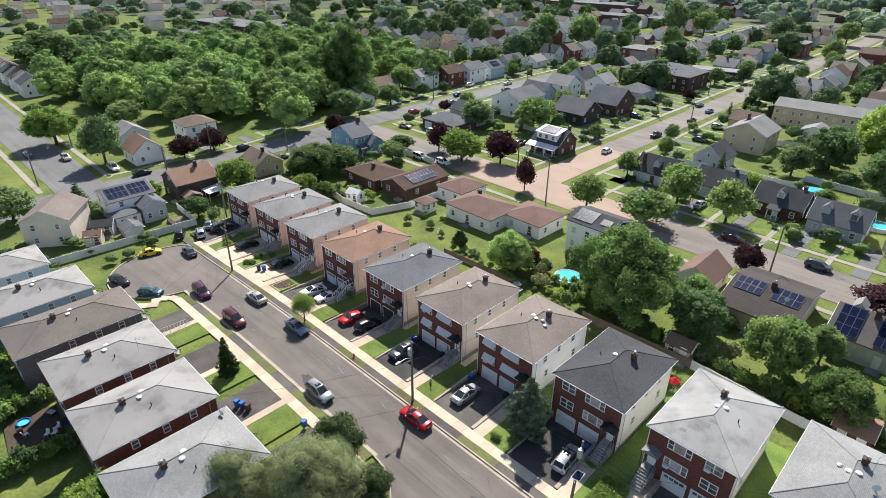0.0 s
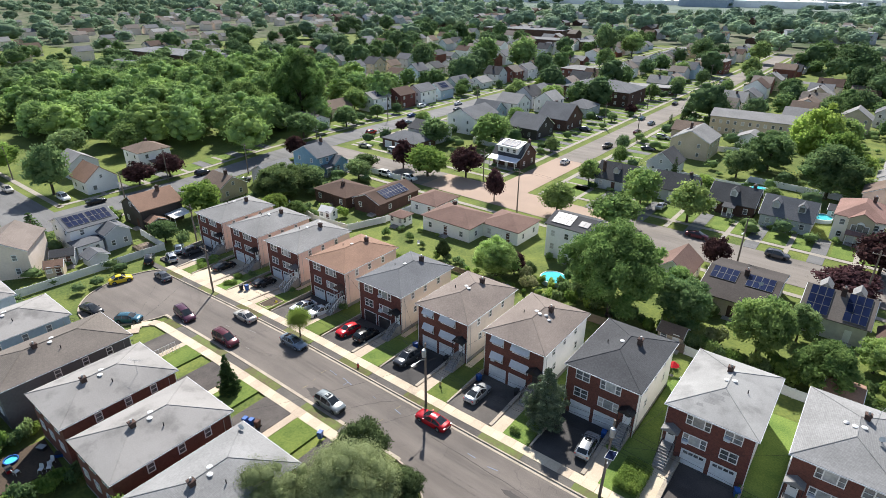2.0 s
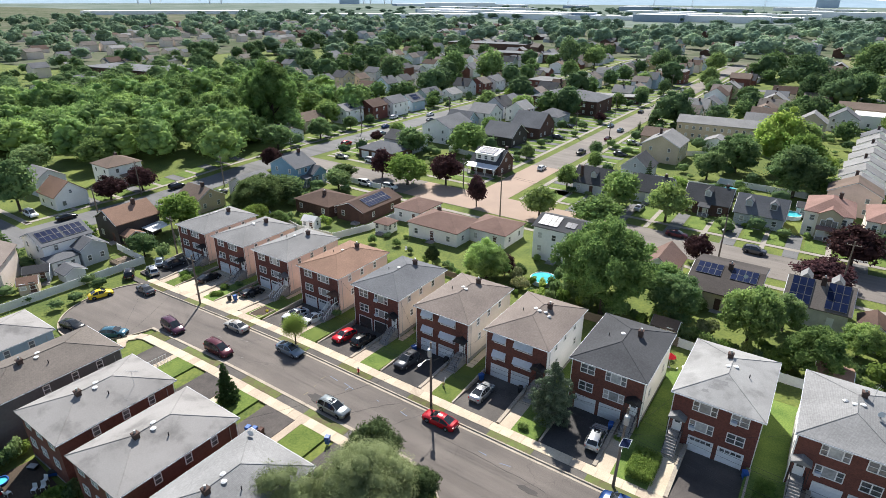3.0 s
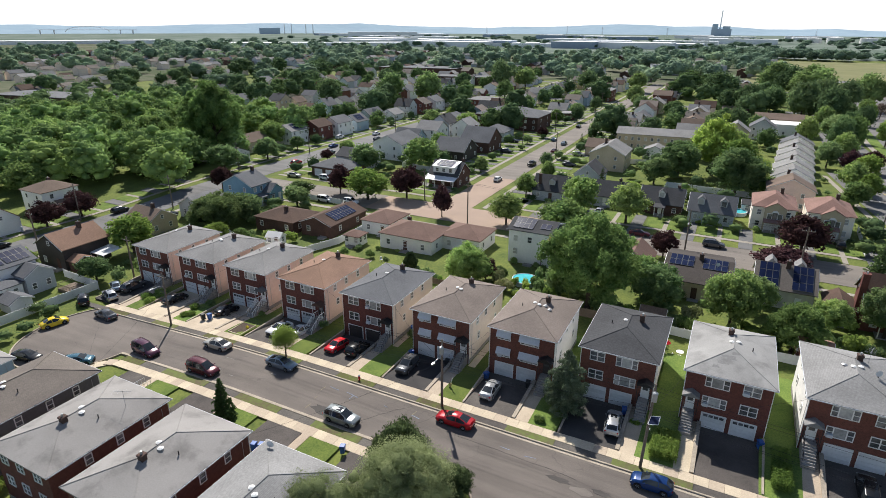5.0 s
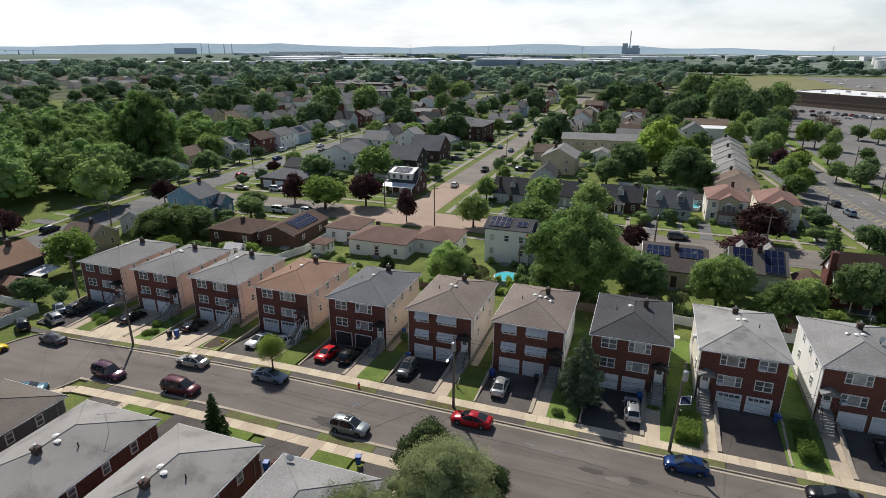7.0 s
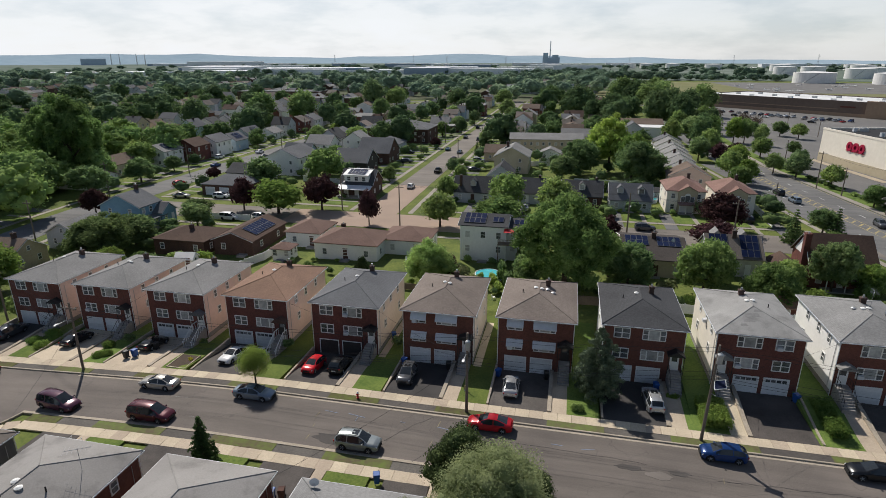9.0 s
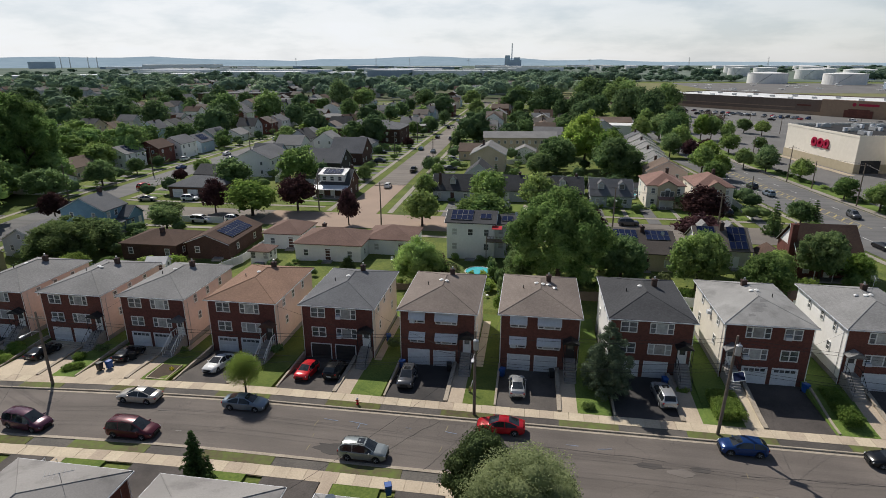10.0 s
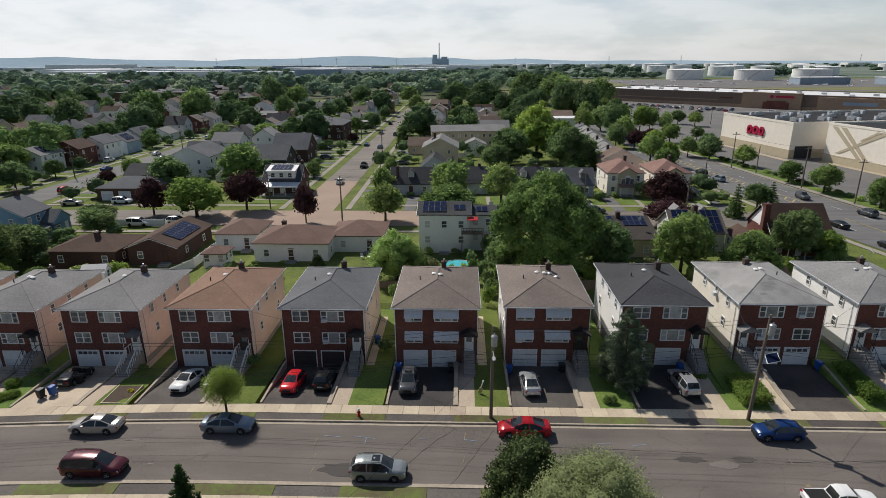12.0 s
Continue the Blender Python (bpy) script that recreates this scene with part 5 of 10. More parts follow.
        for sx in (-1, 0, 1):
            part("porch_post", Shape().tube((sx * (pw / 2 - 0.15), -2.1, 0.3), (sx * (pw / 2 - 0.15), -2.1, 2.55), 0.09, n=8), TRIM, h, m=pose(0, -d / 2, 0))
    for k in range(dormers):
        x = -w / 2 + w * (k + 0.5 + 0.5 * (dormers == 1) * 0) / dormers
        yb = -d / 4 - 0.3
        zb = eave + rise * 0.42
        s = Shape().box(-0.75, -0.6, 0, 0.75, 1.6, 1.25)
        s.poly([(-0.75, -0.6, 1.25), (0.75, -0.6, 1.25), (0, -0.6, 1.95)])
        dm = part("dormer", s, wall if wall is not DARK_BRICK else WHITE_S, h, m=pose(x, yb, zb))
        s = Shape()
        for sg in (-1, 1):
            q = [(sg * 0.95, -0.75, 1.1), (0, -0.75, 1.98), (0, 1.9, 1.98), (sg * 0.95, 1.9, 1.1)]
            if sg > 0:
                q = q[::-1]
            s.hexa(q, [(p[0], p[1], p[2] + 0.1) for p in q])
        part("dormer_roof", s, roof, dm)
        part("window", Shape().box(-0.45, -0.64, 0.15, 0.45, -0.6, 1.2).box(-0.52, -0.66, 0.08, -0.45, -0.6, 1.27).box(0.45, -0.66, 0.08, 0.52, -0.6, 1.27).box(-0.45, -0.66, 1.2, 0.45, -0.6, 1.27), GLASS if k % 2 else BLIND, dm)
    if chim:
        x, y, top = chim
        chimney(h, x, y, eave - 0.5 if kind != "flat" else eave, eave + top, 0.7, CHIM)
    if panels:
        px, py, pc, pr, sg = panels       # place on the slope, columns, rows, which slope
        run = (d / 2 if ridge == "x" else w / 2)
        tilt = math.degrees(math.atan2(rise, run))
        zz = eave + rise * (1 - abs(py) / run) + 0.25
        solar(h, px, py, zz, pc, pr, tilt * (1 if py < 0 else -1), 0 if ridge == "x" else 90 * sg)
    return h


# between the row and the cross street
house(-64.3, 47.5, 11.5, 9.5, 2.9, 0, DARK_BRICK, R_DKBROWN, "brown brick ranch house with dark brown hipped roof", "hip", "x", 1.7, 1, (0.8, -1.0, 2.4))
house(-52.8, 51.0, 8.6, 14.0, 2.9, 0, DARK_BRICK, R_DKBROWN, "brown brick ranch wing with solar panels on its roof", "gable", "y", 1.6, 1, None, None, 0, (0.0, -2.1, 8, 2, 1))
house(-40.7, 54.8, 7.6, 8.6, 3.0, 0, WHITE_S, R_ROSED, "white bungalow with brown hipped roof", "hip", "x", 1.7, 1, None, False, name="bungalow", group="white bungalows")
house(-28.8, 48.6, 12.6, 9.6, 3.2, 0, WHITE_S, R_ROSED, "white bungalow with wide brown hipped roof", "hip", "x", 1.9, 1, (-3.0, 2.4, 2.0), False, name="bungalow", group="white bungalows")
house(-18.6, 53.4, 9.4, 8.8, 3.0, 0, WHITE_S, R_ROSED, "white bungalow with brown hipped roof and side yard", "hip", "x", 1.7, 1, None, False, name="bungalow", group="white bungalows")
house(-41.2, 43.4, 3.6, 3.4, 2.3, 0, TRIM, R_ROSED, "small white screened garden house with brown roof", "hip", "x", 0.9, 1, None, False, name="garden_house", group="", cat="garden house", cols=3)
white = house(-3.0, 52.8, 8.8, 8.0, 7.0, 0, WHITE_S, R_DARK, "white two-storey house with solar panels on a dark roof", "gable", "x", 1.3, 2, None, None, 0, (-1.7, -1.9, 4, 2, 1), 3, sill=1.9)
solar(white, 2.7, -2.1, 7.0 + 1.3 * (1 - 2.1 / 4.0) + 0.25, 2, 1, math.degrees(math.atan2(1.3, 4.0)))
house(3.6, 53.4, 4.4, 6.2, 6.6, 0, WHITE_S, R_DARK, "white two-storey annex with small balcony", "gable", "x", 0.9, 2, None, None, 0, (0.0, -1.6, 2, 1, 1), 2, sill=1.9)
house(16.6, 55.6, 6.0, 8.6, 3.0, 0, WHITE_S, R_ROSED, "small white house with brown gabled roof among trees", "gable", "y", 2.4, 1)
sol = house(28.0, 54.6, 10.8, 15.6, 3.3, 0, TAN_S, R_UMBER, "tan house with broad low umber roof and solar panels", "gable", "x", 1.9, 1, (0.2, -0.6, 3.0), None, 0, (-2.9, -1.9, 4, 2, 1))
solar(sol, 2.7, -1.9, 3.3 + 1.9 * (1 - 1.9 / 7.8) + 0.25, 4, 2, math.degrees(math.atan2(1.9, 7.8)))
sol = house(41.7, 54.6, 8.9, 8.6, 3.5, 0, PALE_STUCCO, R_TAUPE, "pale stucco house with large solar panel field", "gable", "x", 2.9, 1, (0.2, -0.5, 4.0), None, 0, (2.55, -2.2, 3, 3, 1))
solar(sol, -2.55, -2.2, 3.5 + 2.9 * (1 - 2.2 / 4.3) + 0.25, 3, 3, math.degrees(math.atan2(2.9, 4.3)))
for dx in (-2.3, 2.2):
    dm = Shape().box(-0.8, 0.7, 5.0, 0.8, 3.2, 6.1)
    dm.poly([(-0.8, 0.7, 6.1), (0.8, 0.7, 6.1), (0, 0.7, 7.0)]).poly([(0.8, 3.2, 6.1), (-0.8, 3.2, 6.1), (0, 3.2, 7.0)])
    dm = part("dormer", dm, PALE_STUCCO, sol, "pale street dormer behind the ridge", m=pose(dx, 0, 0))
    cap = Shape()
    for sg in (-1, 1):
        q = [(sg * 0.95, 0.55, 5.98), (0, 0.55, 7.02), (0, 3.3, 7.02), (sg * 0.95, 3.3, 5.98)]
        q = q[::-1] if sg > 0 else q
        cap.hexa(q, [(a_, b_, c_ + 0.08) for a_, b_, c_ in q])
    part("dormer_roof", cap, R_LIGHT, dm)
bh = house(57.4, 51.6, 9.8, 8.6, 4.4, 0, BRICK, R_DKBROWN, "brick house with brown gabled roof and tall chimney", "gable", "x", 3.9, 1, None, 6.0)
chimney(bh, -5.45, -2.4, -0.3, 9.0, 0.95, BRICK)
part("gable_panel", Shape().hexa([(-4.97, -3.5, 4.7), (-4.91, -3.5, 4.7), (-4.91, 3.5, 4.7), (-4.97, 3.5, 4.7)], [(-4.97, -0.06, 7.9), (-4.91, -0.06, 7.9), (-4.91, 0.06, 7.9), (-4.97, 0.06, 7.9)]), WHITE_S, bh, "white boarded gable end")
house(49.6, 50.6, 4.0, 5.0, 2.9, 0, WHITE_S, R_DKBROWN, "white glazed sun room of the brick house", "gable", "y", 1.2, 1, None, False, name="sun_room", group="", cat="sun room", cols=3)
# north of the cross street
ph = house(-45.8, 99.4, 9.4, 9.0, 3.6, 0, DARK_BRICK, R_DARK, "brick porch house with white solar dormer and pale porch roof", "gable", "x", 3.4, 1, (4.2, 1.0, 4.4), None, 0, None, 3)
dm = part("dormer", Shape().box(-3.5, -3.9, 3.4, 3.5, 1.0, 6.2), WHITE_S, ph, "wide white boarded dormer")
part("dormer_roof", Shape().hexa([(-3.8, -4.4, 6.1), (3.8, -4.4, 6.1), (3.8, 0.6, 7.1), (-3.8, 0.6, 7.1)], [(-3.8, -4.4, 6.24), (3.8, -4.4, 6.24), (3.8, 0.6, 7.24), (-3.8, 0.6, 7.24)]), R_WHITE, dm)
for dx in (-2.2, 0.0, 2.2):
    window(ph, dx, -3.9, 4.5, 1.1, 1.2, 1, 0)
solar(ph, 0.0, -2.2, 6.76, 5, 2, math.degrees(math.atan2(1.0, 5.0)))
part("porch_roof", Shape().hexa([(-4.9, -7.2, 2.6), (4.9, -7.2, 2.6), (4.9, -4.4, 3.5), (-4.9, -4.4, 3.5)], [(-4.9, -7.2, 2.74), (4.9, -7.2, 2.74), (4.9, -4.4, 3.64), (-4.9, -4.4, 3.64)]), ALU, ph, "pale metal porch roof")
part("porch_floor", Shape().box(-4.6, -7.0, -0.3, 4.6, -4.5, 0.5), BLOCKWORK, ph)
for dx in (-4.4, -1.5, 1.5, 4.4):
    part("porch_post", Shape().tube((dx, -6.9, 0.5), (dx, -6.9, 2.65), 0.12, n=8), TRIM, ph)
house(-12.8, 99.2, 10.4, 8.2, 3.0, 0, PALE_S, R_DARK, "grey cape house with charcoal roof and white dormer", "gable", "x", 3.4, 1, (-3.4, -2.6, 4.2), None, 1)
house(1.6, 101, 10.2, 8.0, 3.0, 0, PALE_S, R_DARK, "grey cape house with charcoal roof behind maples", "gable", "x", 3.2, 1, (3.0, 0.5, 4.0))
house(15.8, 100.6, 10.2, 8.2, 3.0, 0, DARK_BRICK, R_DARK, "brick cape house with charcoal roof and white porch", "gable", "x", 3.2, 1, (3.6, 0.6, 4.0), 2.4, 1)
house(27.8, 98.2, 10.2, 8.0, 3.0, 0, PALE_S, R_BLUE, "pale grey cape house with two white dormers", "gable", "x", 3.4, 1, None, None, 2)
for hx, wl_, lb in ((41.0, STUCCO, "cream two-family house with rosy hipped roof and arched window"), (52.4, STUCCO, "cream two-family house with rosy brown hipped roof")):
    tw = house(hx, 101.6, 9.0, 12.0, 5.6, 0, wl_, R_ROSE, lb, "hip", "y", 2.4, 2, (1.4, 1.5, 3.2), 3.4, 0, None, 3)
    bay = Shape().box(-1.9, -6.5, 0.2, 2.6, -5.98, 5.6)
    bay.poly([(-1.9, -6.5, 5.6), (2.6, -6.5, 5.6), (0.35, -6.5, 6.9)])
    by = part("front_bay", bay, STUCCO2, tw, "tan front bay with gable")
    s = Shape()
    for sg in (-1, 1):
        q = [(0.35 + sg * 2.6, -6.8, 5.45), (0.35, -6.8, 6.98), (0.35, -3.2, 6.98), (0.35 + sg * 2.6, -3.2, 5.45)]
        q = q[::-1] if sg > 0 else q
        s.hexa(q, [(a_, b_, c_ + 0.14) for a_, b_, c_ in q])
    part("bay_roof", s, R_ROSE, by)
    arch = Shape().box(-1.3, -6.56, 2.95, 2.0, -6.5, 4.4)
    arch.tube((0.35, -6.56, 4.4), (0.35, -6.5, 4.4), 0.75, n=16)
    part("arched_window", arch, TRIM, by, "white arched window frame")
    part("pane", Shape().box(-1.15, -6.6, 3.05, -0.3, -6.56, 4.3).box(-0.15, -6.6, 3.05, 0.85, -6.56, 4.6).box(1.0, -6.6, 3.05, 1.85, -6.56, 4.3), GLASS, by)
    part("garage_door", Shape().box(-1.4, -6.56, 0.25, 2.1, -6.5, 2.4), GDOOR, by, "white garage door")
house(-7.0, 145.5, 13.0, 11.5, 5.6, 90, TAN_S, R_GREY, "tan two-storey house with grey gabled roof", "gable", "x", 3.0, 2, (0.5, 2.0, 4.0), None, 0, (1.6, 2.4, 4, 1, 1))
house(4.8, 168.6, 8.0, 7.0, 2.9, 0, WHITE_S, R_GREY, "small white garage house with pale pink gable", "gable", "y", 1.8, 1)
house(2.2, 186.5, 29.0, 12.0, 6.0, 5, TAN_S, R_GREY, "long tan two-storey apartment block with grey roof", "gable", "x", 1.8, 2, None, None, 0, None, 12, name="apartment_block", group="", cat="apartment block")
house(-66.8, 211, 31.0, 20.0, 6.2, 0, DARK_BRICK, R_BLUE, "large brick apartment house with grey hipped roof", "hip", "x", 3.2, 2, (4.0, 1.0, 3.6), None, 0, None, 8, name="apartment_block", group="", cat="apartment block")
house(-58.2, 152.0, 13.0, 12.0, 4.2, 90, DARK_BRICK, R_BLUE, "brown brick house with steep grey gables", "gable", "y", 4.6, 1, (1.0, 2.5, 5.0), None, 1)
house(-60.5, 134.0, 12.0, 12.0, 3.6, 90, DARK_S, R_BLUE, "low dark house with broad grey gabled roof", "gable", "y", 3.8, 1)
house(-80.8, 127.0, 15.0, 12.0, 5.8, 90, WHITE_S, R_BLUE, "large white two-storey house with slate-grey gables", "gable", "x", 2.8, 2, None, None, 0, None, 4)
gar = house(-83.0, 93.6, 14.0, 10.0, 3.0, 0, DARK_BRICK, R_BLUE, "brick triple garage with hipped slate roof", "hip", "x", 2.2, 1, None, False, 0, None, 3, name="garage", group="", cat="garage")
for dx in (-4.4, 0.0, 4.4):
    gd = part("garage_door", Shape().box(-1.5, -0.1, 0.1, 1.5, 0, 2.4), TRIM, gar, "white panelled garage door", m=pose(dx, -5.0, 0))
    for k in range(4):
        part("panel", Shape().box(-1.4, -0.13, 0.14 + k * 0.55, 1.4, -0.1, 0.62 + k * 0.55), GDOOR, gd)
house(-84.0, 106.0, 12.0, 9.0, 4.0, 0, PALE_S, R_DARK, "low dark-roofed house behind the garages", "gable", "x", 2.2, 1)
house(-87.6, 58.0, 7.0, 10.5, 5.4, 90, BLUE_S, R_BLUE, "blue two-storey house with grey gables", "gable", "x", 2.6, 2, (2.6, 0.0, 3.8), 4.5, 0, None, 3)
house(-83.0, 61.0, 5.0, 6.0, 3.2, 90, BLUE_S, R_BLUE, "blue single-storey wing of the gabled house", "gable", "y", 1.8, 1)
# along the street on the far left
house(-133.5, 129.6, 10.5, 9.0, 5.4, 90, WHITE_S, R_GREY, "white two-storey house with solar roof", "gable", "x", 2.2, 2, None, None, 0, (0, -2.2, 5, 2, 1))
house(-129.8, 141.5, 9.5, 9.0, 5.6, 90, BRICK, R_DKBROWN, "red brick two-storey house with brown roof", "gable", "x", 2.4, 2)
house(-128.6, 154.0, 10.5, 9.0, 5.6, 90, WHITE_S, R_BLUE, "white two-storey house with grey roof and shutters", "gable", "x", 2.4, 2)
house(-129.0, 168.0, 9.5, 9.0, 4.2, 90, LBLUE_S, R_BLUE, "pale blue house with dark solar roof", "gable", "x", 2.8, 1, None, None, 0, (0, -2.2, 5, 2, 1))
house(-133.0, 187.5, 12.5, 10.0, 3.6, 90, PALE_S, R_BLUE, "grey cape house with bay window", "gable", "x", 3.6, 1, None, None, 1)
house(-132.0, 91.0, 10.0, 16.0, 3.2, 90, WHITE_S, R_TAN, "low white ranch with tan gabled roof", "gable", "y", 2.0, 1, None, False)
house(-137, 110, 11, 9, 4.0, 90, TAN_S, R_BROWN, "tan house with brown roof among hedges", "gable", "x", 2.4, 1)
house(-133.0, 31.6, 9.6, 9.2, 5.6, 90, WHITE_S, R_BROWN, "white two-storey house with brown hipped roof", "hip", "x", 2.0, 2, (0.5, 0.5, 2.6), 4.0)
house(-124.6, 12.6, 8.0, 9.0, 3.6, 90, WHITE_S, R_RUST, "small white cape house with rust roof", "gable", "y", 3.2, 1, None, None)
house(-141, 15, 9, 8, 4.2, 0, PALE_S, R_GREY, "grey house with pale roof behind street trees", "gable", "x", 2.4, 1)
house(-90.6, 11.2, 9.0, 9.6, 4.6, 0, DARK_S, R_RUST, "dark-sided house with rust-brown gabled roof", "gable", "y", 2.5, 1, (0.6, 1.6, 3.6), None, 0)
house(-84.6, 8.6, 2.6, 3.4, 2.3, 0, DARK_BRICK, R_RUST, "small rust-roofed lean-to beside the dark house", "gable", "x", 0.8, 1, None, False, name="lean_to", group="", cat="shed", cols=1, plain=True)
duo = house(-89.2, -4.1, 8.8, 9.4, 5.2, 0, WHITE_S, R_BLUE, "white two-storey house with solar panels on a dark roof", "gable", "y", 1.8, 2, None, None)
for xa, n_ in ((-2.2, 4), (2.3, 4)):
    solar(duo, xa, -2.2, 5.2 + 1.8 * (1 - 2.2 / 4.4) + 0.22, n_, 2, math.degrees(math.atan2(1.8, 4.4)), 90)
house(-83.4, -6.6, 3.6, 5.0, 2.7, 0, WHITE_S, R_BLUE, "low white wing with grey roof on the solar house", "hip", "y", 0.7, 1, None, False, name="house_wing", group="", cat="house wing", cols=1, side_cols=2)
house(-84.0, -1.2, 6.0, 5.0, 3.7, 0, PALE_S, R_BLUE, "pale grey gabled wing of the solar house", "gable", "x", 1.4, 1, None, False, name="house_wing", group="", cat="house wing", cols=1, side_cols=2)
house(-77.6, -7.6, 3.4, 3.6, 1.9, 0, PALE_S, R_BLUE, "small grey garden store behind the fence", "gable", "x", 0.9, 1, None, False, name="shed", group="sheds", cat="shed", cols=1, plain=True)
house(-87.4, -18.4, 10.5, 9.0, 5.6, -35, CREAM, R_TAN, "beige two-storey house with brown-grey roof", "gable", "x", 2.2, 2, None, None)
house(-93.4, 31.8, 8.5, 8.0, 3.2, 0, TAN_S, R_BROWN, "low tan house with brown roof", "gable", "x", 2.4, 1, (1.5, 0, 3.6))
house(-91, 46, 9, 8, 3.2, 90, PALE_S, R_GREY, "pale house with grey gabled roof", "gable", "x", 2.2, 1)
house(-137, -27, 10, 9, 5.4, 0, WHITE_S, R_GREY, "white two-storey house with grey roof by the side street", "gable", "y", 2.4, 2, None, 4.0)
house(-118, -32, 10, 9, 5.4, 90, PALE_S, R_BLUE, "grey house beyond the white fence", "gable", "x", 2.4, 2)
house(-156, -28, 10, 9, 5.4, 0, WHITE_S, R_DARK, "white house with dark roof by the side street", "gable", "x", 2.4, 2)
house(-8.0, 121.5, 9.0, 8.0, 3.2, 90, PALE_S, R_DARK, "grey cape house with dark roof behind conifers", "gable", "x", 3.2, 1)
house(-15.0, 166.0, 9.0, 9.0, 3.2, -90, TAN_S, R_BROWN, "tan bungalow with brown roof", "gable", "y", 2.4, 1)
house(14.0, 205.0, 12.0, 9.0, 5.2, 0, WHITE_S, R_GREY, "white two-storey house behind the apartment block", "gable", "x", 2.6, 2)
house(30.0, 216.0, 10.0, 9.0, 5.2, 0, TAN_S, R_GREY, "tan two-storey house with grey gables", "gable", "y", 3.4, 2)
house(40.0, 232.0, 10.0, 9.0, 5.2, 0, PALE_S, R_BLUE, "grey two-storey house among tall trees", "gable", "y", 3.4, 2)
house(-88.0, 136.0, 9.0, 9.0, 3.0, 90, WHITE_S, R_BLUE, "white cape house with blue-grey roof", "gable", "x", 3.0, 1)
house(-62.0, 178.0, 12.0, 11.0, 3.4, 90, PALE_S, R_BLUE, "grey house with broad hipped roof", "hip", "x", 2.6, 1)
house(-84.0, 160.0, 10.0, 10.0, 5.2, 90, WHITE_S, R_GREY, "white gabled house beside tall trees", "gable", "y", 3.0, 2)
house(-75.0, 174.0, 9.0, 9.0, 5.2, 90, WHITE_S, R_LIGHT, "white gabled house with pale roof", "gable", "x", 3.0, 2)
# the white row beside the main road
for k, (y, rf) in enumerate(((119.5, R_BROWN), (132, R_LIGHT), (143.5, R_GREY), (155, R_LIGHT), (167, R_GREY), (179, R_LIGHT), (192, R_GREY), (205, R_BLUE))):
    house(45.4 + k * 0.9, y, 7.4, 11.0, 3.6 if k else 5.6, 90, WHITE_S if k else PEACH, rf, "small white gabled house in a row beside the main road", "gable", "x", 2.8, 1 + (k == 0), (1.0, 1.0, 3.8) if k % 2 else None, None)
house(52.0, 246, 17, 12, 5.0, 0, WHITE_S, R_WHITE, "white flat-roofed shop building", "flat", storeys=1)
house(47.0, 262, 20, 12, 5.2, 0, TAN_S, R_BROWN, "tan building with long brown roof", "gable", "x", 2.0, 1)
house(-102, 259, 18, 12, 6.0, 0, BRICK, R_GREY, "brick apartment house with flat grey hipped roof", "hip", "x", 1.6, 2, name="apartment_block", group="", cat="apartment block")
house(-53.5, 338, 17, 14, 7.0, 0, BRICK, R_GREY, "three-storey red brick apartment house", "hip", "x", 1.8, 2, name="apartment_block", group="", cat="apartment block")
house(-57, 245, 22, 9, 3.2, 15, DARK_BRICK, R_LIGHT, "low brick garage row with pale flat roof", "flat", storeys=1, name="garage", group="", cat="garage", cols=6)
# rows that fill the further blocks
random.seed(12)
FARW = [WHITE_S, PALE_S, TAN_S, CREAM, LBLUE_S, BRICK, WHITE_S, PALE_S]
FARR = [R_GREY, R_BLUE, R_DARK, R_BROWN, R_TAUPE, R_TAN, R_BLUE, R_DKBROWN]
WORDS = {WHITE_S: "white", PALE_S: "pale grey", TAN_S: "tan", CREAM: "cream", LBLUE_S: "light blue", BRICK: "red brick"}


def far_row(x, y0, y1, step, rz, skip=()):
    y = y0
    while y < y1:
        if not any(a <= y <= b for a, b in skip):
            wl_, rf = random.choice(FARW), random.choice(FARR)
            st = random.choice((1, 2, 2))
            house(x + random.uniform(-1.5, 1.5), y, random.uniform(8, 10.5), random.uniform(8, 11), 2.9 if st == 1 else 5.3, rz, wl_, rf, WORDS[wl_] + " gabled house on a far street", "gable", random.choice("xy"), random.uniform(2.2, 3.4), st,
                  (random.uniform(-2, 2), 0.5, 3.8) if random.random() < 0.5 else None, None, plain=y > 262 or x < -240)
        y += step + random.uniform(-1, 2)


far_row(-14, 208, 320, 14, -90)
far_row(-14, 340, 440, 15, -90)
far_row(12, 215, 320, 15, 90)
far_row(28, 280, 440, 15, -90)
far_row(-58, 262, 320, 14, 90)
far_row(-56, 356, 440, 15, 90)
far_row(-88, 150, 320, 13.5, -90, ((246, 270),))
far_row(-88, 342, 440, 15, -90)
far_row(-130, 204, 320, 13.5, 90)
far_row(-130, 342, 440, 15, 90)
far_row(-170, 128, 320, 14, -90)
far_row(-208, 190, 440, 14.5, 90)
far_row(-172, 342, 440, 15, -90)
far_row(-245, 120, 420, 15, -90)
far_row(-285, 60, 420, 15, 90)
for k in range(9):
    house(-175 - k * 15, -26, 9, 9, 5.2, 0, random.choice(FARW), random.choice(FARR), "gabled house beside the side street", "gable", "y", 2.6, 2, None, None)
    if k > 3:
        house(-175 - k * 15, 11, 9, 9, 5.2, 180, random.choice(FARW), random.choice(FARR), "gabled house beside the side street", "gable", "x", 2.6, 2, None, None)
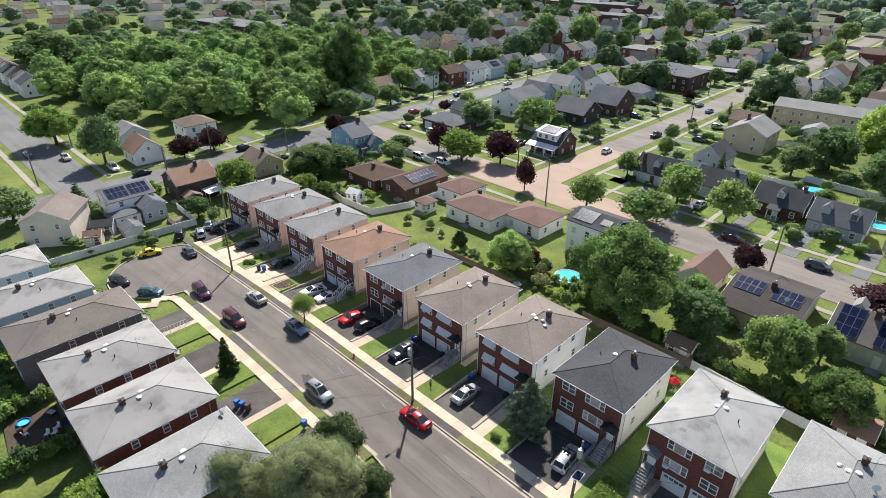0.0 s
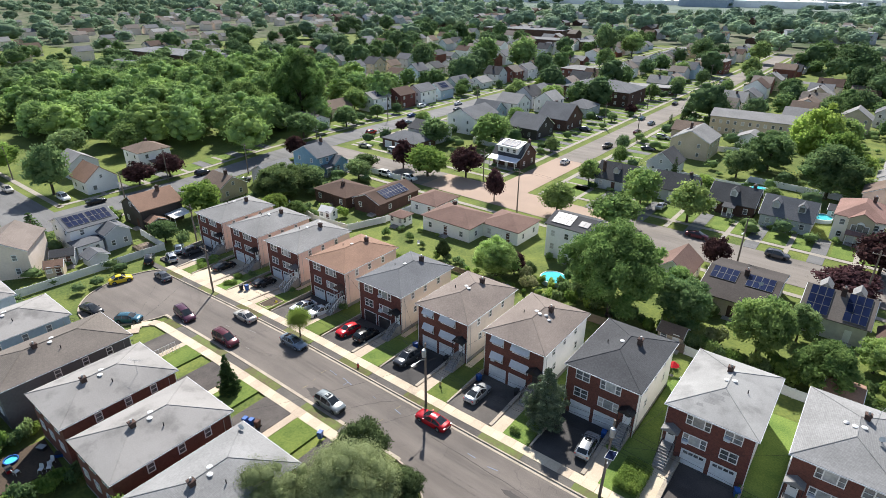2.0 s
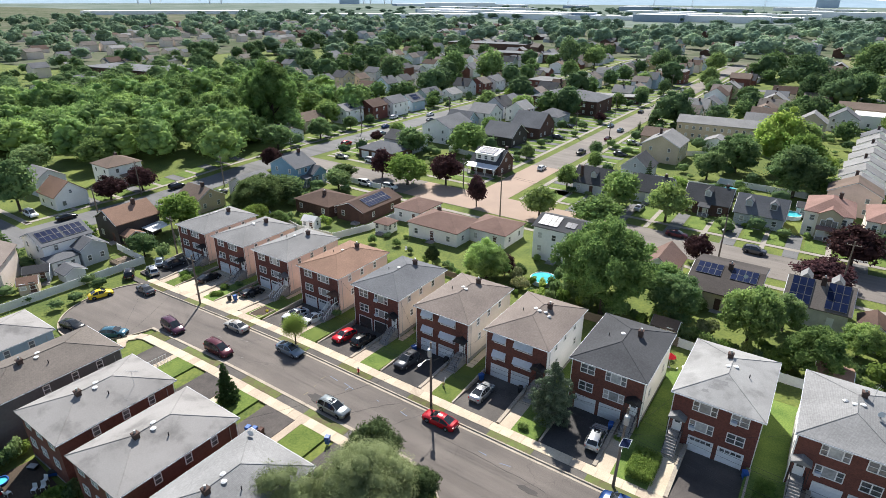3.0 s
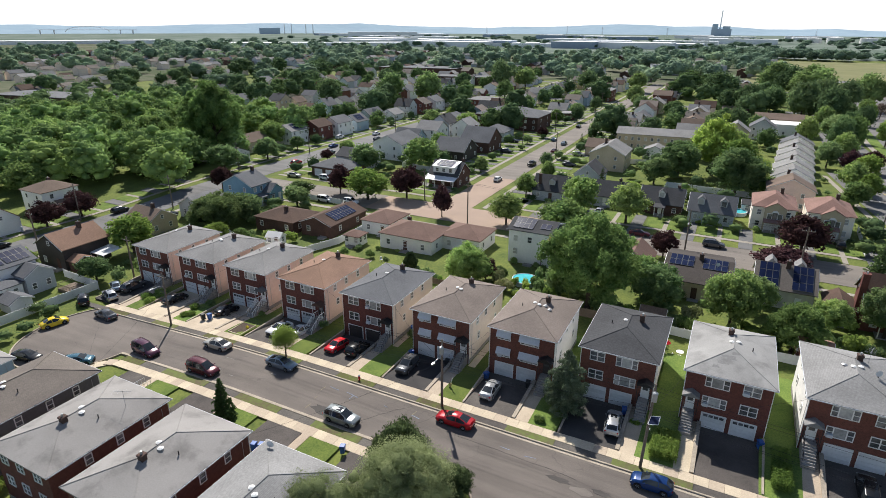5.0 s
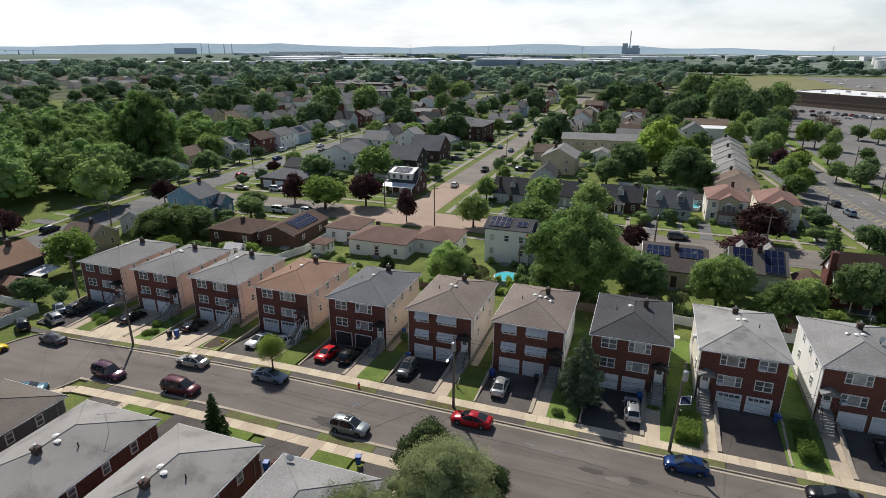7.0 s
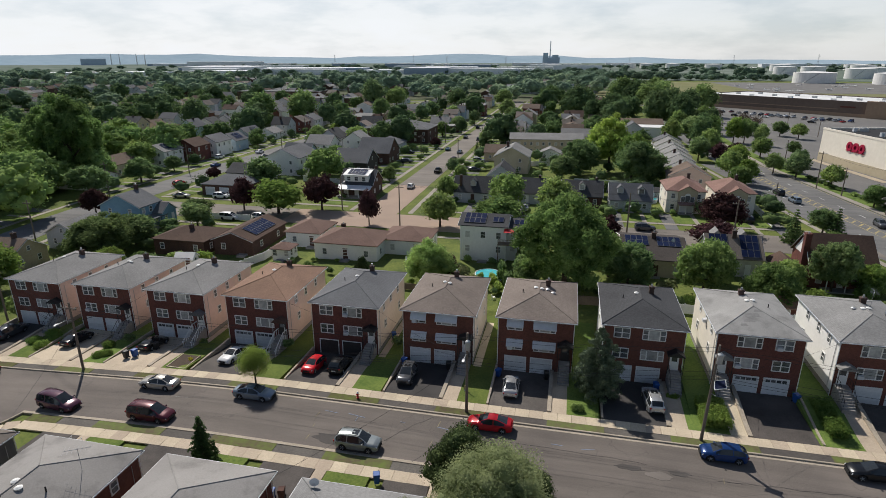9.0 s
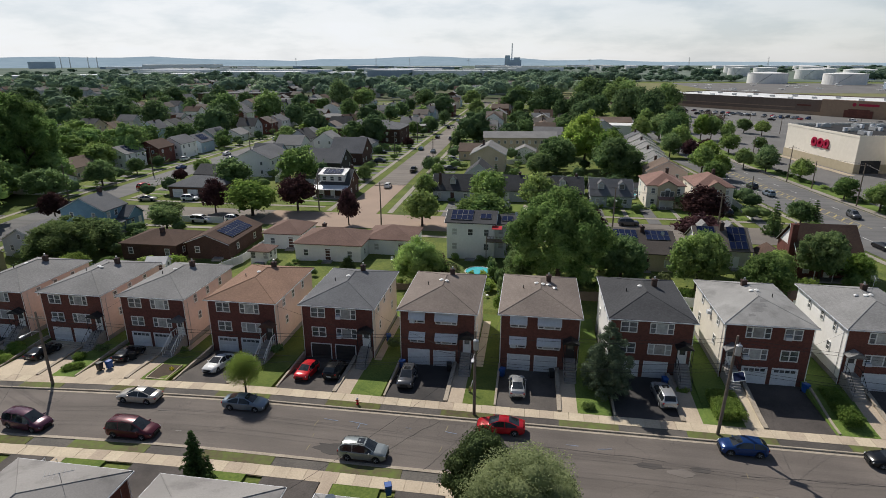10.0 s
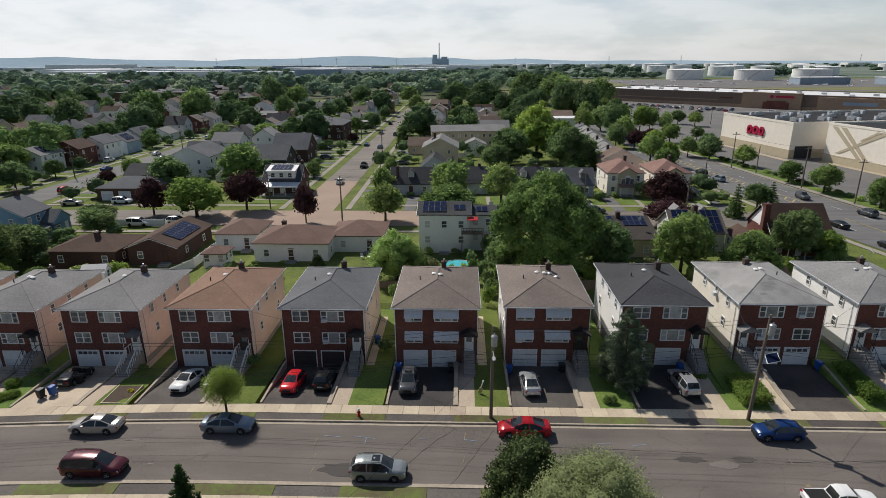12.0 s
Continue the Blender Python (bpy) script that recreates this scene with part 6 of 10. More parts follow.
for x, y, w, d, hh in ((-300, 118, 60, 22, 6), (-330, 150, 70, 24, 7), (-255, 96, 34, 14, 5), (-190, 400, 60, 20, 6), (-260, 470, 80, 30, 7)):
    house(x, y, w, d, hh, 8, DARK_BRICK, R_BLUE, "long low flat-roofed brick building", "flat", storeys=1, plain=True, name="low_building", group="", cat="building")

# ---------------------------------------------------------------- trees and shrubs
def ico(level):
    """Corners and faces of a unit ball of triangles."""
    bm = bmesh.new()
    bmesh.ops.create_icosphere(bm, subdivisions=level, radius=1.0)
    v, f = np.array([tuple(q.co) for q in bm.verts]), np.array([[q.index for q in t.verts] for t in bm.faces])
    bm.free()
    return v, f


BALLS = {1: ico(1), 2: ico(2)}


def leaf_cloud(rng, centres, radii, n, size, flat=0.8, droop=0.0, ruffle=0.45, heart=0):
    """n small leaf cards laid over the skins of overlapping clumps, and the dense heart of each clump as a lumpy ball."""
    centres, radii = np.array(centres), np.array(radii)
    share = radii ** 2 / (radii ** 2).sum()
    which = rng.choice(len(radii), n, p=share)
    d = rng.normal(size=(n, 3))
    d /= np.linalg.norm(d, axis=1)[:, None]
    d[:, 2] = np.where(d[:, 2] < -0.6, -d[:, 2] * 0.7, d[:, 2])
    r = radii[which] * (0.7 + 0.5 * rng.uniform(0, 1, n) ** 1.4)
    p = centres[which] + d * r[:, None] * np.array([1, 1, flat])
    p[:, 2] -= droop * rng.uniform(0, 1, n)
    nrm = d + rng.normal(scale=ruffle, size=(n, 3))
    nrm /= np.linalg.norm(nrm, axis=1)[:, None]
    t = np.cross(nrm, rng.normal(size=(n, 3)))
    t /= np.linalg.norm(t, axis=1)[:, None] + 1e-9
    b = np.cross(nrm, t)
    s = (size * rng.uniform(0.6, 1.35, n))[:, None]
    q = np.stack([p - t * s * 0.5, p - b * s * 0.36 + nrm * s * 0.12, p + t * s * 0.5, p + b * s * 0.36 + nrm * s * 0.12], 1)
    cv, cf = [], []
    if heart:
        bv, bf = BALLS[heart]
        for k, (c, rr) in enumerate(zip(centres, radii)):
            cv.append(c + bv * (rr * rng.uniform(0.42, 0.82, len(bv)))[:, None] * np.array([1, 1, flat]))
            cf.append(bf + k * len(bv))
    return q.reshape(-1, 3), (np.concatenate(cv) if cv else np.zeros((0, 3))), (np.concatenate(cf) if cf else np.zeros((0, 3), int))


def leaf_mesh(name, cloud, material):
    corners, cv, cf = cloud
    me = bpy.data.meshes.new(name)
    n, m = len(corners) // 4, len(cf)
    me.vertices.add(n * 4 + len(cv))
    me.vertices.foreach_set("co", np.concatenate([corners, cv]).ravel())
    me.loops.add(n * 4 + m * 3)
    me.loops.foreach_set("vertex_index", np.concatenate([np.arange(n * 4), (cf + n * 4).ravel()]).astype(int))
    me.polygons.add(n + m)
    me.polygons.foreach_set("loop_start", np.concatenate([np.arange(0, n * 4, 4), n * 4 + np.arange(0, m * 3, 3)]).astype(int))
    me.materials.append(material)
    me.update()
    me.validate()
    return me


def crown_points(seed, n, size, blobs=46, rx=4.5, h0=1.0, h1=10.0, small=1.0, ruffle=0.85, heart=2):
    """A broadleaf crown: clumps spread evenly over an uneven egg between h0 and h1, fuller at the waist."""
    rng = np.random.default_rng(seed)
    c, r = [], []
    mid, half = (h0 + h1) / 2, (h1 - h0) / 2
    lean = rng.uniform(-0.5, 0.5, 2)
    clump = small * 2.5 / math.sqrt(blobs)
    for k in range(blobs):
        z = 1 - 1.86 * (k + 0.5) / blobs
        a = k * 2.39996 + rng.uniform(-0.35, 0.35)
        q = math.sqrt(max(0.0, 1 - z * z))
        big_ = rng.uniform(0.62, 1.35) * clump
        reach = (1 - 0.95 * big_) * (1 + 0.1 * math.sin(3 * a + seed) + 0.07 * math.sin(5 * z + 2 * seed)) * rng.uniform(0.78, 1.06)
        wide = 1.0 - 0.2 * max(0, z)
        c.append((q * math.cos(a) * rx * wide * reach + lean[0] * z, q * math.sin(a) * rx * wide * reach + lean[1] * z, mid + (z - 0.06) * half * reach))
        r.append(big_ * rx)
    # the inside of the crown
    c.append((0, 0, mid))
    r.append(rx * 0.55)
    return leaf_cloud(rng, c, r, n, size, flat=0.88, ruffle=ruffle, heart=heart)


def trunk_shape(seed, h=10.0, r=0.26, limbs=6, spread=2.6):
    rng = np.random.default_rng(seed)
    s = Shape()
    s.tube((0, 0, -0.3), (0, 0, 0.35), r * 1.5, r, 9).tube((0, 0, 0.35), (0.05, 0.03, h * 0.32), r, r * 0.78, 9).tube((0.05, 0.03, h * 0.32), (0.1, -0.05, h * 0.72), r * 0.78, r * 0.28, 8)
    for k in range(limbs):
        a, z = 2 * math.pi * k / limbs + rng.uniform(-0.3, 0.3), h * rng.uniform(0.24, 0.45)
        e = (spread * math.cos(a), spread * math.sin(a), z + h * rng.uniform(0.16, 0.3))
        m = (e[0] * 0.45, e[1] * 0.45, z + (e[2] - z) * 0.62)
        s.tube((0.04, 0, z), m, r * 0.42, r * 0.26, 6).tube(m, e, r * 0.26, r * 0.07, 5)
    return s


def conifer_points(seed, n, size, rx=2.4, h=10.0, layers=13, low=0.4, rough=0.2, bulge=0.85, dome=False):
    """Tiers of drooping boughs round a spire."""
    rng = np.random.default_rng(seed)
    c, r = [], []
    for k in range(layers):
        f = k / (layers - 1)
        z = low + (h - low - 0.5) * f
        rad = rx * (1 - f) ** bulge + 0.12
        if dome:
            rad = rx * min(1.0, 0.7 + 0.75 * f) * (1 - f ** 2.3) ** 0.62 + 0.25
        m = max(3, int(9 * (1 - f) + 2))
        for j in range(m):
            a = 2 * math.pi * (j + rng.uniform(-0.3, 0.3)) / m + k
            q = rad * rng.uniform(0.62, 1.0 + rough)
            for u in (0.45, 0.85):
                c.append((q * u * math.cos(a), q * u * math.sin(a), z - 0.22 * q * u))
                r.append((0.28 + 0.2 * rad / rx) * (1.15 - 0.4 * u) * rx / 2.4)
    c.append((0, 0, h - 0.4))
    r.append(0.22)
    return leaf_cloud(rng, c, r, n, size, 0.55, 0.15, ruffle=0.6, heart=1)


KINDS = {}


def kind_of(key, points, material, trunk):
    KINDS[key] = (leaf_mesh("crown", points, material), trunk)


TRUNKS = [trunk_shape(k).mesh("trunk", BARK, soft=True) for k in (1, 2, 3)]
SPIRE = Shape().tube((0, 0, -0.3), (0, 0, 9.2), 0.22, 0.04, 8).mesh("trunk", BARK, soft=True)
for k in range(3):
    kind_of(("maple", k), crown_points(10 + k, 7600, 0.34, 62, small=0.7), GREEN1, TRUNKS[k])
    kind_of(("light", k), crown_points(20 + k, 7600, 0.33, 58, small=0.7), GREEN2, TRUNKS[k])
    kind_of(("dark", k), crown_points(30 + k, 7400, 0.35, 60, small=0.72), GREEN3, TRUNKS[k])
    kind_of(("far", k), crown_points(50 + k, 2600, 0.55, 34, small=0.88, heart=1), MIDGREEN, TRUNKS[k])
    kind_of(("fardark", k), crown_points(60 + k, 2600, 0.55, 34, small=0.88, heart=1), MIDDARK, TRUNKS[k])
for nm_, mt_, sd_ in (("maple", GREEN1, 70), ("light", GREEN2, 80), ("dark", GREEN3, 90), ("purple", PURPLE, 95), ("pale", PALEG, 98)):
    for k in range(2):
        kind_of((nm_ + "_mid", k), crown_points(sd_ + k, 3200, 0.5, 40, small=0.82, heart=1), mt_, TRUNKS[k])
kind_of(("purple", 0), crown_points(41, 5500, 0.55), PURPLE, TRUNKS[0])
kind_of(("purple", 1), crown_points(42, 5500, 0.55), PURPLE, TRUNKS[1])
kind_of(("pale", 0), crown_points(43, 9000, 0.4), PALEG, TRUNKS[2])
kind_of(("big", 0), crown_points(44, 38000, 0.2, 120, small=0.72), SUNNY, TRUNKS[1])
kind_of(("fine", 0), crown_points(45, 26000, 0.19, 36, h0=2.6, small=1.0, heart=0), GREEN2, TRUNKS[0])
kind_of(("feather", 0), crown_points(46, 50000, 0.115, 70, small=0.85, h0=0.3, ruffle=1.4, heart=1), FEATHERG, TRUNKS[0])
kind_of(("spruce", 0), conifer_points(47, 34000, 0.19, 4.5, layers=15, low=1.5, rough=0.2, dome=True), SPRUCE, SPIRE)
kind_of(("bushy", 0), crown_points(58, 20000, 0.24, 60, h0=0.1, small=0.85), SUNNY, TRUNKS[2])
kind_of(("willow", 0), crown_points(59, 22000, 0.26, 70, h0=0.4, small=0.75), PALEG, TRUNKS[2])
kind_of(("sparse", 0), crown_points(57, 900, 0.5, 30, heart=0), BROWNLEAF, TRUNKS[1])
kind_of(("pine", 0), conifer_points(48, 6000, 0.26, 2.4), PINE, SPIRE)
kind_of(("nearpine", 0), conifer_points(49, 16000, 0.2, 2.5, layers=20, rough=0.15), PINE, SPIRE)
kind_of(("yew", 0), crown_points(51, 15000, 0.25, 50, h0=0.2, small=0.85), YEW, TRUNKS[0])

NAMES = {"maple": ("green broadleaf tree with a full crown", "tree"), "light": ("bright green leafy garden tree", "tree"), "dark": ("dark green leafy garden tree", "tree"), "far": ("green broadleaf tree on a far street", "tree"), "fardark": ("dark green broadleaf tree far off", "tree"),
         "purple": ("dark purple-leaved ornamental tree", "tree"), "pale": ("pale grey-green leafy garden tree", "tree"), "big": ("very large green maple behind the houses", "tree"), "fine": ("small round street tree on the verge", "tree"), "feather": ("feathery light green tree beside the street", "tree"),
         "spruce": ("broad grey-green spruce in a front lawn", "tree"), "pine": ("dark green conifer in a garden", "tree"), "nearpine": ("slim dark green conifer beside a driveway", "tree"), "bushy": ("bushy bright green tree with low foliage", "tree"), "willow": ("broad pale green willow-like tree", "tree"), "sparse": ("half-bare brownish tree on a car park island", "tree"), "yew": ("dense dark evergreen tree beside the street", "tree")}


def tree(kind, x, y, r, h, seed=0, wide=4.5, turn=None, label=""):
    """A tree of that kind with crown radius r and height h."""
    plain_kind = kind
    if kind + "_mid" in {k[0] for k in KINDS} and (y > 62 or x < -70) and r < 7:
        kind += "_mid"
    ks = sorted(k for k in KINDS if k[0] == kind)
    mesh_, trunk = KINDS[ks[seed % len(ks)]]
    rz = (seed * 67.0 + x * 13 + y * 7) % 360 if turn is None else turn
    sx, sz = r / wide, h / 10.0
    t = thing("tree", pose(x, y, ground_z(x, y) - 0.12, 0, 0, rz) @ Matrix.Diagonal((sx, sx, sz, 1)), label or NAMES[plain_kind][0], "tree", "trees")
    part("trunk", trunk, None, t)
    part("crown", mesh_, None, t)
    return t


tree("fine", -22.2, -1.0, 2.05, 5.3)
tree("spruce", 16.7, 5.2, 2.85, 9.0)
tree("big", 12.4, 34.6, 8.2, 17.6)
tree("dark", 22.6, 38.4, 4.6, 9.2, 1)
tree("maple", 34.0, 37.4, 4.7, 11.0, 0)
tree("maple", 42.4, 33.8, 4.3, 8.4, 1)
tree("bushy", -9.9, 34.8, 4.6, 8.0)
tree("purple", -7.6, 37.6, 2.2, 4.9, 0)
tree("yew", -21.8, 34.2, 1.5, 4.5, label="small dense egg-shaped evergreen on the lawn")
for x, y in ((25.2, 45.4), (-5.3, 39.0)):
    tree("pale", x, y, 1.7, 2.6, label="pale yellowish flowering shrub in a back garden")
tree("pine", 5.4, 43.4, 2.2, 6.0, wide=2.6)
tree("purple", -32.9, 69.0, 2.7, 8.7, 1)
tree("maple", -16.2, 70.5, 4.5, 8.8, 0)
tree("maple", -2.6, 72.2, 6.4, 8.4, 2)
tree("maple", 9.4, 85.6, 5.3, 10.6, 2)
tree("maple", -2.6, 87.6, 5.2, 10.6, 1)
tree("purple", -49.4, 79.6, 5.0, 9.6, 0)
tree("light", -58.4, 73.6, 6.4, 9.2, 2)
tree("purple", -68.8, 75.0, 3.7, 8.8, 1)
tree("maple", -62.4, 111.5, 6.6, 11.5, 1)
tree("light", 25.2, 148.0, 8.2, 19.6, 0)
tree("dark", 15.6, 140.3, 7.0, 12.6, 1)
tree("dark", 32.4, 124.0, 7.8, 14.6, 2)
tree("light", 32.0, 140.0, 6.4, 15.0, 1)
tree("purple", 46.4, 81.0, 5.6, 9.2, 1)
tree("purple", 42.4, 68.4, 5.4, 5.8, 0)
tree("pine", 59.0, 74.6, 2.6, 7.6, wide=2.6)
tree("dark", 67.6, 82.6, 3.4, 6.4, 1)
tree("pine", 68.8, 79.4, 2.6, 7.0, wide=2.6)
tree("dark", 55.4, 45.4, 3.9, 9.6, 1)
for k, (x, y, r, h) in enumerate(((89.4, 137, 3.9, 7.3), (90.0, 111.6, 3.6, 6.4), (92.2, 99.0, 4.2, 7.8), (95.0, 82.4, 3.8, 7.6), (98, 60, 3.6, 7), (84.6, 191, 4.4, 8.4), (85.8, 160, 3.0, 5.0))):
    tree("maple", x, y, r, h, k, label="young street tree in the mall verge")
for k, (kd, x, y, r, h) in enumerate((("dark", 66, 209, 5.5, 14.5), ("maple", 70.5, 214, 5.2, 15), ("dark", 72, 240, 5.4, 13), ("light", 84.5, 232, 4.6, 12.5), ("maple", 62.9, 146, 4.6, 9.6), ("light", 67.7, 158, 4.5, 9.6), ("purple", 65.5, 174, 3.4, 8), ("dark", 59.5, 178, 4.5, 10), ("maple", 65, 188, 4.7, 12), ("maple", 61.5, 128, 3.8, 7.4), ("light", 65.5, 136, 3.6, 8.4),
                                      ("dark", 113, 262, 4.2, 8), ("maple", 118, 252, 4.2, 8), ("dark", 79, 300, 4.5, 11), ("light", 86, 290, 4, 12), ("maple", 92, 340, 4.5, 9), ("dark", 100, 262, 3.6, 7), ("maple", 96, 420, 5, 10), ("dark", 84, 430, 5, 11), ("dark", 128, 228, 3.6, 6.4), ("maple", 66, 268, 5.4, 12), ("dark", 64, 292, 6, 14))):
    tree(kd, x, y, r, h, k)
for k, (x, y, r, h) in enumerate(((105, 298, 4.4, 9), (109, 290, 4.0, 8), (96, 322, 4.2, 9), (99, 338, 4.0, 8))):
    tree("sparse", x, y, r, h, k)
tree("pale", -77.7, 68.5, 4.0, 4.6)
tree("dark", -78.3, 47.2, 5.4, 7.2, 1)
tree("dark", -77.7, 100.7, 5.6, 9.4, 0)
tree("maple", -78.3, 183.7, 5.6, 9.8, 1)
tree("willow", -78.6, 38.0, 6.8, 9.8)
tree("light", -83.6, 19.6, 5.4, 9.0, 1)
tree("light", -156, -1.6, 8.0, 12.4, 0)
tree("dark", -127.7, 3.2, 6.0, 14.0, 2)
tree("purple", -117.8, 21.0, 4.5, 6.8, 0)
tree("purple", -118.6, 30.2, 4.4, 7.2, 1)
tree("purple", -101.5, 62.0, 3.4, 7.6, 0)
tree("dark", -118.5, 79.0, 6.2, 9.9, 1)
tree("dark", -119.5, 100.0, 5.0, 8.0, 2)
tree("big", -140, 96, 11.0, 28.0, label="very tall dark green tree beside the woodland")
tree("maple", -152, 80, 7.4, 17.0, 1)
tree("dark", -262, 26, 15.0, 22.0, 2)
tree("light", -5.6, -35.6, 3.4, 7.2, 2)
tree("nearpine", -19.3, -15.2, 1.75, 6.2, wide=2.5)
tree("yew", 4.7, -13.9, 3.2, 8.2)
tree("feather", 8.2, -19.2, 5.6, 10.4)
tree("feather", 2.6, -24.6, 4.6, 8.6, 1, label="light green feathery tree beside a house")
tree("yew", 10.4, -13.6, 2.4, 4.2)
for k, (x, y, r, h) in enumerate(((-184, 222, 8, 18), (-167, 261, 9.5, 19), (-143, 266, 10, 20.5), (-131, 358, 9, 24), (-29, 322, 6, 13), (-22.5, 233, 4, 8.6), (17, 367, 12, 20), (48, 421, 12, 24), (69, 385, 16, 24.5), (58, 400, 12, 23), (-100, 190, 5, 9), (-106, 300, 7, 14),
                                  (-20, 290, 5, 10), (60, 300, 7, 13), (45, 330, 8, 14), (30, 250, 6, 11), (20, 232, 5, 10), (-120, 380, 9, 17), (-75, 390, 9, 16), (-40, 400, 8, 15), (-5, 395, 10, 18), (80, 330, 9, 20), (95, 360, 10, 22))):
    tree("fardark" if k % 3 == 0 else "far", x, y, r, h, k)


for k, (kd, x, y, r, h) in enumerate((("maple", -20, 96, 3.4, 7.5), ("pine", -2.5, 112, 2.0, 7.5), ("light", 7, 108, 3.2, 5.5), ("maple", -20.5, 118, 2.4, 6.5), ("maple", 22, 110, 3.0, 5.0), ("dark", 10, 128, 4.6, 9.0), ("maple", 41, 126, 3.4, 7.0), ("light", 38, 146, 4.0, 8.0), ("dark", 20, 172, 5.0, 10), ("maple", 30, 182, 5.5, 11),
                                       ("dark", -66, 124, 3.6, 7.5), ("maple", -70, 140, 4.0, 8.0), ("purple", -44.6, 188, 2.6, 5.0), ("dark", -46, 172, 2.4, 4.0), ("pine", -24.6, 176, 1.8, 5.6), ("pine", -24.4, 190, 1.6, 5.0), ("maple", -95, 176, 4.2, 8.6), ("maple", -97, 118, 3.4, 6.2), ("purple", -99, 108, 2.4, 4.4),
                                       ("dark", -121, 118, 3.2, 6.0), ("maple", -140, 124, 5.0, 10), ("pine", -146, 160, 2.6, 9.5), ("maple", -122, 176, 3.0, 6.2), ("light", -70, 30, 3.4, 6.2), ("maple", -64, 32, 2.8, 5.0), ("dark", -72, 60, 4.0, 6.2), ("light", -92, 2, 3.0, 5.4), ("dark", -76, 6, 3.2, 5.6), ("pine", -95, -12, 4.2, 8.0), ("dark", -101, -24, 5.0, 9.0),
                                       ("maple", 48, 44, 3.0, 6.0), ("light", 61, 46, 3.0, 5.5), ("dark", 38, 46, 3.0, 7.0), ("maple", 20, 45, 3.6, 8.0), ("dark", 6.4, 38, 3.0, 6.4), ("maple", 62, 63.5, 3.0, 6.2), ("purple", 20.6, 66.0, 3.0, 6.4), 
                                       ("dark", 66, 232, 6.0, 13), ("maple", 56, 222, 5.0, 12), ("maple", -17, 205, 3.6, 7), ("maple", -50, 226, 4.0, 8), ("dark", -48, 256, 4, 8), ("maple", -75, 226, 4.4, 9), ("light", -98, 208, 4, 8), ("maple", -135, -42, 6, 10), ("dark", -160, 20, 6, 10), ("maple", -150, 34, 6, 11), ("dark", -146, -45, 6, 11))):
    tree(kd, x, y, r, h, k, wide=2.6 if kd == "pine" else 4.5)


# tall dark trees behind the long apartment house
for k, (x, y, r, h) in enumerate(((34, 296, 8.5, 19), (44, 304, 7.5, 17), (58, 292, 9, 21), (69, 282, 8, 20), (24, 300, 7, 15), (66, 300, 8, 22), (80, 262, 5.2, 14))):
    tree("fardark", x, y, r, h, k, label="tall dark green broadleaf tree behind the apartments")
for k, (kd, x, y, r, h) in enumerate((("far", 89, 232, 4.0, 12), ("far", 94, 226, 3.4, 10), ("purple", 72, 176, 3.8, 8), ("fardark", 84, 150, 4.2, 8.6), ("far", 79, 156, 3.6, 7.4), ("fardark", 92, 172, 3.4, 6.6), ("far", 99, 200, 3.0, 6.0),
                                      ("fardark", -26, 134, 2.6, 5.6), ("far", -43.4, 118, 2.4, 5.4), ("far", -25.6, 205, 3.2, 7), ("fardark", -43, 240, 3.6, 8), ("far", -26.4, 262, 3.6, 8), ("fardark", -43.4, 282, 4, 9), ("far", -25, 306, 4, 9), ("far", -60, 300, 5, 10))):
    tree(kd, x, y, r, h, k)


# woods: crowns beyond counting, in one mesh
def woods(name, spots, size, n, material, label, ruffle=0.8, blobs=11, small=1.0, heart=1):
    bits, cores, tris, at = [], [], [], 0
    for k, (x, y, r, h) in enumerate(spots):
        a = (k * 2.4) % 6.28
        c, s_ = math.cos(a), math.sin(a)
        leaves, cv, cf = crown_points(100 + k % 11, n, size * 4.5 / r, blobs, h0=-0.2, ruffle=ruffle, small=small, heart=heart)
        for p, out in ((leaves, bits), (cv, cores)):
            q = np.empty_like(p)
            q[:, 0], q[:, 1], q[:, 2] = x + (p[:, 0] * c - p[:, 1] * s_) * r / 4.5, y + (p[:, 0] * s_ + p[:, 1] * c) * r / 4.5, ground_z(x, y) + p[:, 2] * h / 10
            out.append(q)
        tris.append(cf + at)
        at += len(cv)
    ob = new(name, leaf_mesh(name, (np.concatenate(bits), np.concatenate(cores), np.concatenate(tris)), material))
    return tagged(ob, label, "woods", kind="stuff")


rng = np.random.default_rng(5)


def scatter(n, x0, x1, y0, y1, r0, r1, h0, h1, keep=None):
    out = []
    while len(out) < n:
        x, y = rng.uniform(x0, x1), rng.uniform(y0, y1)
        if keep is None or keep(x, y):
            r = rng.uniform(r0, r1)
            out.append((x, y, r, h0 + (h1 - h0) * (r - r0) / (r1 - r0) * rng.uniform(0.8, 1.1)))
    return out


def off_roads(x, y):
    return not any(abs(x - a) < r + 2 and abs(y - b) < r + 2 for a, b, r in FOOT) and all(abs(x - c) > 14 for c in (-190, -108.5, -34.5)) and all(abs(y - c) > 8 for c in (330, 450)) and not (52 < x < 110 and y < 480)


def in_wood(x, y):
    """The wood west of the side street, with its edge along the gardens."""
    return y > float(np.interp(x, [-262, -196, -180, -158, -118], [8, 14, 27, 38, 56])) and not (y > 76 and x > -126) and x + (y - 76) * 0.35 * (y > 76) < -112


def open_garden(x, y):
    """Free ground beside the houses, off the streets and the bright front lawns."""
    if any(abs(x - a) < r + 1.6 and abs(y - b) < r + 1.6 for a, b, r in FOOT):
        return False
    return all(abs(x - c) > w for c, w in ((-108.5, 9), (-34.5, 8.5))) and abs(y - 73) > 10 and abs(y - 330) > 7 and x < main_x(y) - 13 and not (-56 < x < -14 and 84 < y < 112)


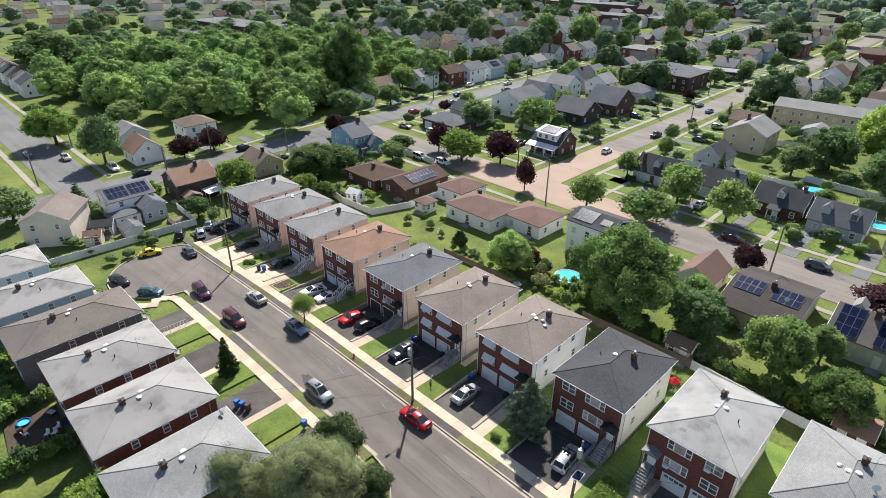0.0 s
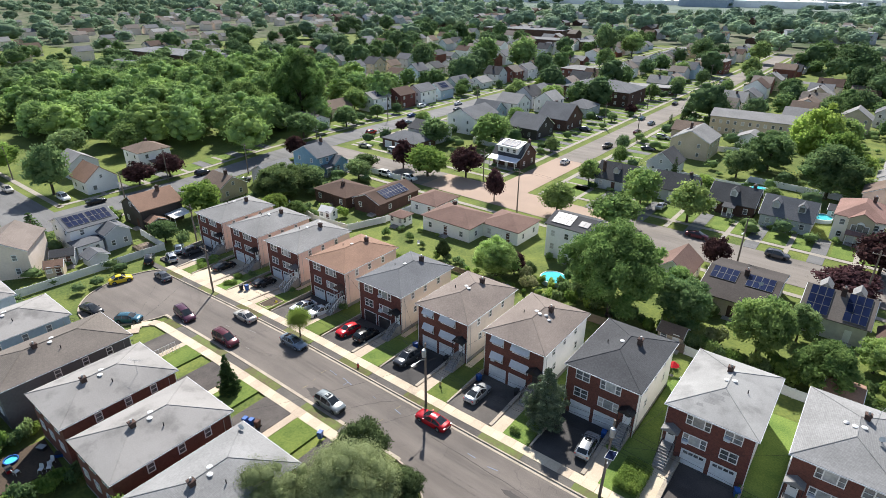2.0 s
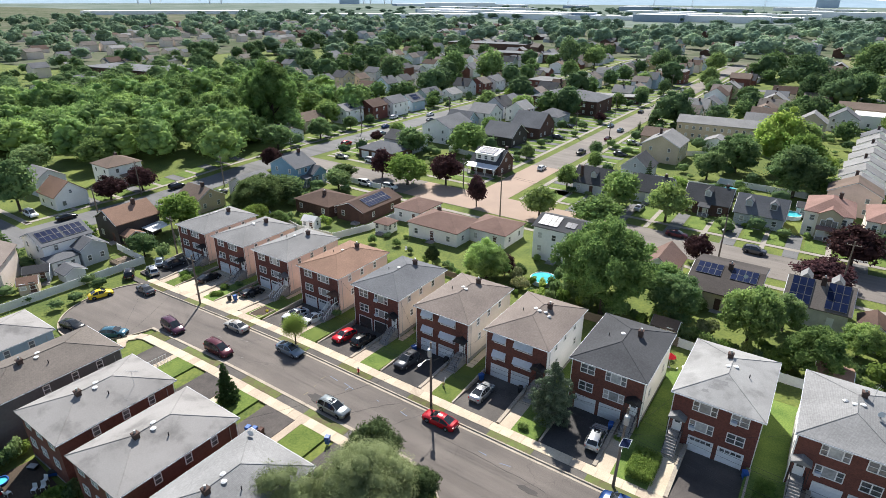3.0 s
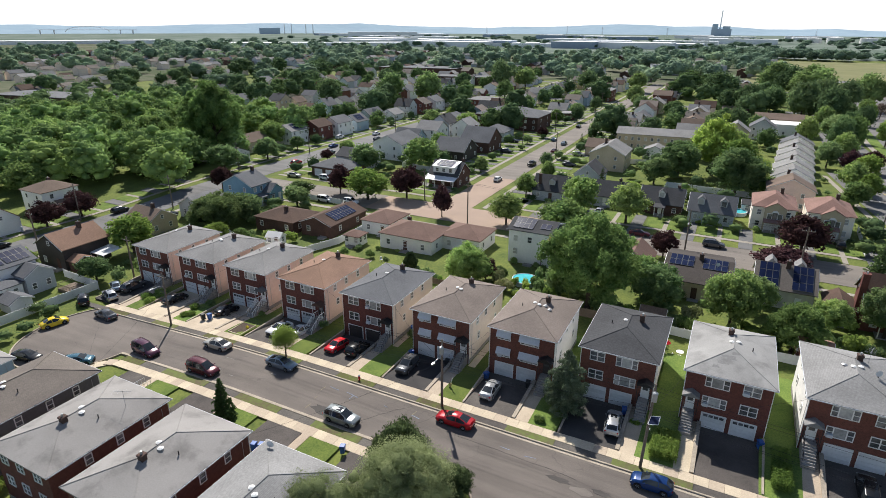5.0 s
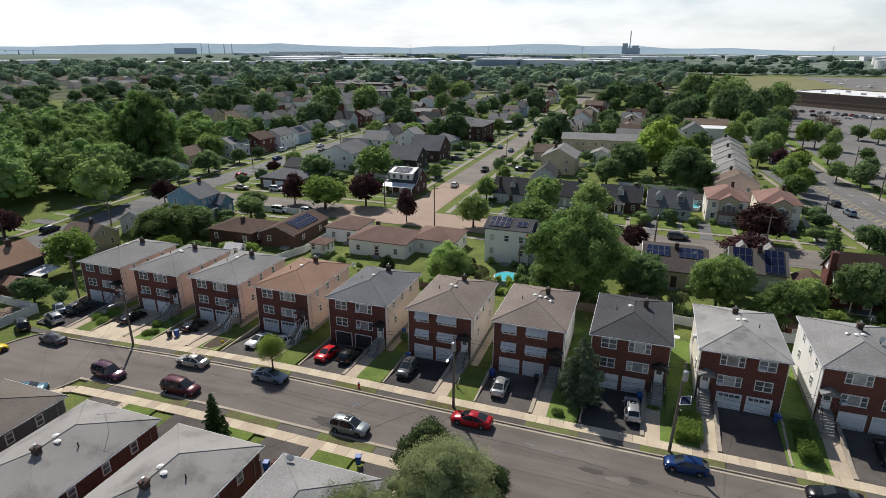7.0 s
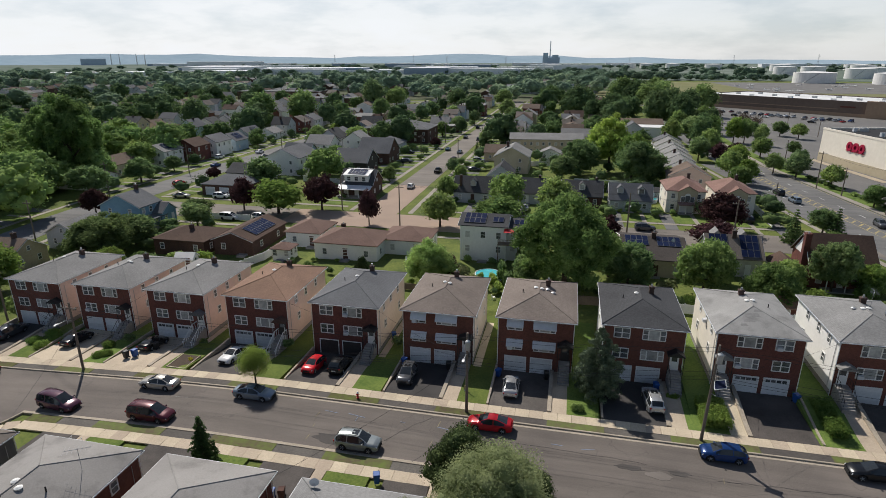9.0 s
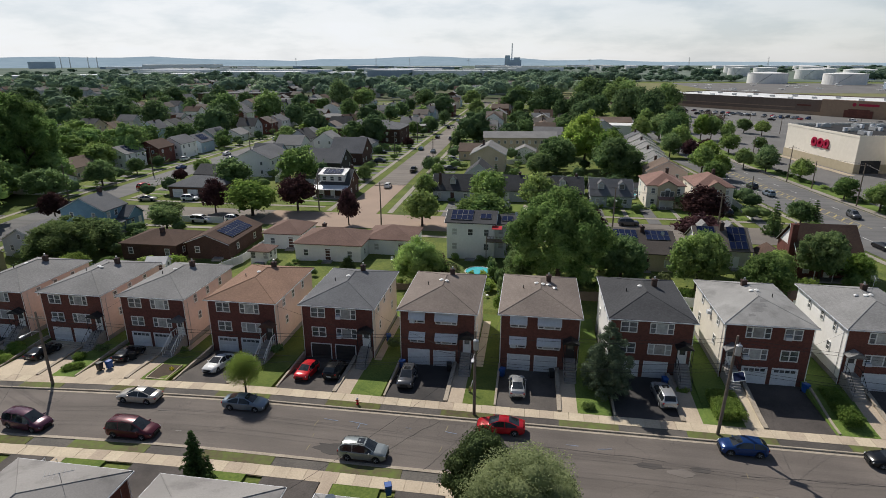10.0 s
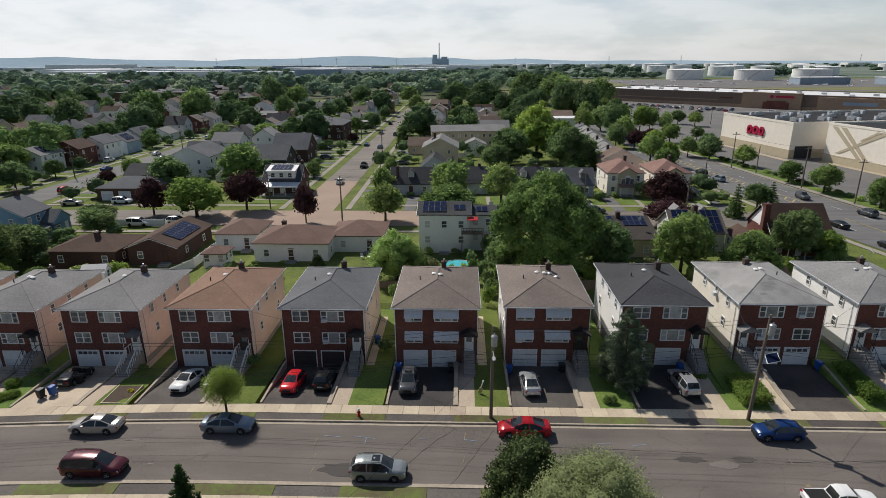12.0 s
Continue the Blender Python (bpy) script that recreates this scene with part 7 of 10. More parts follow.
woods("garden_shrubs", scatter(280, -160, 62, 86, 330, 0.8, 2.4, 1.0, 3.6, open_garden), 0.42, 90, MIDGREEN, "many garden shrubs and hedges between the houses", blobs=7)
woods("garden_shrubs_dark", scatter(150, -160, 62, 86, 330, 1.2, 3.4, 1.6, 6.5, open_garden), 0.5, 130, MIDDARK, "dark garden bushes and small trees between the houses", blobs=9)
woods("yard_shrubs", scatter(70, -100, -66, -30, 66, 0.8, 2.2, 1.0, 3.2, open_garden), 0.36, 110, GREEN3, "garden shrubs of the yards beyond the white fence", blobs=7)
woods("woodland", scatter(120, -262, -114, 14, 165, 5.0, 8.5, 11, 17, in_wood), 0.68, 1300, WOODGREEN, "dense green woodland behind the side street", 0.9, 44, 0.9, 1)
woods("woodland_dark", scatter(75, -262, -116, 14, 150, 5.0, 8.5, 9, 15, in_wood), 0.68, 1300, WOODGREEN2, "lighter green trees of the dense woodland", 0.9, 44, 0.9, 1)
woods("hedgerow_woods", scatter(30, -330, -262, 20, 150, 5, 9, 9, 15), 0.8, 700, GREEN3, "dark green woodland beyond the side street", blobs=18)
woods("block_trees", scatter(95, -330, 58, 175, 470, 4.0, 7.0, 8, 14, off_roads), 0.8, 560, MIDGREEN, "many green garden trees between the far houses", blobs=22)
woods("block_trees_dark", scatter(105, -420, 56, 175, 470, 5.0, 9.0, 10, 18, off_roads), 0.85, 640, MIDDARK, "many dark green garden trees between the far houses", blobs=24)
woods("left_trees", scatter(80, -430, -240, -40, 200, 3.5, 7.5, 6, 13, lambda x, y: abs(y + 7.5) > 9), 0.8, 450, GREEN3, "dark green trees among the houses by the side street", blobs=20)
# the distant bands take the leaf colours that are paled for haze
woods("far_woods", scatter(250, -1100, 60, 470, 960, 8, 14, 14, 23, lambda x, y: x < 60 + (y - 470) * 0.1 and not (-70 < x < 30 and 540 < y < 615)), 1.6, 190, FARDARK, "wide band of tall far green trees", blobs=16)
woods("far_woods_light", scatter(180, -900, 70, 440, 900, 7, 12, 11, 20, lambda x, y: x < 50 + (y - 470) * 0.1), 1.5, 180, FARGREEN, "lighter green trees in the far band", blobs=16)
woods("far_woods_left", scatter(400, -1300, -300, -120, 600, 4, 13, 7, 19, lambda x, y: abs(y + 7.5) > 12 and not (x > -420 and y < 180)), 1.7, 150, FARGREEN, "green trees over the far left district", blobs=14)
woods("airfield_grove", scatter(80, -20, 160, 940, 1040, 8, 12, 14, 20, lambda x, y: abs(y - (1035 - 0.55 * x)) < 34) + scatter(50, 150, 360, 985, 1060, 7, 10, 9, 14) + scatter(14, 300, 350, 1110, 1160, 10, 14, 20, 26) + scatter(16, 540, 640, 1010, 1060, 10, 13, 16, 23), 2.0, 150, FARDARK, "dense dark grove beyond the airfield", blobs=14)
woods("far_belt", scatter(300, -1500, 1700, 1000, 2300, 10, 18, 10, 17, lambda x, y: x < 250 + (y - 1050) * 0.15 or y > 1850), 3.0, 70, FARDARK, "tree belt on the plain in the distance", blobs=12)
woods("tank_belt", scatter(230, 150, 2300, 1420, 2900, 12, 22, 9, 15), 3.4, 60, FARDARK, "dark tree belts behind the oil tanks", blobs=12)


# many small gabled houses of the far blocks, beyond counting
random.seed(77)
WALLS, ROOFS = [Shape() for _ in range(3)], [Shape() for _ in range(4)]
for k in range(680):
    x, y = random.uniform(-900, 40), random.uniform(465, 830)
    if k % 3 == 0:
        x, y = random.uniform(-800, -310), random.uniform(20, 470)
    if k % 3 == 0 and k % 2 == 0:
        continue
    if abs(x + 34.5) < 11 or abs(x + 108.5) < 11:
        continue
    x, y = round(x / 26) * 26 + random.uniform(-3, 3) + 3, round(y / 15) * 15 + random.uniform(-2, 2)
    z, w_, d_, e_, r_ = ground_z(x, y), random.uniform(4, 5.4), random.uniform(4.5, 6.5), random.choice((3.2, 5.6, 5.8)), random.uniform(2, 3.2)
    wl, rf = WALLS[k % 3], ROOFS[random.randrange(4)]
    wl.box(x - w_, y - d_, z - 0.3, x + w_, y + d_, z + e_)
    if k % 2:
        wl.poly([(x - w_, y - d_, z + e_), (x + w_, y - d_, z + e_), (x, y - d_, z + e_ + r_)])
        for q in (-1, 1):
            pts = [(x + q * (w_ + 0.3), y - d_ - 0.3, z + e_), (x + q * (w_ + 0.3), y + d_ + 0.3, z + e_), (x, y + d_ + 0.3, z + e_ + r_), (x, y - d_ - 0.3, z + e_ + r_)]
            rf.hexa(pts, [(a_, b_, c_ + 0.2) for a_, b_, c_ in pts])
    else:
        wl.poly([(x + w_, y - d_, z + e_), (x + w_, y + d_, z + e_), (x + w_, y, z + e_ + r_)])
        for q in (-1, 1):
            pts = [(x - w_ - 0.3, y + q * (d_ + 0.3), z + e_), (x + w_ + 0.3, y + q * (d_ + 0.3), z + e_), (x + w_ + 0.3, y, z + e_ + r_), (x - w_ - 0.3, y, z + e_ + r_)]
            rf.hexa(pts, [(a_, b_, c_ + 0.2) for a_, b_, c_ in pts])
for nm, shapes, mats in (("far_house_walls", WALLS, (CREAM, PALE_S, DARK_BRICK)), ("far_house_roofs", ROOFS, (R_GREY, R_TAUPE, R_BLUE, R_DKBROWN))):
    for sh, mt in zip(shapes, mats):
        tagged(part(nm, sh, mt), "roofs of many small far houses among trees" if "roof" in nm else "walls of many small far houses among trees", "houses", kind="stuff")


# shrubs and hedges
def shrub_points(seed, n, size):
    rng2 = np.random.default_rng(seed)
    c = [(rng2.uniform(-0.5, 0.5), rng2.uniform(-0.5, 0.5), rng2.uniform(0.35, 0.8)) for _ in range(9)]
    return leaf_cloud(rng2, c, [rng2.uniform(0.3, 0.5) for _ in c], n, size, ruffle=0.6, heart=1)


BUSH = {"green": leaf_mesh("shrub", shrub_points(1, 520, 0.22), GREEN1), "dark": leaf_mesh("shrub", shrub_points(2, 520, 0.22), GREEN3), "light": leaf_mesh("shrub", shrub_points(3, 520, 0.22), GREEN2), "cream": leaf_mesh("shrub", shrub_points(4, 900, 0.18), BLOSSOM), "yellow": leaf_mesh("shrub", shrub_points(5, 300, 0.2), YELLOWLEAF),
        "ball": leaf_mesh("shrub", leaf_cloud(np.random.default_rng(8), [(0, 0, 0.5), (0.1, 0.05, 0.42), (-0.1, 0, 0.45)], [0.95, 0.9, 0.9], 2600, 0.13, 0.62, ruffle=0.4, heart=2), GREEN2)}


def shrub(kind, x, y, r, h, z=None, label=""):
    ob = new("shrub", BUSH[kind])
    ob.matrix_basis = pose(x, y, (ground_z(x, y) - 0.1) if z is None else z, 0, 0, (x * 31 + y * 17) % 360) @ Matrix.Diagonal((r, r, h, 1))
    return tagged(ob, label or "rounded garden shrub beside a house", "shrub", "shrubs")


def hedge(x0, x1, y0, y1, h, z=None, material=GREEN1, label="clipped green hedge beside a lawn"):
    rng2 = np.random.default_rng(int(abs(x0 * 10 + y0)))
    c, r, step = [], [], 0.55
    for x in np.arange(x0 + 0.3, x1 - 0.1, step):
        for y in np.arange(y0 + 0.3, y1 - 0.1, step):
            for zz in np.arange(0.35, h, 0.5):
                c.append((x, y, zz))
                r.append(0.42)
    pts = leaf_cloud(rng2, c, r, int(min(14000, 900 * (x1 - x0) * (y1 - y0) * max(1, h))), 0.16, 1.0)
    ob = new("hedge", leaf_mesh("hedge", pts, material))
    ob.location = (0, 0, (ground_z((x0 + x1) / 2, (y0 + y1) / 2) - 0.1) if z is None else z)
    return tagged(ob, label, "hedge", "hedges")


hedge(27.2, 30.2, 1.4, 5.8, 1.15, 0.15, GREEN2, label="low clipped hedge beside the entrance path")
hedge(39.3, 41.0, 2.0, 8.0, 1.2, 0.3, GREEN2)
hedge(14.0, 15.2, 1.6, 2.4, 0.7, 0.1)
for x, y, r, h, kd in ((-57.9, 3.9, 1.0, 0.95, "ball"), (-60.2, 5.0, 1.0, 0.95, "ball"), (-57.8, 6.3, 1.0, 0.95, "ball"), (-59.6, 7.4, 1.0, 0.95, "ball"), (-47.3, 2.5, 0.75, 0.8, "ball"), (-46.4, 3.1, 0.7, 0.75, "ball"), (-48.1, 5.3, 0.8, 0.9, "ball"), (-46.2, 7.2, 0.9, 1.2, "dark"), (-34.0, 3.3, 0.42, 0.45, "yellow"), (-35.0, 7.6, 0.7, 0.8, "green"),
                       (24.9, 6.2, 0.8, 0.9, "light"), (25.2, 8.0, 0.8, 0.8, "green"), (-22.9, 8.6, 0.9, 1.3, "dark"), (-8.7, 12.0, 1.0, 1.4, "dark"), (4.0, 25.6, 1.2, 2.4, "light"), (4.6, 29.0, 1.6, 2.2, "green"), (-2.0, 35.0, 1.4, 1.9, "cream"), (-4.2, 36.4, 1.8, 2.4, "cream"),
                       (-3.2, 34.2, 1.4, 1.8, "cream"), (28.6, 36.6, 2.0, 2.6, "cream"), (2.2, 33.6, 1.3, 1.6, "light"), (-26.5, 27.0, 1.3, 2.4, "light"), (-9.0, 28.0, 1.6, 2.0, "green"), (27.8, 12.5, 0.7, 0.8, "green"), (38.6, 34.0, 2.2, 2.4, "light"), (50, 38, 2.4, 3.0, "light"), (47, 35.6, 2, 2.4, "green"),
                       (-12.8, 93.8, 1.2, 1.2, "dark"), (-17.4, 92.8, 1.6, 1.8, "dark"), (-9.4, 93.6, 1.0, 1.0, "green"), (30, 93, 0.8, 0.8, "green"), (25.5, 93.2, 0.9, 0.8, "light"), (38, 93.2, 1.0, 1.3, "green"), (56.8, 92.8, 1.1, 1.4, "dark"), (60.5, 90, 1.3, 1.2, "light"), (-41, 92.6, 1.2, 1.0, "dark"), (-48.6, 92.8, 1.2, 1.1, "dark"),
                       (-34.6, 42.2, 0.8, 0.7, "green"), (-30, 42.4, 0.7, 0.6, "light"), (-4.4, 51.4, 1.0, 1.0, "dark"), (-50.6, 12.2, 0.9, 1.4, "dark"), (-72.0, 8.2, 2.2, 2.6, "dark"), (-71, 13, 2.4, 3.2, "green"), (-73, 18, 2.8, 3.6, "green"), (-46.8, -19.0, 1.2, 1.9, "light"), (-4.8, -19.8, 0.8, 0.9, "green"), (1.4, -20.0, 0.8, 0.9, "dark"),
                       (-62, 38.8, 2.0, 2.0, "green"), (-56, 39.4, 1.6, 2.4, "light"), (36.5, -14.6, 1.0, 1.2, "green")):
    shrub(kd, x, y, r, h)
# overgrown gardens behind the near houses
random.seed(88)
for x0, y0, x1, y1, n_ in ((-31.2, -34.2, -31.0, -46.0, 12), (-19.6, -34.4, -20.8, -47.0, 13), (-44.0, -37.0, -32.0, -38.5, 9), (-20.0, -46.5, -3.0, -44.0, 12), (-31.0, -45.5, -21.0, -46.5, 9), (-46.0, -40.0, -47.0, -30.0, 8), (-8.6, -35.0, -9.2, -43.0, 7)):
    for k in range(n_):
        u = k / max(1, n_ - 1)
        shrub(random.choice(("dark", "green", "dark", "light")), x0 + (x1 - x0) * u + random.uniform(-0.5, 0.5), y0 + (y1 - y0) * u + random.uniform(-0.5, 0.5), random.uniform(1.1, 1.8), random.uniform(1.6, 2.6), label="overgrown garden hedge shrub")
for k in range(34):
    y = 62 + k * 3.5
    if k % 7 != 5:
        shrub("dark" if k % 2 else "green", main_x(y) + 15.8, y, 1.5, 1.1, label="low clipped shrub of the mall hedge")
# hedging and undergrowth along the back fences
random.seed(61)
for k in range(64):
    x = -24 + k * 1.35 + random.uniform(-0.5, 0.5)
    if -12 < x < -8:
        continue
    big_ = 1.0 if x > 4 else 0.62
    shrub(random.choice(("dark", "green", "dark", "light")), x, 33.0 + random.uniform(-1.2, 2.4) + (1.5 if x > 5 else 0), big_ * random.uniform(0.9, 1.9), big_ * random.uniform(1.2, 2.8), label="dense shrub along the back fence")
for x, y, r, h in ((1.0, 45.6, 1.2, 1.5), (-5.6, 47.6, 1.0, 1.2), (-0.8, 47.8, 1.1, 1.0), (4.4, 47.6, 1.4, 3.6), (8.0, 47, 1.6, 2.4), (13, 46.5, 1.8, 2.2), (-28.6, 36.0, 0.9, 1.3), (-33.4, 37.4, 1.2, 1.5), (-39, 36, 1.3, 1.8), (-13.0, 45.6, 0.8, 0.9), (-38.6, 40.4, 1.2, 1.1), (-62.0, 35.4, 1.4, 1.8), (-66, 36.5, 1.7, 2.2), (36, 46.8, 1.2, 1.5), (25, 46.4, 1.4, 1.6), (51, 46.2, 1.4, 1.8), (63.5, 47.5, 1.6, 2.0), (61.6, 44.2, 2.0, 3.0), (59, 42.6, 1.8, 2.4)):
    shrub("green" if int(x) % 2 else "dark", x, y, r, h)
for x, y, r, h, kd in ((0.8, 36.8, 1.1, 1.9, "light"), (-1.6, 37.2, 1.0, 1.5, "light"), (2.0, 38.0, 1.2, 2.2, "green"), (1.8, 41.2, 1.3, 2.6, "dark"), (3.4, 36.2, 1.4, 2.4, "dark")):
    shrub(kd, x, y, r, h, label="leafy shrub beside the round pool")

# ---------------------------------------------------------------- vehicles
PAINTS = {}


def paint(name, c, metal=0.25):
    if name not in PAINTS:
        PAINTS[name] = mat("car_paint_" + name, c, tuple(v * 0.86 for v in c), 0.22, 3.0, 0.6, 0.5, 0.0, metal, 0.5)
    return PAINTS[name]


# length, half width, wheels rear and front, sill height, then lines of (x, z): the belt, the top; x of the cowl, roof front, roof rear, tail base; half width of the roof
CARS = {
    "sedan": (4.75, 0.91, -1.38, 1.42, 0.20, ((-2.37, 0.80), (-2.2, 0.93), (-1.2, 0.95), (0.9, 0.92), (1.6, 0.80), (2.2, 0.66), (2.37, 0.52)), ((-2.37, 0.84), (-2.25, 1.02), (-1.75, 1.08), (-0.85, 1.39), (-0.3, 1.45), (0.25, 1.43), (1.15, 1.00), (1.8, 0.90), (2.25, 0.74), (2.37, 0.56)), (1.15, 0.2, -0.8, -1.8), 0.58),
    "suv": (4.6, 0.93, -1.33, 1.36, 0.26, ((-2.3, 0.92), (-2.2, 1.04), (-1.2, 1.04), (0.9, 1.00), (1.6, 0.94), (2.15, 0.84), (2.3, 0.66)), ((-2.3, 0.98), (-2.22, 1.14), (-1.85, 1.58), (-1.2, 1.68), (-0.2, 1.71), (0.35, 1.66), (1.2, 1.10), (1.8, 1.04), (2.2, 0.90), (2.3, 0.70)), (1.2, 0.32, -1.8, -2.2), 0.64),
    "minivan": (5.1, 0.98, -1.52, 1.52, 0.24, ((-2.55, 0.92), (-2.45, 1.02), (-1.2, 1.02), (1.1, 0.96), (1.8, 0.86), (2.35, 0.74), (2.55, 0.58)), ((-2.55, 0.98), (-2.48, 1.14), (-2.2, 1.62), (-1.5, 1.74), (-0.2, 1.76), (0.5, 1.70), (1.6, 1.06), (2.1, 0.94), (2.45, 0.80), (2.55, 0.62)), (1.6, 0.5, -2.15, -2.45), 0.68),
    "hatch": (4.2, 0.89, -1.25, 1.28, 0.21, ((-2.1, 0.84), (-2.0, 0.96), (-1.2, 0.97), (0.8, 0.92), (1.4, 0.82), (1.95, 0.70), (2.1, 0.54)), ((-2.1, 0.90), (-2.02, 1.06), (-1.45, 1.40), (-0.7, 1.47), (-0.1, 1.48), (0.3, 1.43), (1.1, 1.00), (1.6, 0.92), (2.0, 0.78), (2.1, 0.58)), (1.1, 0.26, -1.4, -2.0), 0.60),
    "bug": (4.1, 0.86, -1.2, 1.28, 0.22, ((-2.05, 0.62), (-1.85, 0.80), (-1.1, 0.94), (0.7, 0.93), (1.3, 0.84), (1.85, 0.66), (2.05, 0.50)), ((-2.05, 0.66), (-1.85, 0.90), (-1.45, 1.10), (-0.8, 1.38), (-0.2, 1.48), (0.25, 1.44), (0.95, 1.02), (1.4, 0.94), (1.85, 0.74), (2.05, 0.54)), (0.95, 0.2, -0.75, -1.45), 0.54),
    "pickup": (5.4, 0.97, -1.62, 1.72, 0.36, ((-2.7, 0.98), (-2.6, 1.06), (-0.8, 1.06), (1.0, 1.05), (1.9, 1.02), (2.5, 0.92), (2.7, 0.74)), ((-2.7, 1.00), (-2.6, 1.07), (-0.9, 1.08), (-0.72, 1.66), (-0.3, 1.76), (0.5, 1.73), (1.25, 1.14), (1.9, 1.10), (2.5, 0.98), (2.7, 0.78)), (1.25, 0.46, -0.7, -0.9), 0.66),
}
CARMESH = {}


def car_shapes(kind):
    """The skin of a car, lofted from tail to nose: (body, roof, windscreen, rear window, left and right side windows)."""
    if kind in CARMESH:
        return CARMESH[kind]
    length, half, wr, wf, sill, belt, top, (cowl, front, rear, tail), roof_w = CARS[kind]
    end = length / 2
    at = lambda line, x: float(np.interp(x, [p[0] for p in line], [p[1] for p in line]))
    post = (front + rear) / 2 - 0.1
    xs_ = {-end, -end + 0.05, -end + 0.18, end - 0.05, end - 0.2, end - 0.5, cowl, front, rear, tail, post - 0.05, post + 0.05, cowl - 0.28, tail + 0.22, (front + post) / 2, (rear + post) / 2, (cowl + front) / 2, (rear + tail) / 2}
    for w in (wr, wf):
        xs_ |= {w + d for d in (-0.43, -0.40, -0.3, -0.16, 0.0, 0.16, 0.3, 0.40, 0.43)}
    xs_ = sorted(xs_)
    rows = []
    for x in xs_:
        nose = abs(x) / end
        w = half * (1 - 0.05 * nose ** 2 - 0.24 * max(0.0, (nose - 0.8) / 0.2) ** 2.4)
        b, t = at(belt, x), at(top, x)
        lo = sill + 0.16 * max(0.0, (nose - 0.86) / 0.14)
        for wx in (wr, wf):
            d = abs(x - wx)
            if d < 0.405:
                lo = max(lo, 0.31 + math.sqrt(max(0.0, 0.405 ** 2 - d * d)))
        b = max(b, lo + 0.12)
        t = max(t, b + 0.015)
        cab = max(0.0, min(1.0, (t - b - 0.12) / 0.3))
        tw = (w * 0.82) * (1 - cab) + roof_w * cab
        mid = max(lo + 0.06, 0.56 * (b + sill))
        half_ring = [(w * 0.93, lo), (w * 0.99, lo + 0.04), (w, mid), (w * 0.985, b - 0.05 * (b > lo + 0.1)), (w * 0.94, b), (tw, t - 0.03 - 0.02 * cab), (tw * 0.86, t), (0, t + 0.02)]
        rows.append([(x, -a, z) for a, z in half_ring] + [(x, a, z) for a, z in half_ring[-2::-1]])
    m = len(rows[0])
    pieces = {k: [] for k in ("body", "roof", "windscreen", "rear_window", "side_l", "side_r")}
    for i in range(len(xs_) - 1):
        xm = (xs_[i] + xs_[i + 1]) / 2
        for k in range(m):
            q = (i * m + k, i * m + (k + 1) % m, (i + 1) * m + (k + 1) % m, (i + 1) * m + k)
            where = "body"
            side, over = k in (4, 9), k in (5, 6, 7, 8)
            if side and tail + 0.2 < xm < cowl - 0.26 and not post - 0.05 < xm < post + 0.05:
                where = "side_l" if k == 4 else "side_r"
            elif over and front < xm < cowl and k in (6, 7):
                where = "windscreen"
            elif over and tail < xm < rear and k in (6, 7):
                where = "rear_window"
            elif over and rear < xm < front:
                where = "roof"
            pieces[where].append(q)
    pieces["body"] += [tuple(range(m))[::-1], tuple((len(xs_) - 1) * m + k for k in range(m))]
    flat_v = [p for r in rows for p in r]
    out = {}
    for key, faces in pieces.items():
        sh, index = Shape(), {}
        for f in faces:
            for v in f:
                if v not in index:
                    index[v] = len(sh.v)
                    sh.v.append(flat_v[v])
            sh.f.append(tuple(index[v] for v in f))
            sh.m.append(0)
        out[key] = sh
    CARMESH[kind] = out
    return out


WHEEL = {}
BODIES = {}


def wheel_meshes():
    if not WHEEL:
        n = 14
        ring = lambda y, r: [(r * math.cos(2 * math.pi * k / n), y, r * math.sin(2 * math.pi * k / n)) for k in range(n)]
        WHEEL["tyre"] = Shape().rings([ring(y, r) for y, r in ((-0.11, 0.22), (-0.11, 0.31), (-0.08, 0.335), (0.08, 0.335), (0.11, 0.31), (0.11, 0.22))]).mesh("tyre", TYRE, soft=False)
        r = Shape().tube((0, -0.085, 0), (0, 0.085, 0), 0.22, n=14)
        for k in range(5):
            a = 2 * math.pi * k / 5
            for sy in (-1, 1):
                r.tube((0.04 * math.cos(a), sy * 0.105, 0.04 * math.sin(a)), (0.22 * math.cos(a), sy * 0.1, 0.22 * math.sin(a)), 0.034, n=4)
        WHEEL["rim"] = r.mesh("rim", RIM)


def creased(shape, name, material):
    """A smooth skin that keeps its sharp folds."""
    me = shape.mesh(name, material, soft=True)
    me.set_sharp_from_angle(angle=radians(32))
    return me


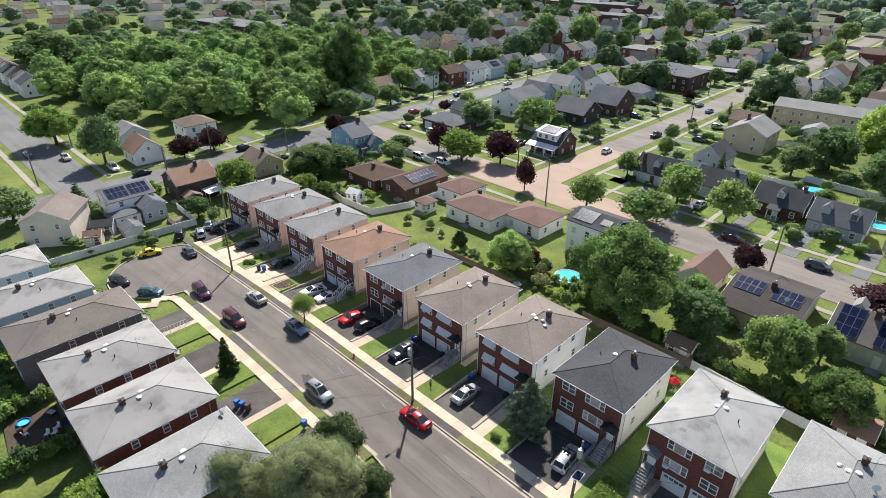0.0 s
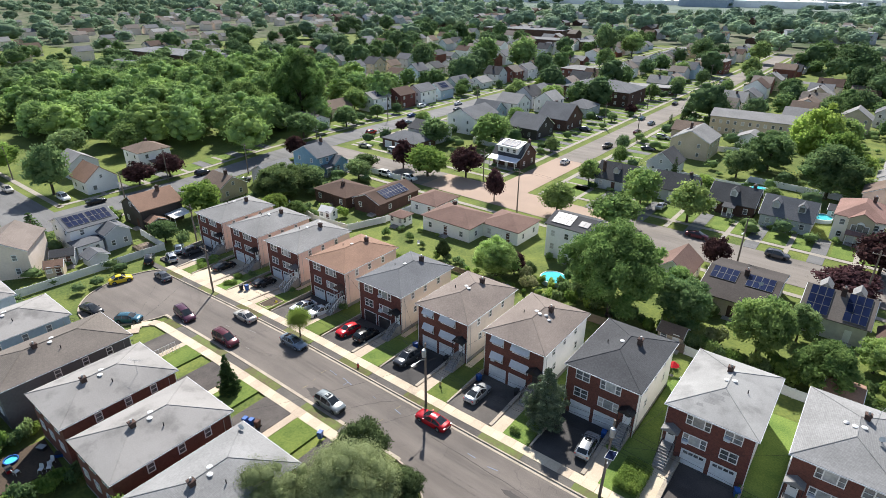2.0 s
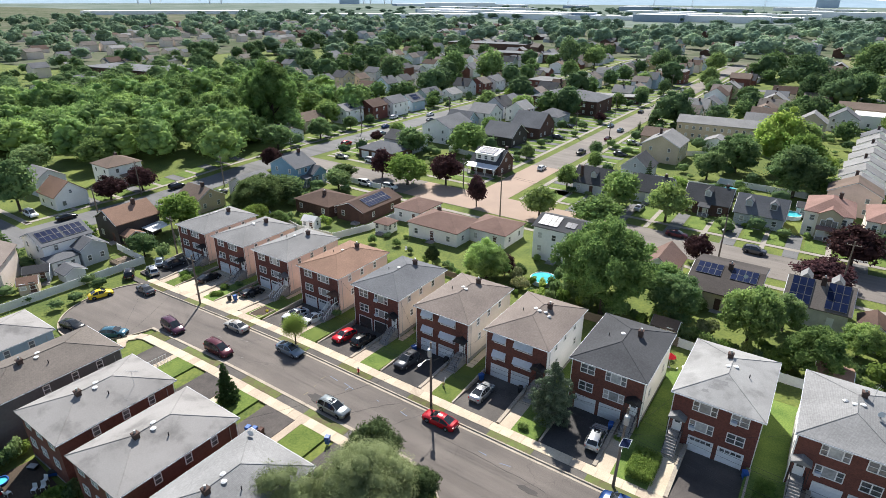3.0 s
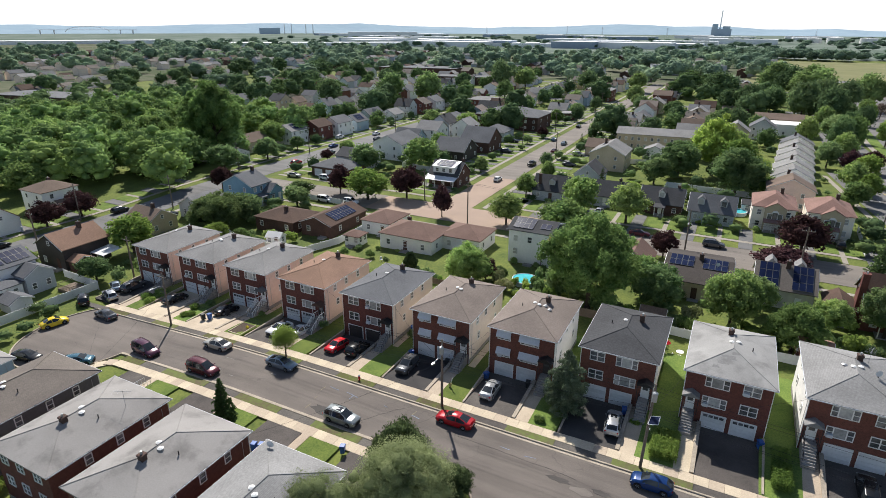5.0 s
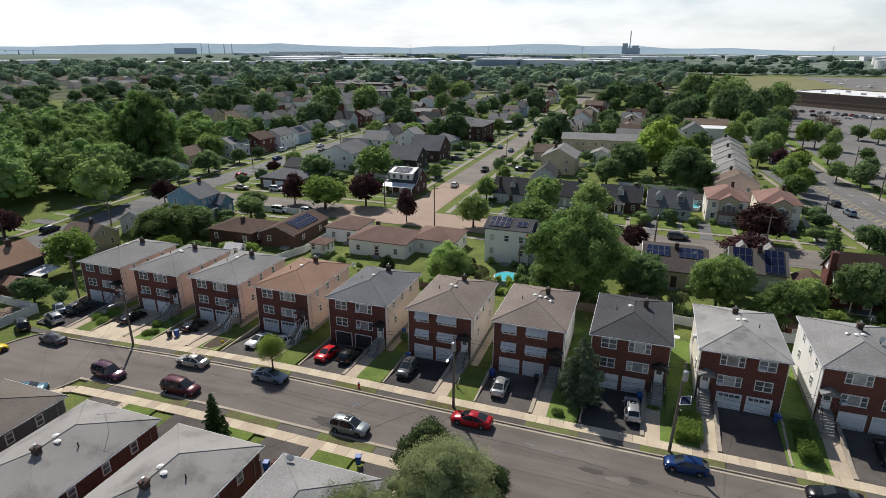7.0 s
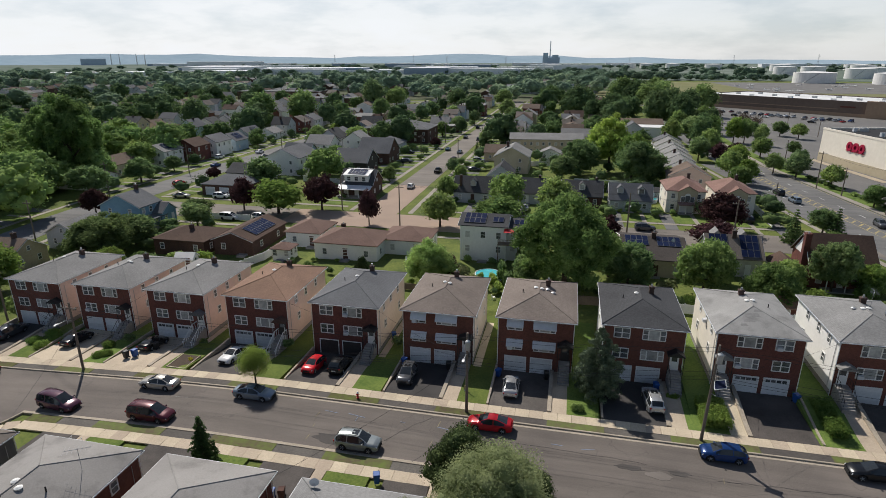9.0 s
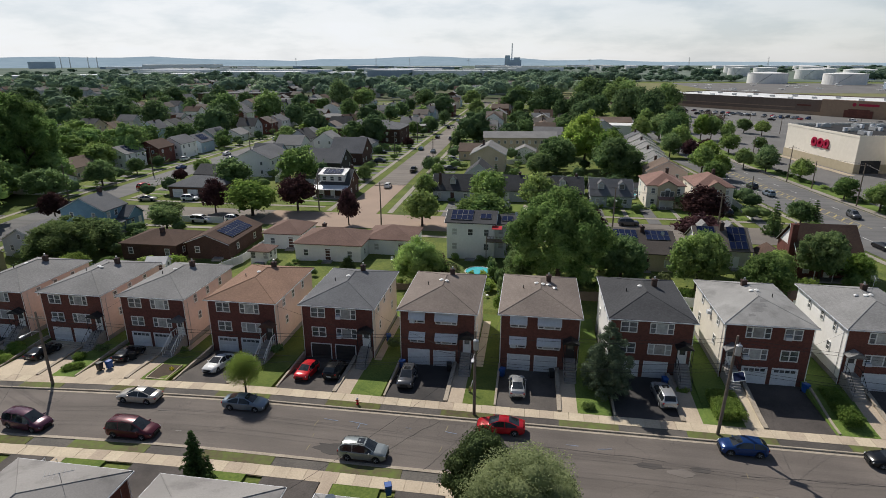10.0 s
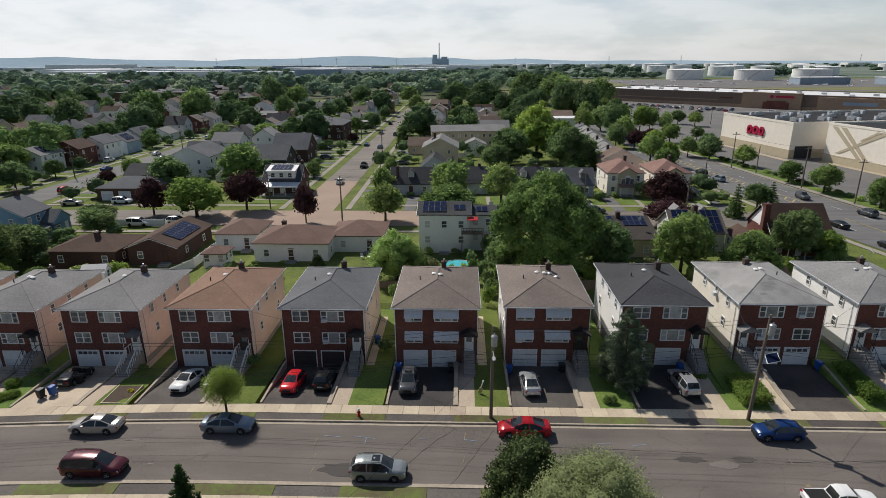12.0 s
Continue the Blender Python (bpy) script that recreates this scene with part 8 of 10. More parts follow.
def car(kind, colour, x, y, rz, z=None, label="", pitch=0.0, far=False):
    """A parked car; its nose points to +x before it is turned by rz."""
    wheel_meshes()
    shapes = car_shapes(kind)
    length, half, wr, wf, sill, belt, top, (cowl, front, rear, tail), roof_w = CARS[kind]
    at = lambda line, q: float(np.interp(q, [p[0] for p in line], [p[1] for p in line]))
    end = length / 2
    if kind not in BODIES:
        BODIES[kind] = {k: shapes[k].mesh(nm_, CARGLASS) for k, nm_ in (("windscreen", "windscreen"), ("rear_window", "rear_window"), ("side_l", "side_window"), ("side_r", "side_window"))}
        BODIES[kind]["headlight"] = Shape().hexa([(-0.24, -0.13, -0.05), (0.06, -0.19, -0.06), (0.02, 0.2, -0.06), (-0.3, 0.06, -0.05)], [(-0.3, -0.12, 0.05), (0.0, -0.18, 0.04), (-0.04, 0.19, 0.04), (-0.34, 0.05, 0.05)]).mesh("headlight", HEADL)
        BODIES[kind]["tail_light"] = Shape().box(-0.05, -0.16, -0.07, 0.16, 0.16, 0.08).mesh("tail_light", TAILL)
    key = (kind, colour)
    if key not in BODIES:
        material = PAINTS[colour]
        BODIES[key] = (creased(shapes["body"], "body", material), creased(shapes["roof"], "roof", material), Shape().hexa([(-0.07, -0.1, 0), (0.05, -0.1, 0.02), (0.07, 0.1, 0.02), (-0.05, 0.1, 0)], [(-0.07, -0.09, 0.11), (0.02, -0.09, 0.12), (0.04, 0.09, 0.12), (-0.05, 0.09, 0.11)]).mesh("mirror", material))
    zz = ground_z(x, y) if z is None else z
    c = thing("car" if kind != "pickup" else "pickup_truck", pose(x, y, zz, 0, 0, rz) @ pose(0, 0, 0, 0, pitch, 0), label, "car" if kind != "pickup" else "pickup truck", "parked cars")
    bd = part("body", BODIES[key][0], None, c)
    part("roof", BODIES[key][1], None, c)
    for k in ("windscreen", "rear_window", "side_l", "side_r"):
        part("side_window" if "side" in k else k, BODIES[kind][k], None, c)
    if not far:
        for sy in (-1, 1):
            part("headlight", BODIES[kind]["headlight"], None, bd, m=pose(end - 0.14, sy * half * 0.66, at(belt, end - 0.12) + 0.0) @ Matrix.Diagonal((1, sy * -1.0, 1, 1)))
            part("tail_light", BODIES[kind]["tail_light"], None, bd, m=pose(-end + 0.06, sy * half * 0.66, at(belt, -end) - 0.02))
            part("mirror", BODIES[key][2], None, bd, m=pose(cowl - 0.42, sy * (half + 0.06), at(belt, cowl - 0.4)))
        part("plate", Shape().box(-0.02, -0.26, -0.06, 0.02, 0.26, 0.06), PLATE, bd, m=pose(-end - 0.005, 0, 0.66))
        part("grille", Shape().box(-0.03, -0.42, -0.09, 0.03, 0.42, 0.09).box(-0.03, -0.5, -0.28, 0.02, 0.5, -0.16), TYRE, bd, "black front grille", m=pose(end - 0.0, 0, at(belt, end) - 0.04))
        part("bumper", Shape().box(-0.04, -0.6, -0.07, 0.05, 0.6, 0.07), TYRE, bd, "dark rear bumper lip", m=pose(-end + 0.02, 0, sill + 0.22))
        if kind == "suv":
            part("sunroof", Shape().box(-0.32, -0.36, 0, 0.32, 0.36, 0.012), CARGLASS, c, "dark glass sunroof", m=pose(front - 0.48, 0, at(top, front - 0.4) + 0.012))
    for wx in (wf, wr):
        for sy in (-1, 1):
            if far:
                part("wheel", WHEEL["tyre"], None, c, m=pose(wx, sy * (half - 0.13), 0.335))
                continue
            w = part("wheel", WHEEL["rim"], None, c, m=pose(wx, sy * (half - 0.13), 0.335))
            part("tyre", WHEEL["tyre"], None, w)
    if kind in ("suv", "minivan") and not far:
        for sy in (-1, 1):
            part("roof_rail", Shape().path([(rear + 0.15, sy * roof_w * 0.9, at(top, rear + 0.15) + 0.03), (rear + 0.6, sy * roof_w * 0.9, at(top, -0.6) + 0.06), (front - 0.3, sy * roof_w * 0.9, at(top, front - 0.3) + 0.06), (front, sy * roof_w * 0.9, at(top, front) + 0.02)], 0.025, n=5), IRON, c)
    if kind == "pickup":
        part("bed_liner", Shape().box(-2.52, -0.76, 0.9, -0.98, 0.76, 1.105), TYRE, c)
    return c


for nm, cc, mt in (("red", (0.42, 0.012, 0.02), 0.2), ("silver", (0.46, 0.47, 0.48), 0.5), ("sage", (0.30, 0.33, 0.33), 0.4), ("maroon", (0.10, 0.022, 0.032), 0.3), ("plum", (0.085, 0.03, 0.055), 0.3), ("champagne", (0.50, 0.47, 0.42), 0.4), ("steel", (0.21, 0.26, 0.31), 0.4),
                   ("blue", (0.012, 0.045, 0.16), 0.3), ("black", (0.012, 0.013, 0.015), 0.2), ("white", (0.75, 0.75, 0.74), 0.0), ("yellow", (0.75, 0.55, 0.03), 0.0), ("teal", (0.05, 0.13, 0.18), 0.3), ("grey", (0.10, 0.105, 0.115), 0.4), ("brightred", (0.62, 0.02, 0.03), 0.1)):
    paint(nm, cc, mt)
car("sedan", "red", 5.7, -3.05, 180, label="red sedan parked at the kerb")
car("suv", "sage", -6.6, -8.9, 0, label="grey-green sport utility car parked at the kerb")
car("minivan", "maroon", -30.2, -8.75, 0, label="dark red minivan parked at the kerb")
car("minivan", "plum", -42.4, -8.5, -6, label="plum-coloured minivan parked near the circle")
car("sedan", "champagne", -33.6, -3.0, 180, label="pale champagne sedan parked at the kerb")
car("sedan", "steel", -21.2, -3.05, 0, label="steel-blue sedan parked below the street tree")
car("hatch", "blue", 28.2, -3.0, 180, label="dark blue hatchback parked at the kerb")
car("sedan", "black", 41.2, -2.95, 180, label="black sedan parked at the kerb")
car("pickup", "white", 28.4, -11.6, 0, label="white pickup truck with an open bed")
car("bug", "yellow", -65.0, -8.6, 75, label="small round yellow car at the turning circle")
car("sedan", "black", -57.4, -16.9, 10, label="dark sedan parked at the turning circle")
car("hatch", "teal", -48.9, -14.6, 38, label="dark teal car parked at the circle")
car("sedan", "grey", -59.6, -3.2, 175, label="dark grey sedan parked at the circle")
car("suv", "silver", -66.4, 2.2, 160, label="silver-grey sport utility car by the fence")
car("sedan", "steel", -69.4, 5.4, 150, label="steel-grey sedan by the fence")
car("suv", "black", -69.2, -1.0, 150, label="black car parked by the fence")
for kind, colour, x, y, i, rz, lb in (("hatch", "brightred", -17.4, 4.4, 4, -92, "bright red hatchback on a driveway"), ("suv", "black", -14.2, 5.2, 4, 90, "black car on a shaded driveway"), ("suv", "grey", -5.4, 4.6, 5, -88, "dark grey sport utility car on a driveway"), ("sedan", "silver", 7.1, 4.6, 6, 92, "silver sedan on a driveway"),
                                       ("suv", "silver", 22.7, 4.8, 7, 95, "silver-white sport utility car on a driveway"), ("sedan", "white", -28.8, 4.9, 3, -94, "white sedan on a driveway"), ("sedan", "white", -25.6, 5.6, 3, -92, "white sedan beside the entrance steps"), ("sedan", "black", -42.3, 6.8, 2, 90, "black sedan on a concrete driveway"),
                                       ("sedan", "black", -54.2, 6.2, 1, 90, "black sedan on a concrete driveway"), ("suv", "grey", -66.0, 6.6, 0, 90, "dark grey car on the driveway"), ("suv", "black", 47.8, 5.4, 9, 90, "black car on a driveway")):
    zl = lot_z(ROW[i][0], 0.0, ROW[i][1])
    za, zb_ = zl(x, y - 1.4), zl(x, y + 1.4)
    slope = math.degrees(math.atan2(zb_ - za, 2.8))
    car(kind, colour, x, y, rz, (za + zb_) / 2, lb, -slope if rz > 0 else slope)
random.seed(21)
COLS = ["silver", "black", "white", "grey", "blue", "red", "champagne", "steel", "maroon", "white", "black"]
for x, y, rz, kind, colour in ((-33.9, 109.3, 92, "hatch", "white"), (-38.2, 183.4, 90, "sedan", "teal"), (-32.0, 177.1, 90, "sedan", "steel"), (-30.2, 215.8, 90, "suv", "grey"), (-31.4, 134.8, 90, "pickup", "black"), (-93.5, 84.0, 10, "sedan", "champagne"), (-82.2, 85.7, 5, "suv", "white"), (-112.0, 128.8, 90, "sedan", "blue"), (-105.2, 117.9, 90, "sedan", "steel"),
                               (-104.6, 98.0, 90, "suv", "red"), (-120.8, 145, 90, "suv", "white"), (-112.2, 160, 90, "sedan", "white"), (29.7, 77.6, 0, "suv", "grey"), (14, 77.8, 0, "sedan", "maroon"), (44, 78, 180, "sedan", "black"), (54.5, 90.2, 90, "suv", "black"), (76.2, 52.3, 87, "sedan", "black"), (83, 92, -93, "suv", "grey"), (-121.6, 3.2, 0, "minivan", "white"), (-112.2, 7.2, 90, "sedan", "black"),
                               (-112.4, 36.7, 90, "suv", "black"), (-139.3, -3.6, 0, "suv", "champagne"), (-104.4, -17.3, 90, "sedan", "maroon"), (-67.6, 66.4, 0, "minivan", "white"), (-60, 67.8, 0, "suv", "white"), (-150, -10.6, 180, "sedan", "steel"), (-46.8, 126, 0, "suv", "black"), (-47, 151, 0, "suv", "grey"), (-52, 172, 0, "sedan", "black"), (-52.5, 58, 90, "sedan", "white"),
                               (-37.6, 222, 90, "sedan", "black"), (-31.2, 250, 90, "suv", "white"), (-38, 262, 90, "suv", "black"), (-31, 285, 90, "sedan", "red"), (-37.8, 300, 90, "sedan", "silver"), (-105, 190, 90, "sedan", "black"), (-112, 205, 90, "suv", "white"), (-105, 222, 90, "suv", "silver"), (-112, 240, 90, "sedan", "grey"), (-31.0, 160, 90, "sedan", "maroon"), (-105, 150, 90, "sedan", "grey"),
                               (-19.6, 140, 0, "sedan", "grey"), (-21.0, 158, 0, "suv", "silver"), (-56, 96.5, 90, "suv", "grey"), (-97.5, 40, 90, "sedan", "grey"), (1.8, 90.4, 90, "sedan", "silver"), (88, 76, 97, "suv", "grey")):
    car(kind, colour, x, y, rz, label=colour + " " + {"suv": "sport utility car", "hatch": "hatchback", "minivan": "van", "pickup": "pickup truck"}.get(kind, kind) + " on a far street", far=True)
for k in range(30):
    a_, b_ = divmod(k, 2)
    x, y = 116 + a_ * 3.9 + b_ * 5 + random.uniform(-1, 1), 392 - a_ * 3.9 + b_ * 4 + random.uniform(-1, 1)
    if random.random() < 0.22:
        continue
    car(random.choice(("sedan", "suv", "hatch")), random.choice(COLS), x, y, 44 + (180 if k % 2 else 0), label="parked car in the mall car park", far=True)
for x, y, kd_, cl_ in ((117, 366, "suv", "black"), (134, 360, "sedan", "white"), (120, 326, "sedan", "black"), (151, 331, "sedan", "black"), (196, 330, "suv", "white"), (205, 318, "sedan", "grey")):
    car(kd_, cl_, x, y, -46, label="car on the mall car park aisle", far=True)
car("sedan", "black", 76.3, 67.0, 97, label="black sedan driving on the main road", far=True)
car("suv", "black", 70.9, 123, 97, label="black sport utility car on the main road", far=True)
car("suv", "steel", 72.0, 113.5, 97, label="steel-grey sport utility car on the main road", far=True)
for k in range(12):
    car(random.choice(("sedan", "suv")), random.choice(COLS), -72 + (k % 6) * 3.4, 232 + (k // 6) * 9, 90, label="parked car on a far yard", far=True)


# ---------------------------------------------------------------- poles and wires
def pole(x, y, h, arm=True, can=False, lamp_=0, panel=False, rz=0, lean=0.0, label="weathered wooden utility pole"):
    p = thing("utility_pole", pose(x, y, ground_z(x, y), 0, lean, rz), label, "utility pole", "utility poles")
    part("post", Shape().tube((0, 0, -0.4), (0, 0, h * 0.5), 0.17, 0.15, 10).tube((0, 0, h * 0.5), (0, 0, h), 0.15, 0.11, 10), WOODPOLE, p)
    if arm:
        part("crossarm", Shape().box(-1.1, -0.2, h - 0.75, 1.1, -0.1, h - 0.63), WOODPOLE, p)
        for xx in (-1.0, -0.4, 0.4, 1.0):
            part("insulator", Shape().tube((xx, -0.15, h - 0.63), (xx, -0.15, h - 0.45), 0.045, 0.03, 6), STEEL, p)
    if can:
        part("transformer", Shape().tube((0.12, -0.42, h - 1.75), (0.12, -0.42, h - 0.8), 0.27, 0.27, 12).tube((0.12, -0.42, h - 0.8), (0.12, -0.42, h - 0.7), 0.29, 0.2, 12).tube((0.12, -0.42, h - 0.7), (0.12, -0.42, h - 0.5), 0.05, 0.04, 6), STEEL, p, "grey steel transformer can")
    if lamp_:
        s = Shape().tube((0, 0, h * 0.74), (0, -1.0 * lamp_, h * 0.79), 0.035, n=6).tube((0, -1.0 * lamp_, h * 0.79), (0, -2.0 * lamp_, h * 0.79), 0.035, n=6)
        a = part("lamp_arm", s, STEEL, p)
        part("lamp_head", Shape().rings([[(-0.08, -1.9 * lamp_, h * 0.79 - 0.04), (0.08, -1.9 * lamp_, h * 0.79 - 0.04), (0.08, -1.9 * lamp_, h * 0.79 + 0.06), (-0.08, -1.9 * lamp_, h * 0.79 + 0.06)], [(-0.17, -2.2 * lamp_, h * 0.79 - 0.06), (0.17, -2.2 * lamp_, h * 0.79 - 0.06), (0.14, -2.2 * lamp_, h * 0.79 + 0.1), (-0.14, -2.2 * lamp_, h * 0.79 + 0.1)], [(-0.1, -2.6 * lamp_, h * 0.79 - 0.03), (0.1, -2.6 * lamp_, h * 0.79 - 0.03), (0.1, -2.6 * lamp_, h * 0.79 + 0.05), (-0.1, -2.6 * lamp_, h * 0.79 + 0.05)]]), STEEL, a)
    if panel:
        q = [(0.0, -1.0, h * 0.62 - 0.15), (0.95, -1.2, h * 0.62 + 0.25), (1.0, -0.3, h * 0.62 + 0.65), (0.1, -0.15, h * 0.62 + 0.3)]
        pp = part("pole_panel", Shape().hexa(q, [(a_, b_ - 0.04, c_ + 0.05) for a_, b_, c_ in q]), SOLAR, p, "small solar panel on a bracket")
        part("panel_frame", Shape().path([(a_, b_ - 0.04, c_ + 0.04) for a_, b_, c_ in q + q[:1]], 0.05), TRIM, pp)
        part("bracket", Shape().tube((0, 0, h * 0.5 + 0.2), (0.3, -0.7, h * 0.5 + 0.3), 0.03, n=5), STEEL, p)
    return p


pole(-46.4, -0.9, 9.3, arm=True, lamp_=1)
pole(2.85, -0.95, 9.6, arm=False, can=True, lamp_=1)
pole(26.7, -0.7, 10.8, arm=False, can=True, panel=True, lean=1.5)
pole(74, -0.9, 9.8)
for x, y, h, lp in ((-24.6, 66.4, 10.5, 0), (-44.4, 81, 8.5, -1), (24.6, 65.8, 11.0, 1), (-27.4, 150, 9.5, 1), (-43.8, 160, 9, 0), (-43.9, 205, 9, 0), (-27.6, 240, 9, 0), (-102.2, 45, 9, 0), (-115.2, 118, 9.5, 1), (-115.4, 82, 9.5, 0), (-101.8, 10, 9.5, 0), (-115.6, 28, 9.5, 0), (-122, -14.6, 9.5, 0), (-150, 0.9, 9.5, 0), (92.0, 86.5, 10.5, 0),
                    (95.4, 62, 11, -1), (89.4, 104, 11, 0), (84.4, 134, 11, 0), (64.0, 104, 7, 1), (87.5, 124.6, 8, 1), (91, 183, 8, 1), (-70.5, 10, 8.8, 0), (-102, 160, 9, 0), (-115.4, 210, 9, 0), (-43.9, 300, 9, 0), (45, 65.8, 10.5, 0), (128, 300, 9, 1), (130, 262, 9, 1), (160, 250, 9, 1)):
    pole(x, y, h, arm=lp == 0 or x < 0, lamp_=lp, label="wooden utility pole on a far street" if lp == 0 else "pole with a street lamp arm")


def wire(a, b, sag, r=0.016, label="thin black overhead wire"):
    s = Shape()
    a, b = Vector(a), Vector(b)
    pts = [a.lerp(b, k / 12) - Vector((0, 0, sag * 4 * (k / 12) * (1 - k / 12))) for k in range(13)]
    s.path(pts, r)
    return tagged(part("overhead_wire", s, IRON), label, "wire", "overhead wires")


P = [(-70.5, 10, 7.0), (-46.4, -1.0, 7.9), (2.85, -1.0, 9.5), (26.7, -0.8, 10.6), (74, -0.9, 9.6)]
for (xa, ya, za), (xb, yb, zb_) in zip(P, P[1:]):
    for dy, dz, sag in ((0.15, -0.1, 1.0), (-0.55, -0.15, 0.9), (0.0, -2.6, 1.0), (0.0, -3.1, 1.2), (0.05, -3.5, 1.0)):
        wire((xa, ya + dy, za + dz), (xb, yb + dy, zb_ + dz), sag * (xb - xa) / 50)
for i, (px, pz) in ((3, (2.85, 6.6)), (4, (2.85, 6.8)), (5, (2.85, 6.6)), (6, (2.85, 6.9)), (7, (26.7, 7.6)), (8, (26.7, 7.9)), (1, (-46.4, 5.6)), (2, (-46.4, 5.8)), (9, (26.7, 7.6))):
    wire((px, -0.9, pz), (ROW[i][0] + 4.4 * (1 if px > ROW[i][0] else -1), ROW[i][1] + 0.9, ROW[i][2] - 0.6), 0.6, 0.014, "service wire from pole to house")
wire((2.85, -1, 6.6), (-9.0, -20.6, 5.6), 0.5, 0.014, "service wire from pole to house")
wire((-46.4, -1, 5.6), (-36.0, -20.0, 5.0), 0.5, 0.014, "service wire from pole to house")
for (xa, ya, za), (xb, yb, zb_) in (((-24.6, 66.4, 9.8), (24.6, 65.8, 10.3)), ((24.6, 65.8, 10.3), (45, 65.8, 9.8)), ((92.0, 86.5, 9.8), (95.4, 62, 10.2)), ((92.0, 86.5, 9.8), (89.4, 104, 10.2)), ((89.4, 104, 10.2), (84.4, 134, 10.2))):
    for dy in (-0.6, 0.5):
        wire((xa, ya + dy, za), (xb, yb + dy, zb_), 0.9, 0.014)


# ---------------------------------------------------------------- fences
BOARD = {}


def fence(pts, h=1.8, panel=2.4, material=VINYL, label="white vinyl panel fence", lift=-0.1):
    f = thing("fence", pose(0, 0, 0), label, "fence", "fences")
    key = (h, panel, material.name)
    if key not in BOARD:
        prof = [(-0.035, 0.05), (0.035, 0.05), (0.035, 0.17), (0.02, 0.17), (0.02, h - 0.2), (0.035, h - 0.2), (0.035, h - 0.08), (-0.035, h - 0.08), (-0.035, h - 0.2), (-0.02, h - 0.2), (-0.02, 0.17), (-0.035, 0.17)]
        s = Shape().rings([[(x, y, z) for y, z in prof] for x in (0.05, panel - 0.05)])
        BOARD[key] = (s.mesh("fence_panel", material), Shape().rings([[(-q, -q, z), (q, -q, z), (q, q, z), (-q, q, z)] for q, z in ((0.065, -0.2), (0.065, h), (0.08, h), (0.015, h + 0.08))]).mesh("fence_post", material))
    for (xa, ya), (xb, yb) in zip(pts, pts[1:]):
        n = max(1, round(math.hypot(xb - xa, yb - ya) / panel))
        rz = math.degrees(math.atan2(yb - ya, xb - xa))
        l = math.hypot(xb - xa, yb - ya) / n
        for k in range(n):
            x, y = xa + (xb - xa) * k / n, ya + (yb - ya) * k / n
            z = ground_z(x, y) + lift
            part("fence_panel", BOARD[key][0], None, f, m=pose(x, y, z, 0, 0, rz) @ Matrix.Diagonal((l / panel, 1, 1, 1)))
            part("fence_post", BOARD[key][1], None, f, m=pose(x, y, z, 0, 0, rz))
    part("fence_post", BOARD[key][1], None, f, m=pose(*pts[-1], ground_z(*pts[-1]) + lift))
    return f


WOODF = mat("weathered_fence_wood", (0.22, 0.17, 0.125), (0.14, 0.11, 0.085), 0.9, 7.0, 0.6, 0.5, 0.2)
fence([(-74.0, -30), (-73.2, -10), (-72.6, 4.0)], 1.7)
fence([(-72.6, 4.0), (-84, 4.6)], 1.7)
fence([(-60, 33.5), (-48.2, 33.5), (-44.8, 42), (-44.6, 56)], 1.7)
fence([(-72, 36), (-60, 33.5)], 1.9)
fence([(25.5, 31.5), (40, 30.4), (60, 30.6)], 1.6, material=VINYL, label="weathered white back-yard fence")
fence([(-4, 118), (14, 118), (14, 126), (44, 124)], 1.8)
fence([(-22, 113), (-4, 118)], 1.8)
fence([(-56, 110), (-70, 112), (-72, 122)], 1.8)
fence([(58.6, 86), (59.4, 104)], 1.6)
fence([(-23, 31.0), (-6.0, 31.6)], 1.2, material=WOODF, label="low weathered wooden fence")
fence([(8, 31.0), (25.5, 31.5)], 1.6, material=WOODF, label="weathered wooden back-yard fence")
fence([(-119, 16), (-131, 18)], 1.5)
fence([(-75, 66), (-62, 66.2)], 1.6)
fence([(-6, 152), (12, 158)], 1.8)


# ---------------------------------------------------------------- small things of the yards
def bin_(x, y, z, colour, rz=0, label=""):
    b = thing("wheelie_bin", pose(x, y, z, 0, 0, rz), label, "wheelie bin", "bins")
    s = Shape().rings([[(-0.22, -0.25, 0.08), (0.22, -0.25, 0.08), (0.22, 0.25, 0.08), (-0.22, 0.25, 0.08)], [(-0.29, -0.33, 0.98), (0.29, -0.33, 0.98), (0.29, 0.33, 0.98), (-0.29, 0.33, 0.98)]])
    part("body", s, colour, b)
    part("lid", Shape().rings([[(-0.31, -0.36, 0.98), (0.31, -0.36, 0.98), (0.31, 0.37, 0.98), (-0.31, 0.37, 0.98)], [(-0.27, -0.3, 1.08), (0.27, -0.3, 1.08), (0.27, 0.33, 1.06), (-0.27, 0.33, 1.06)]]), colour, b)
    for sx in (-1, 1):
        part("wheel", Shape().tube((sx * 0.2, 0.3, 0.1), (sx * 0.27, 0.3, 0.1), 0.1, n=10), TYRE, b)


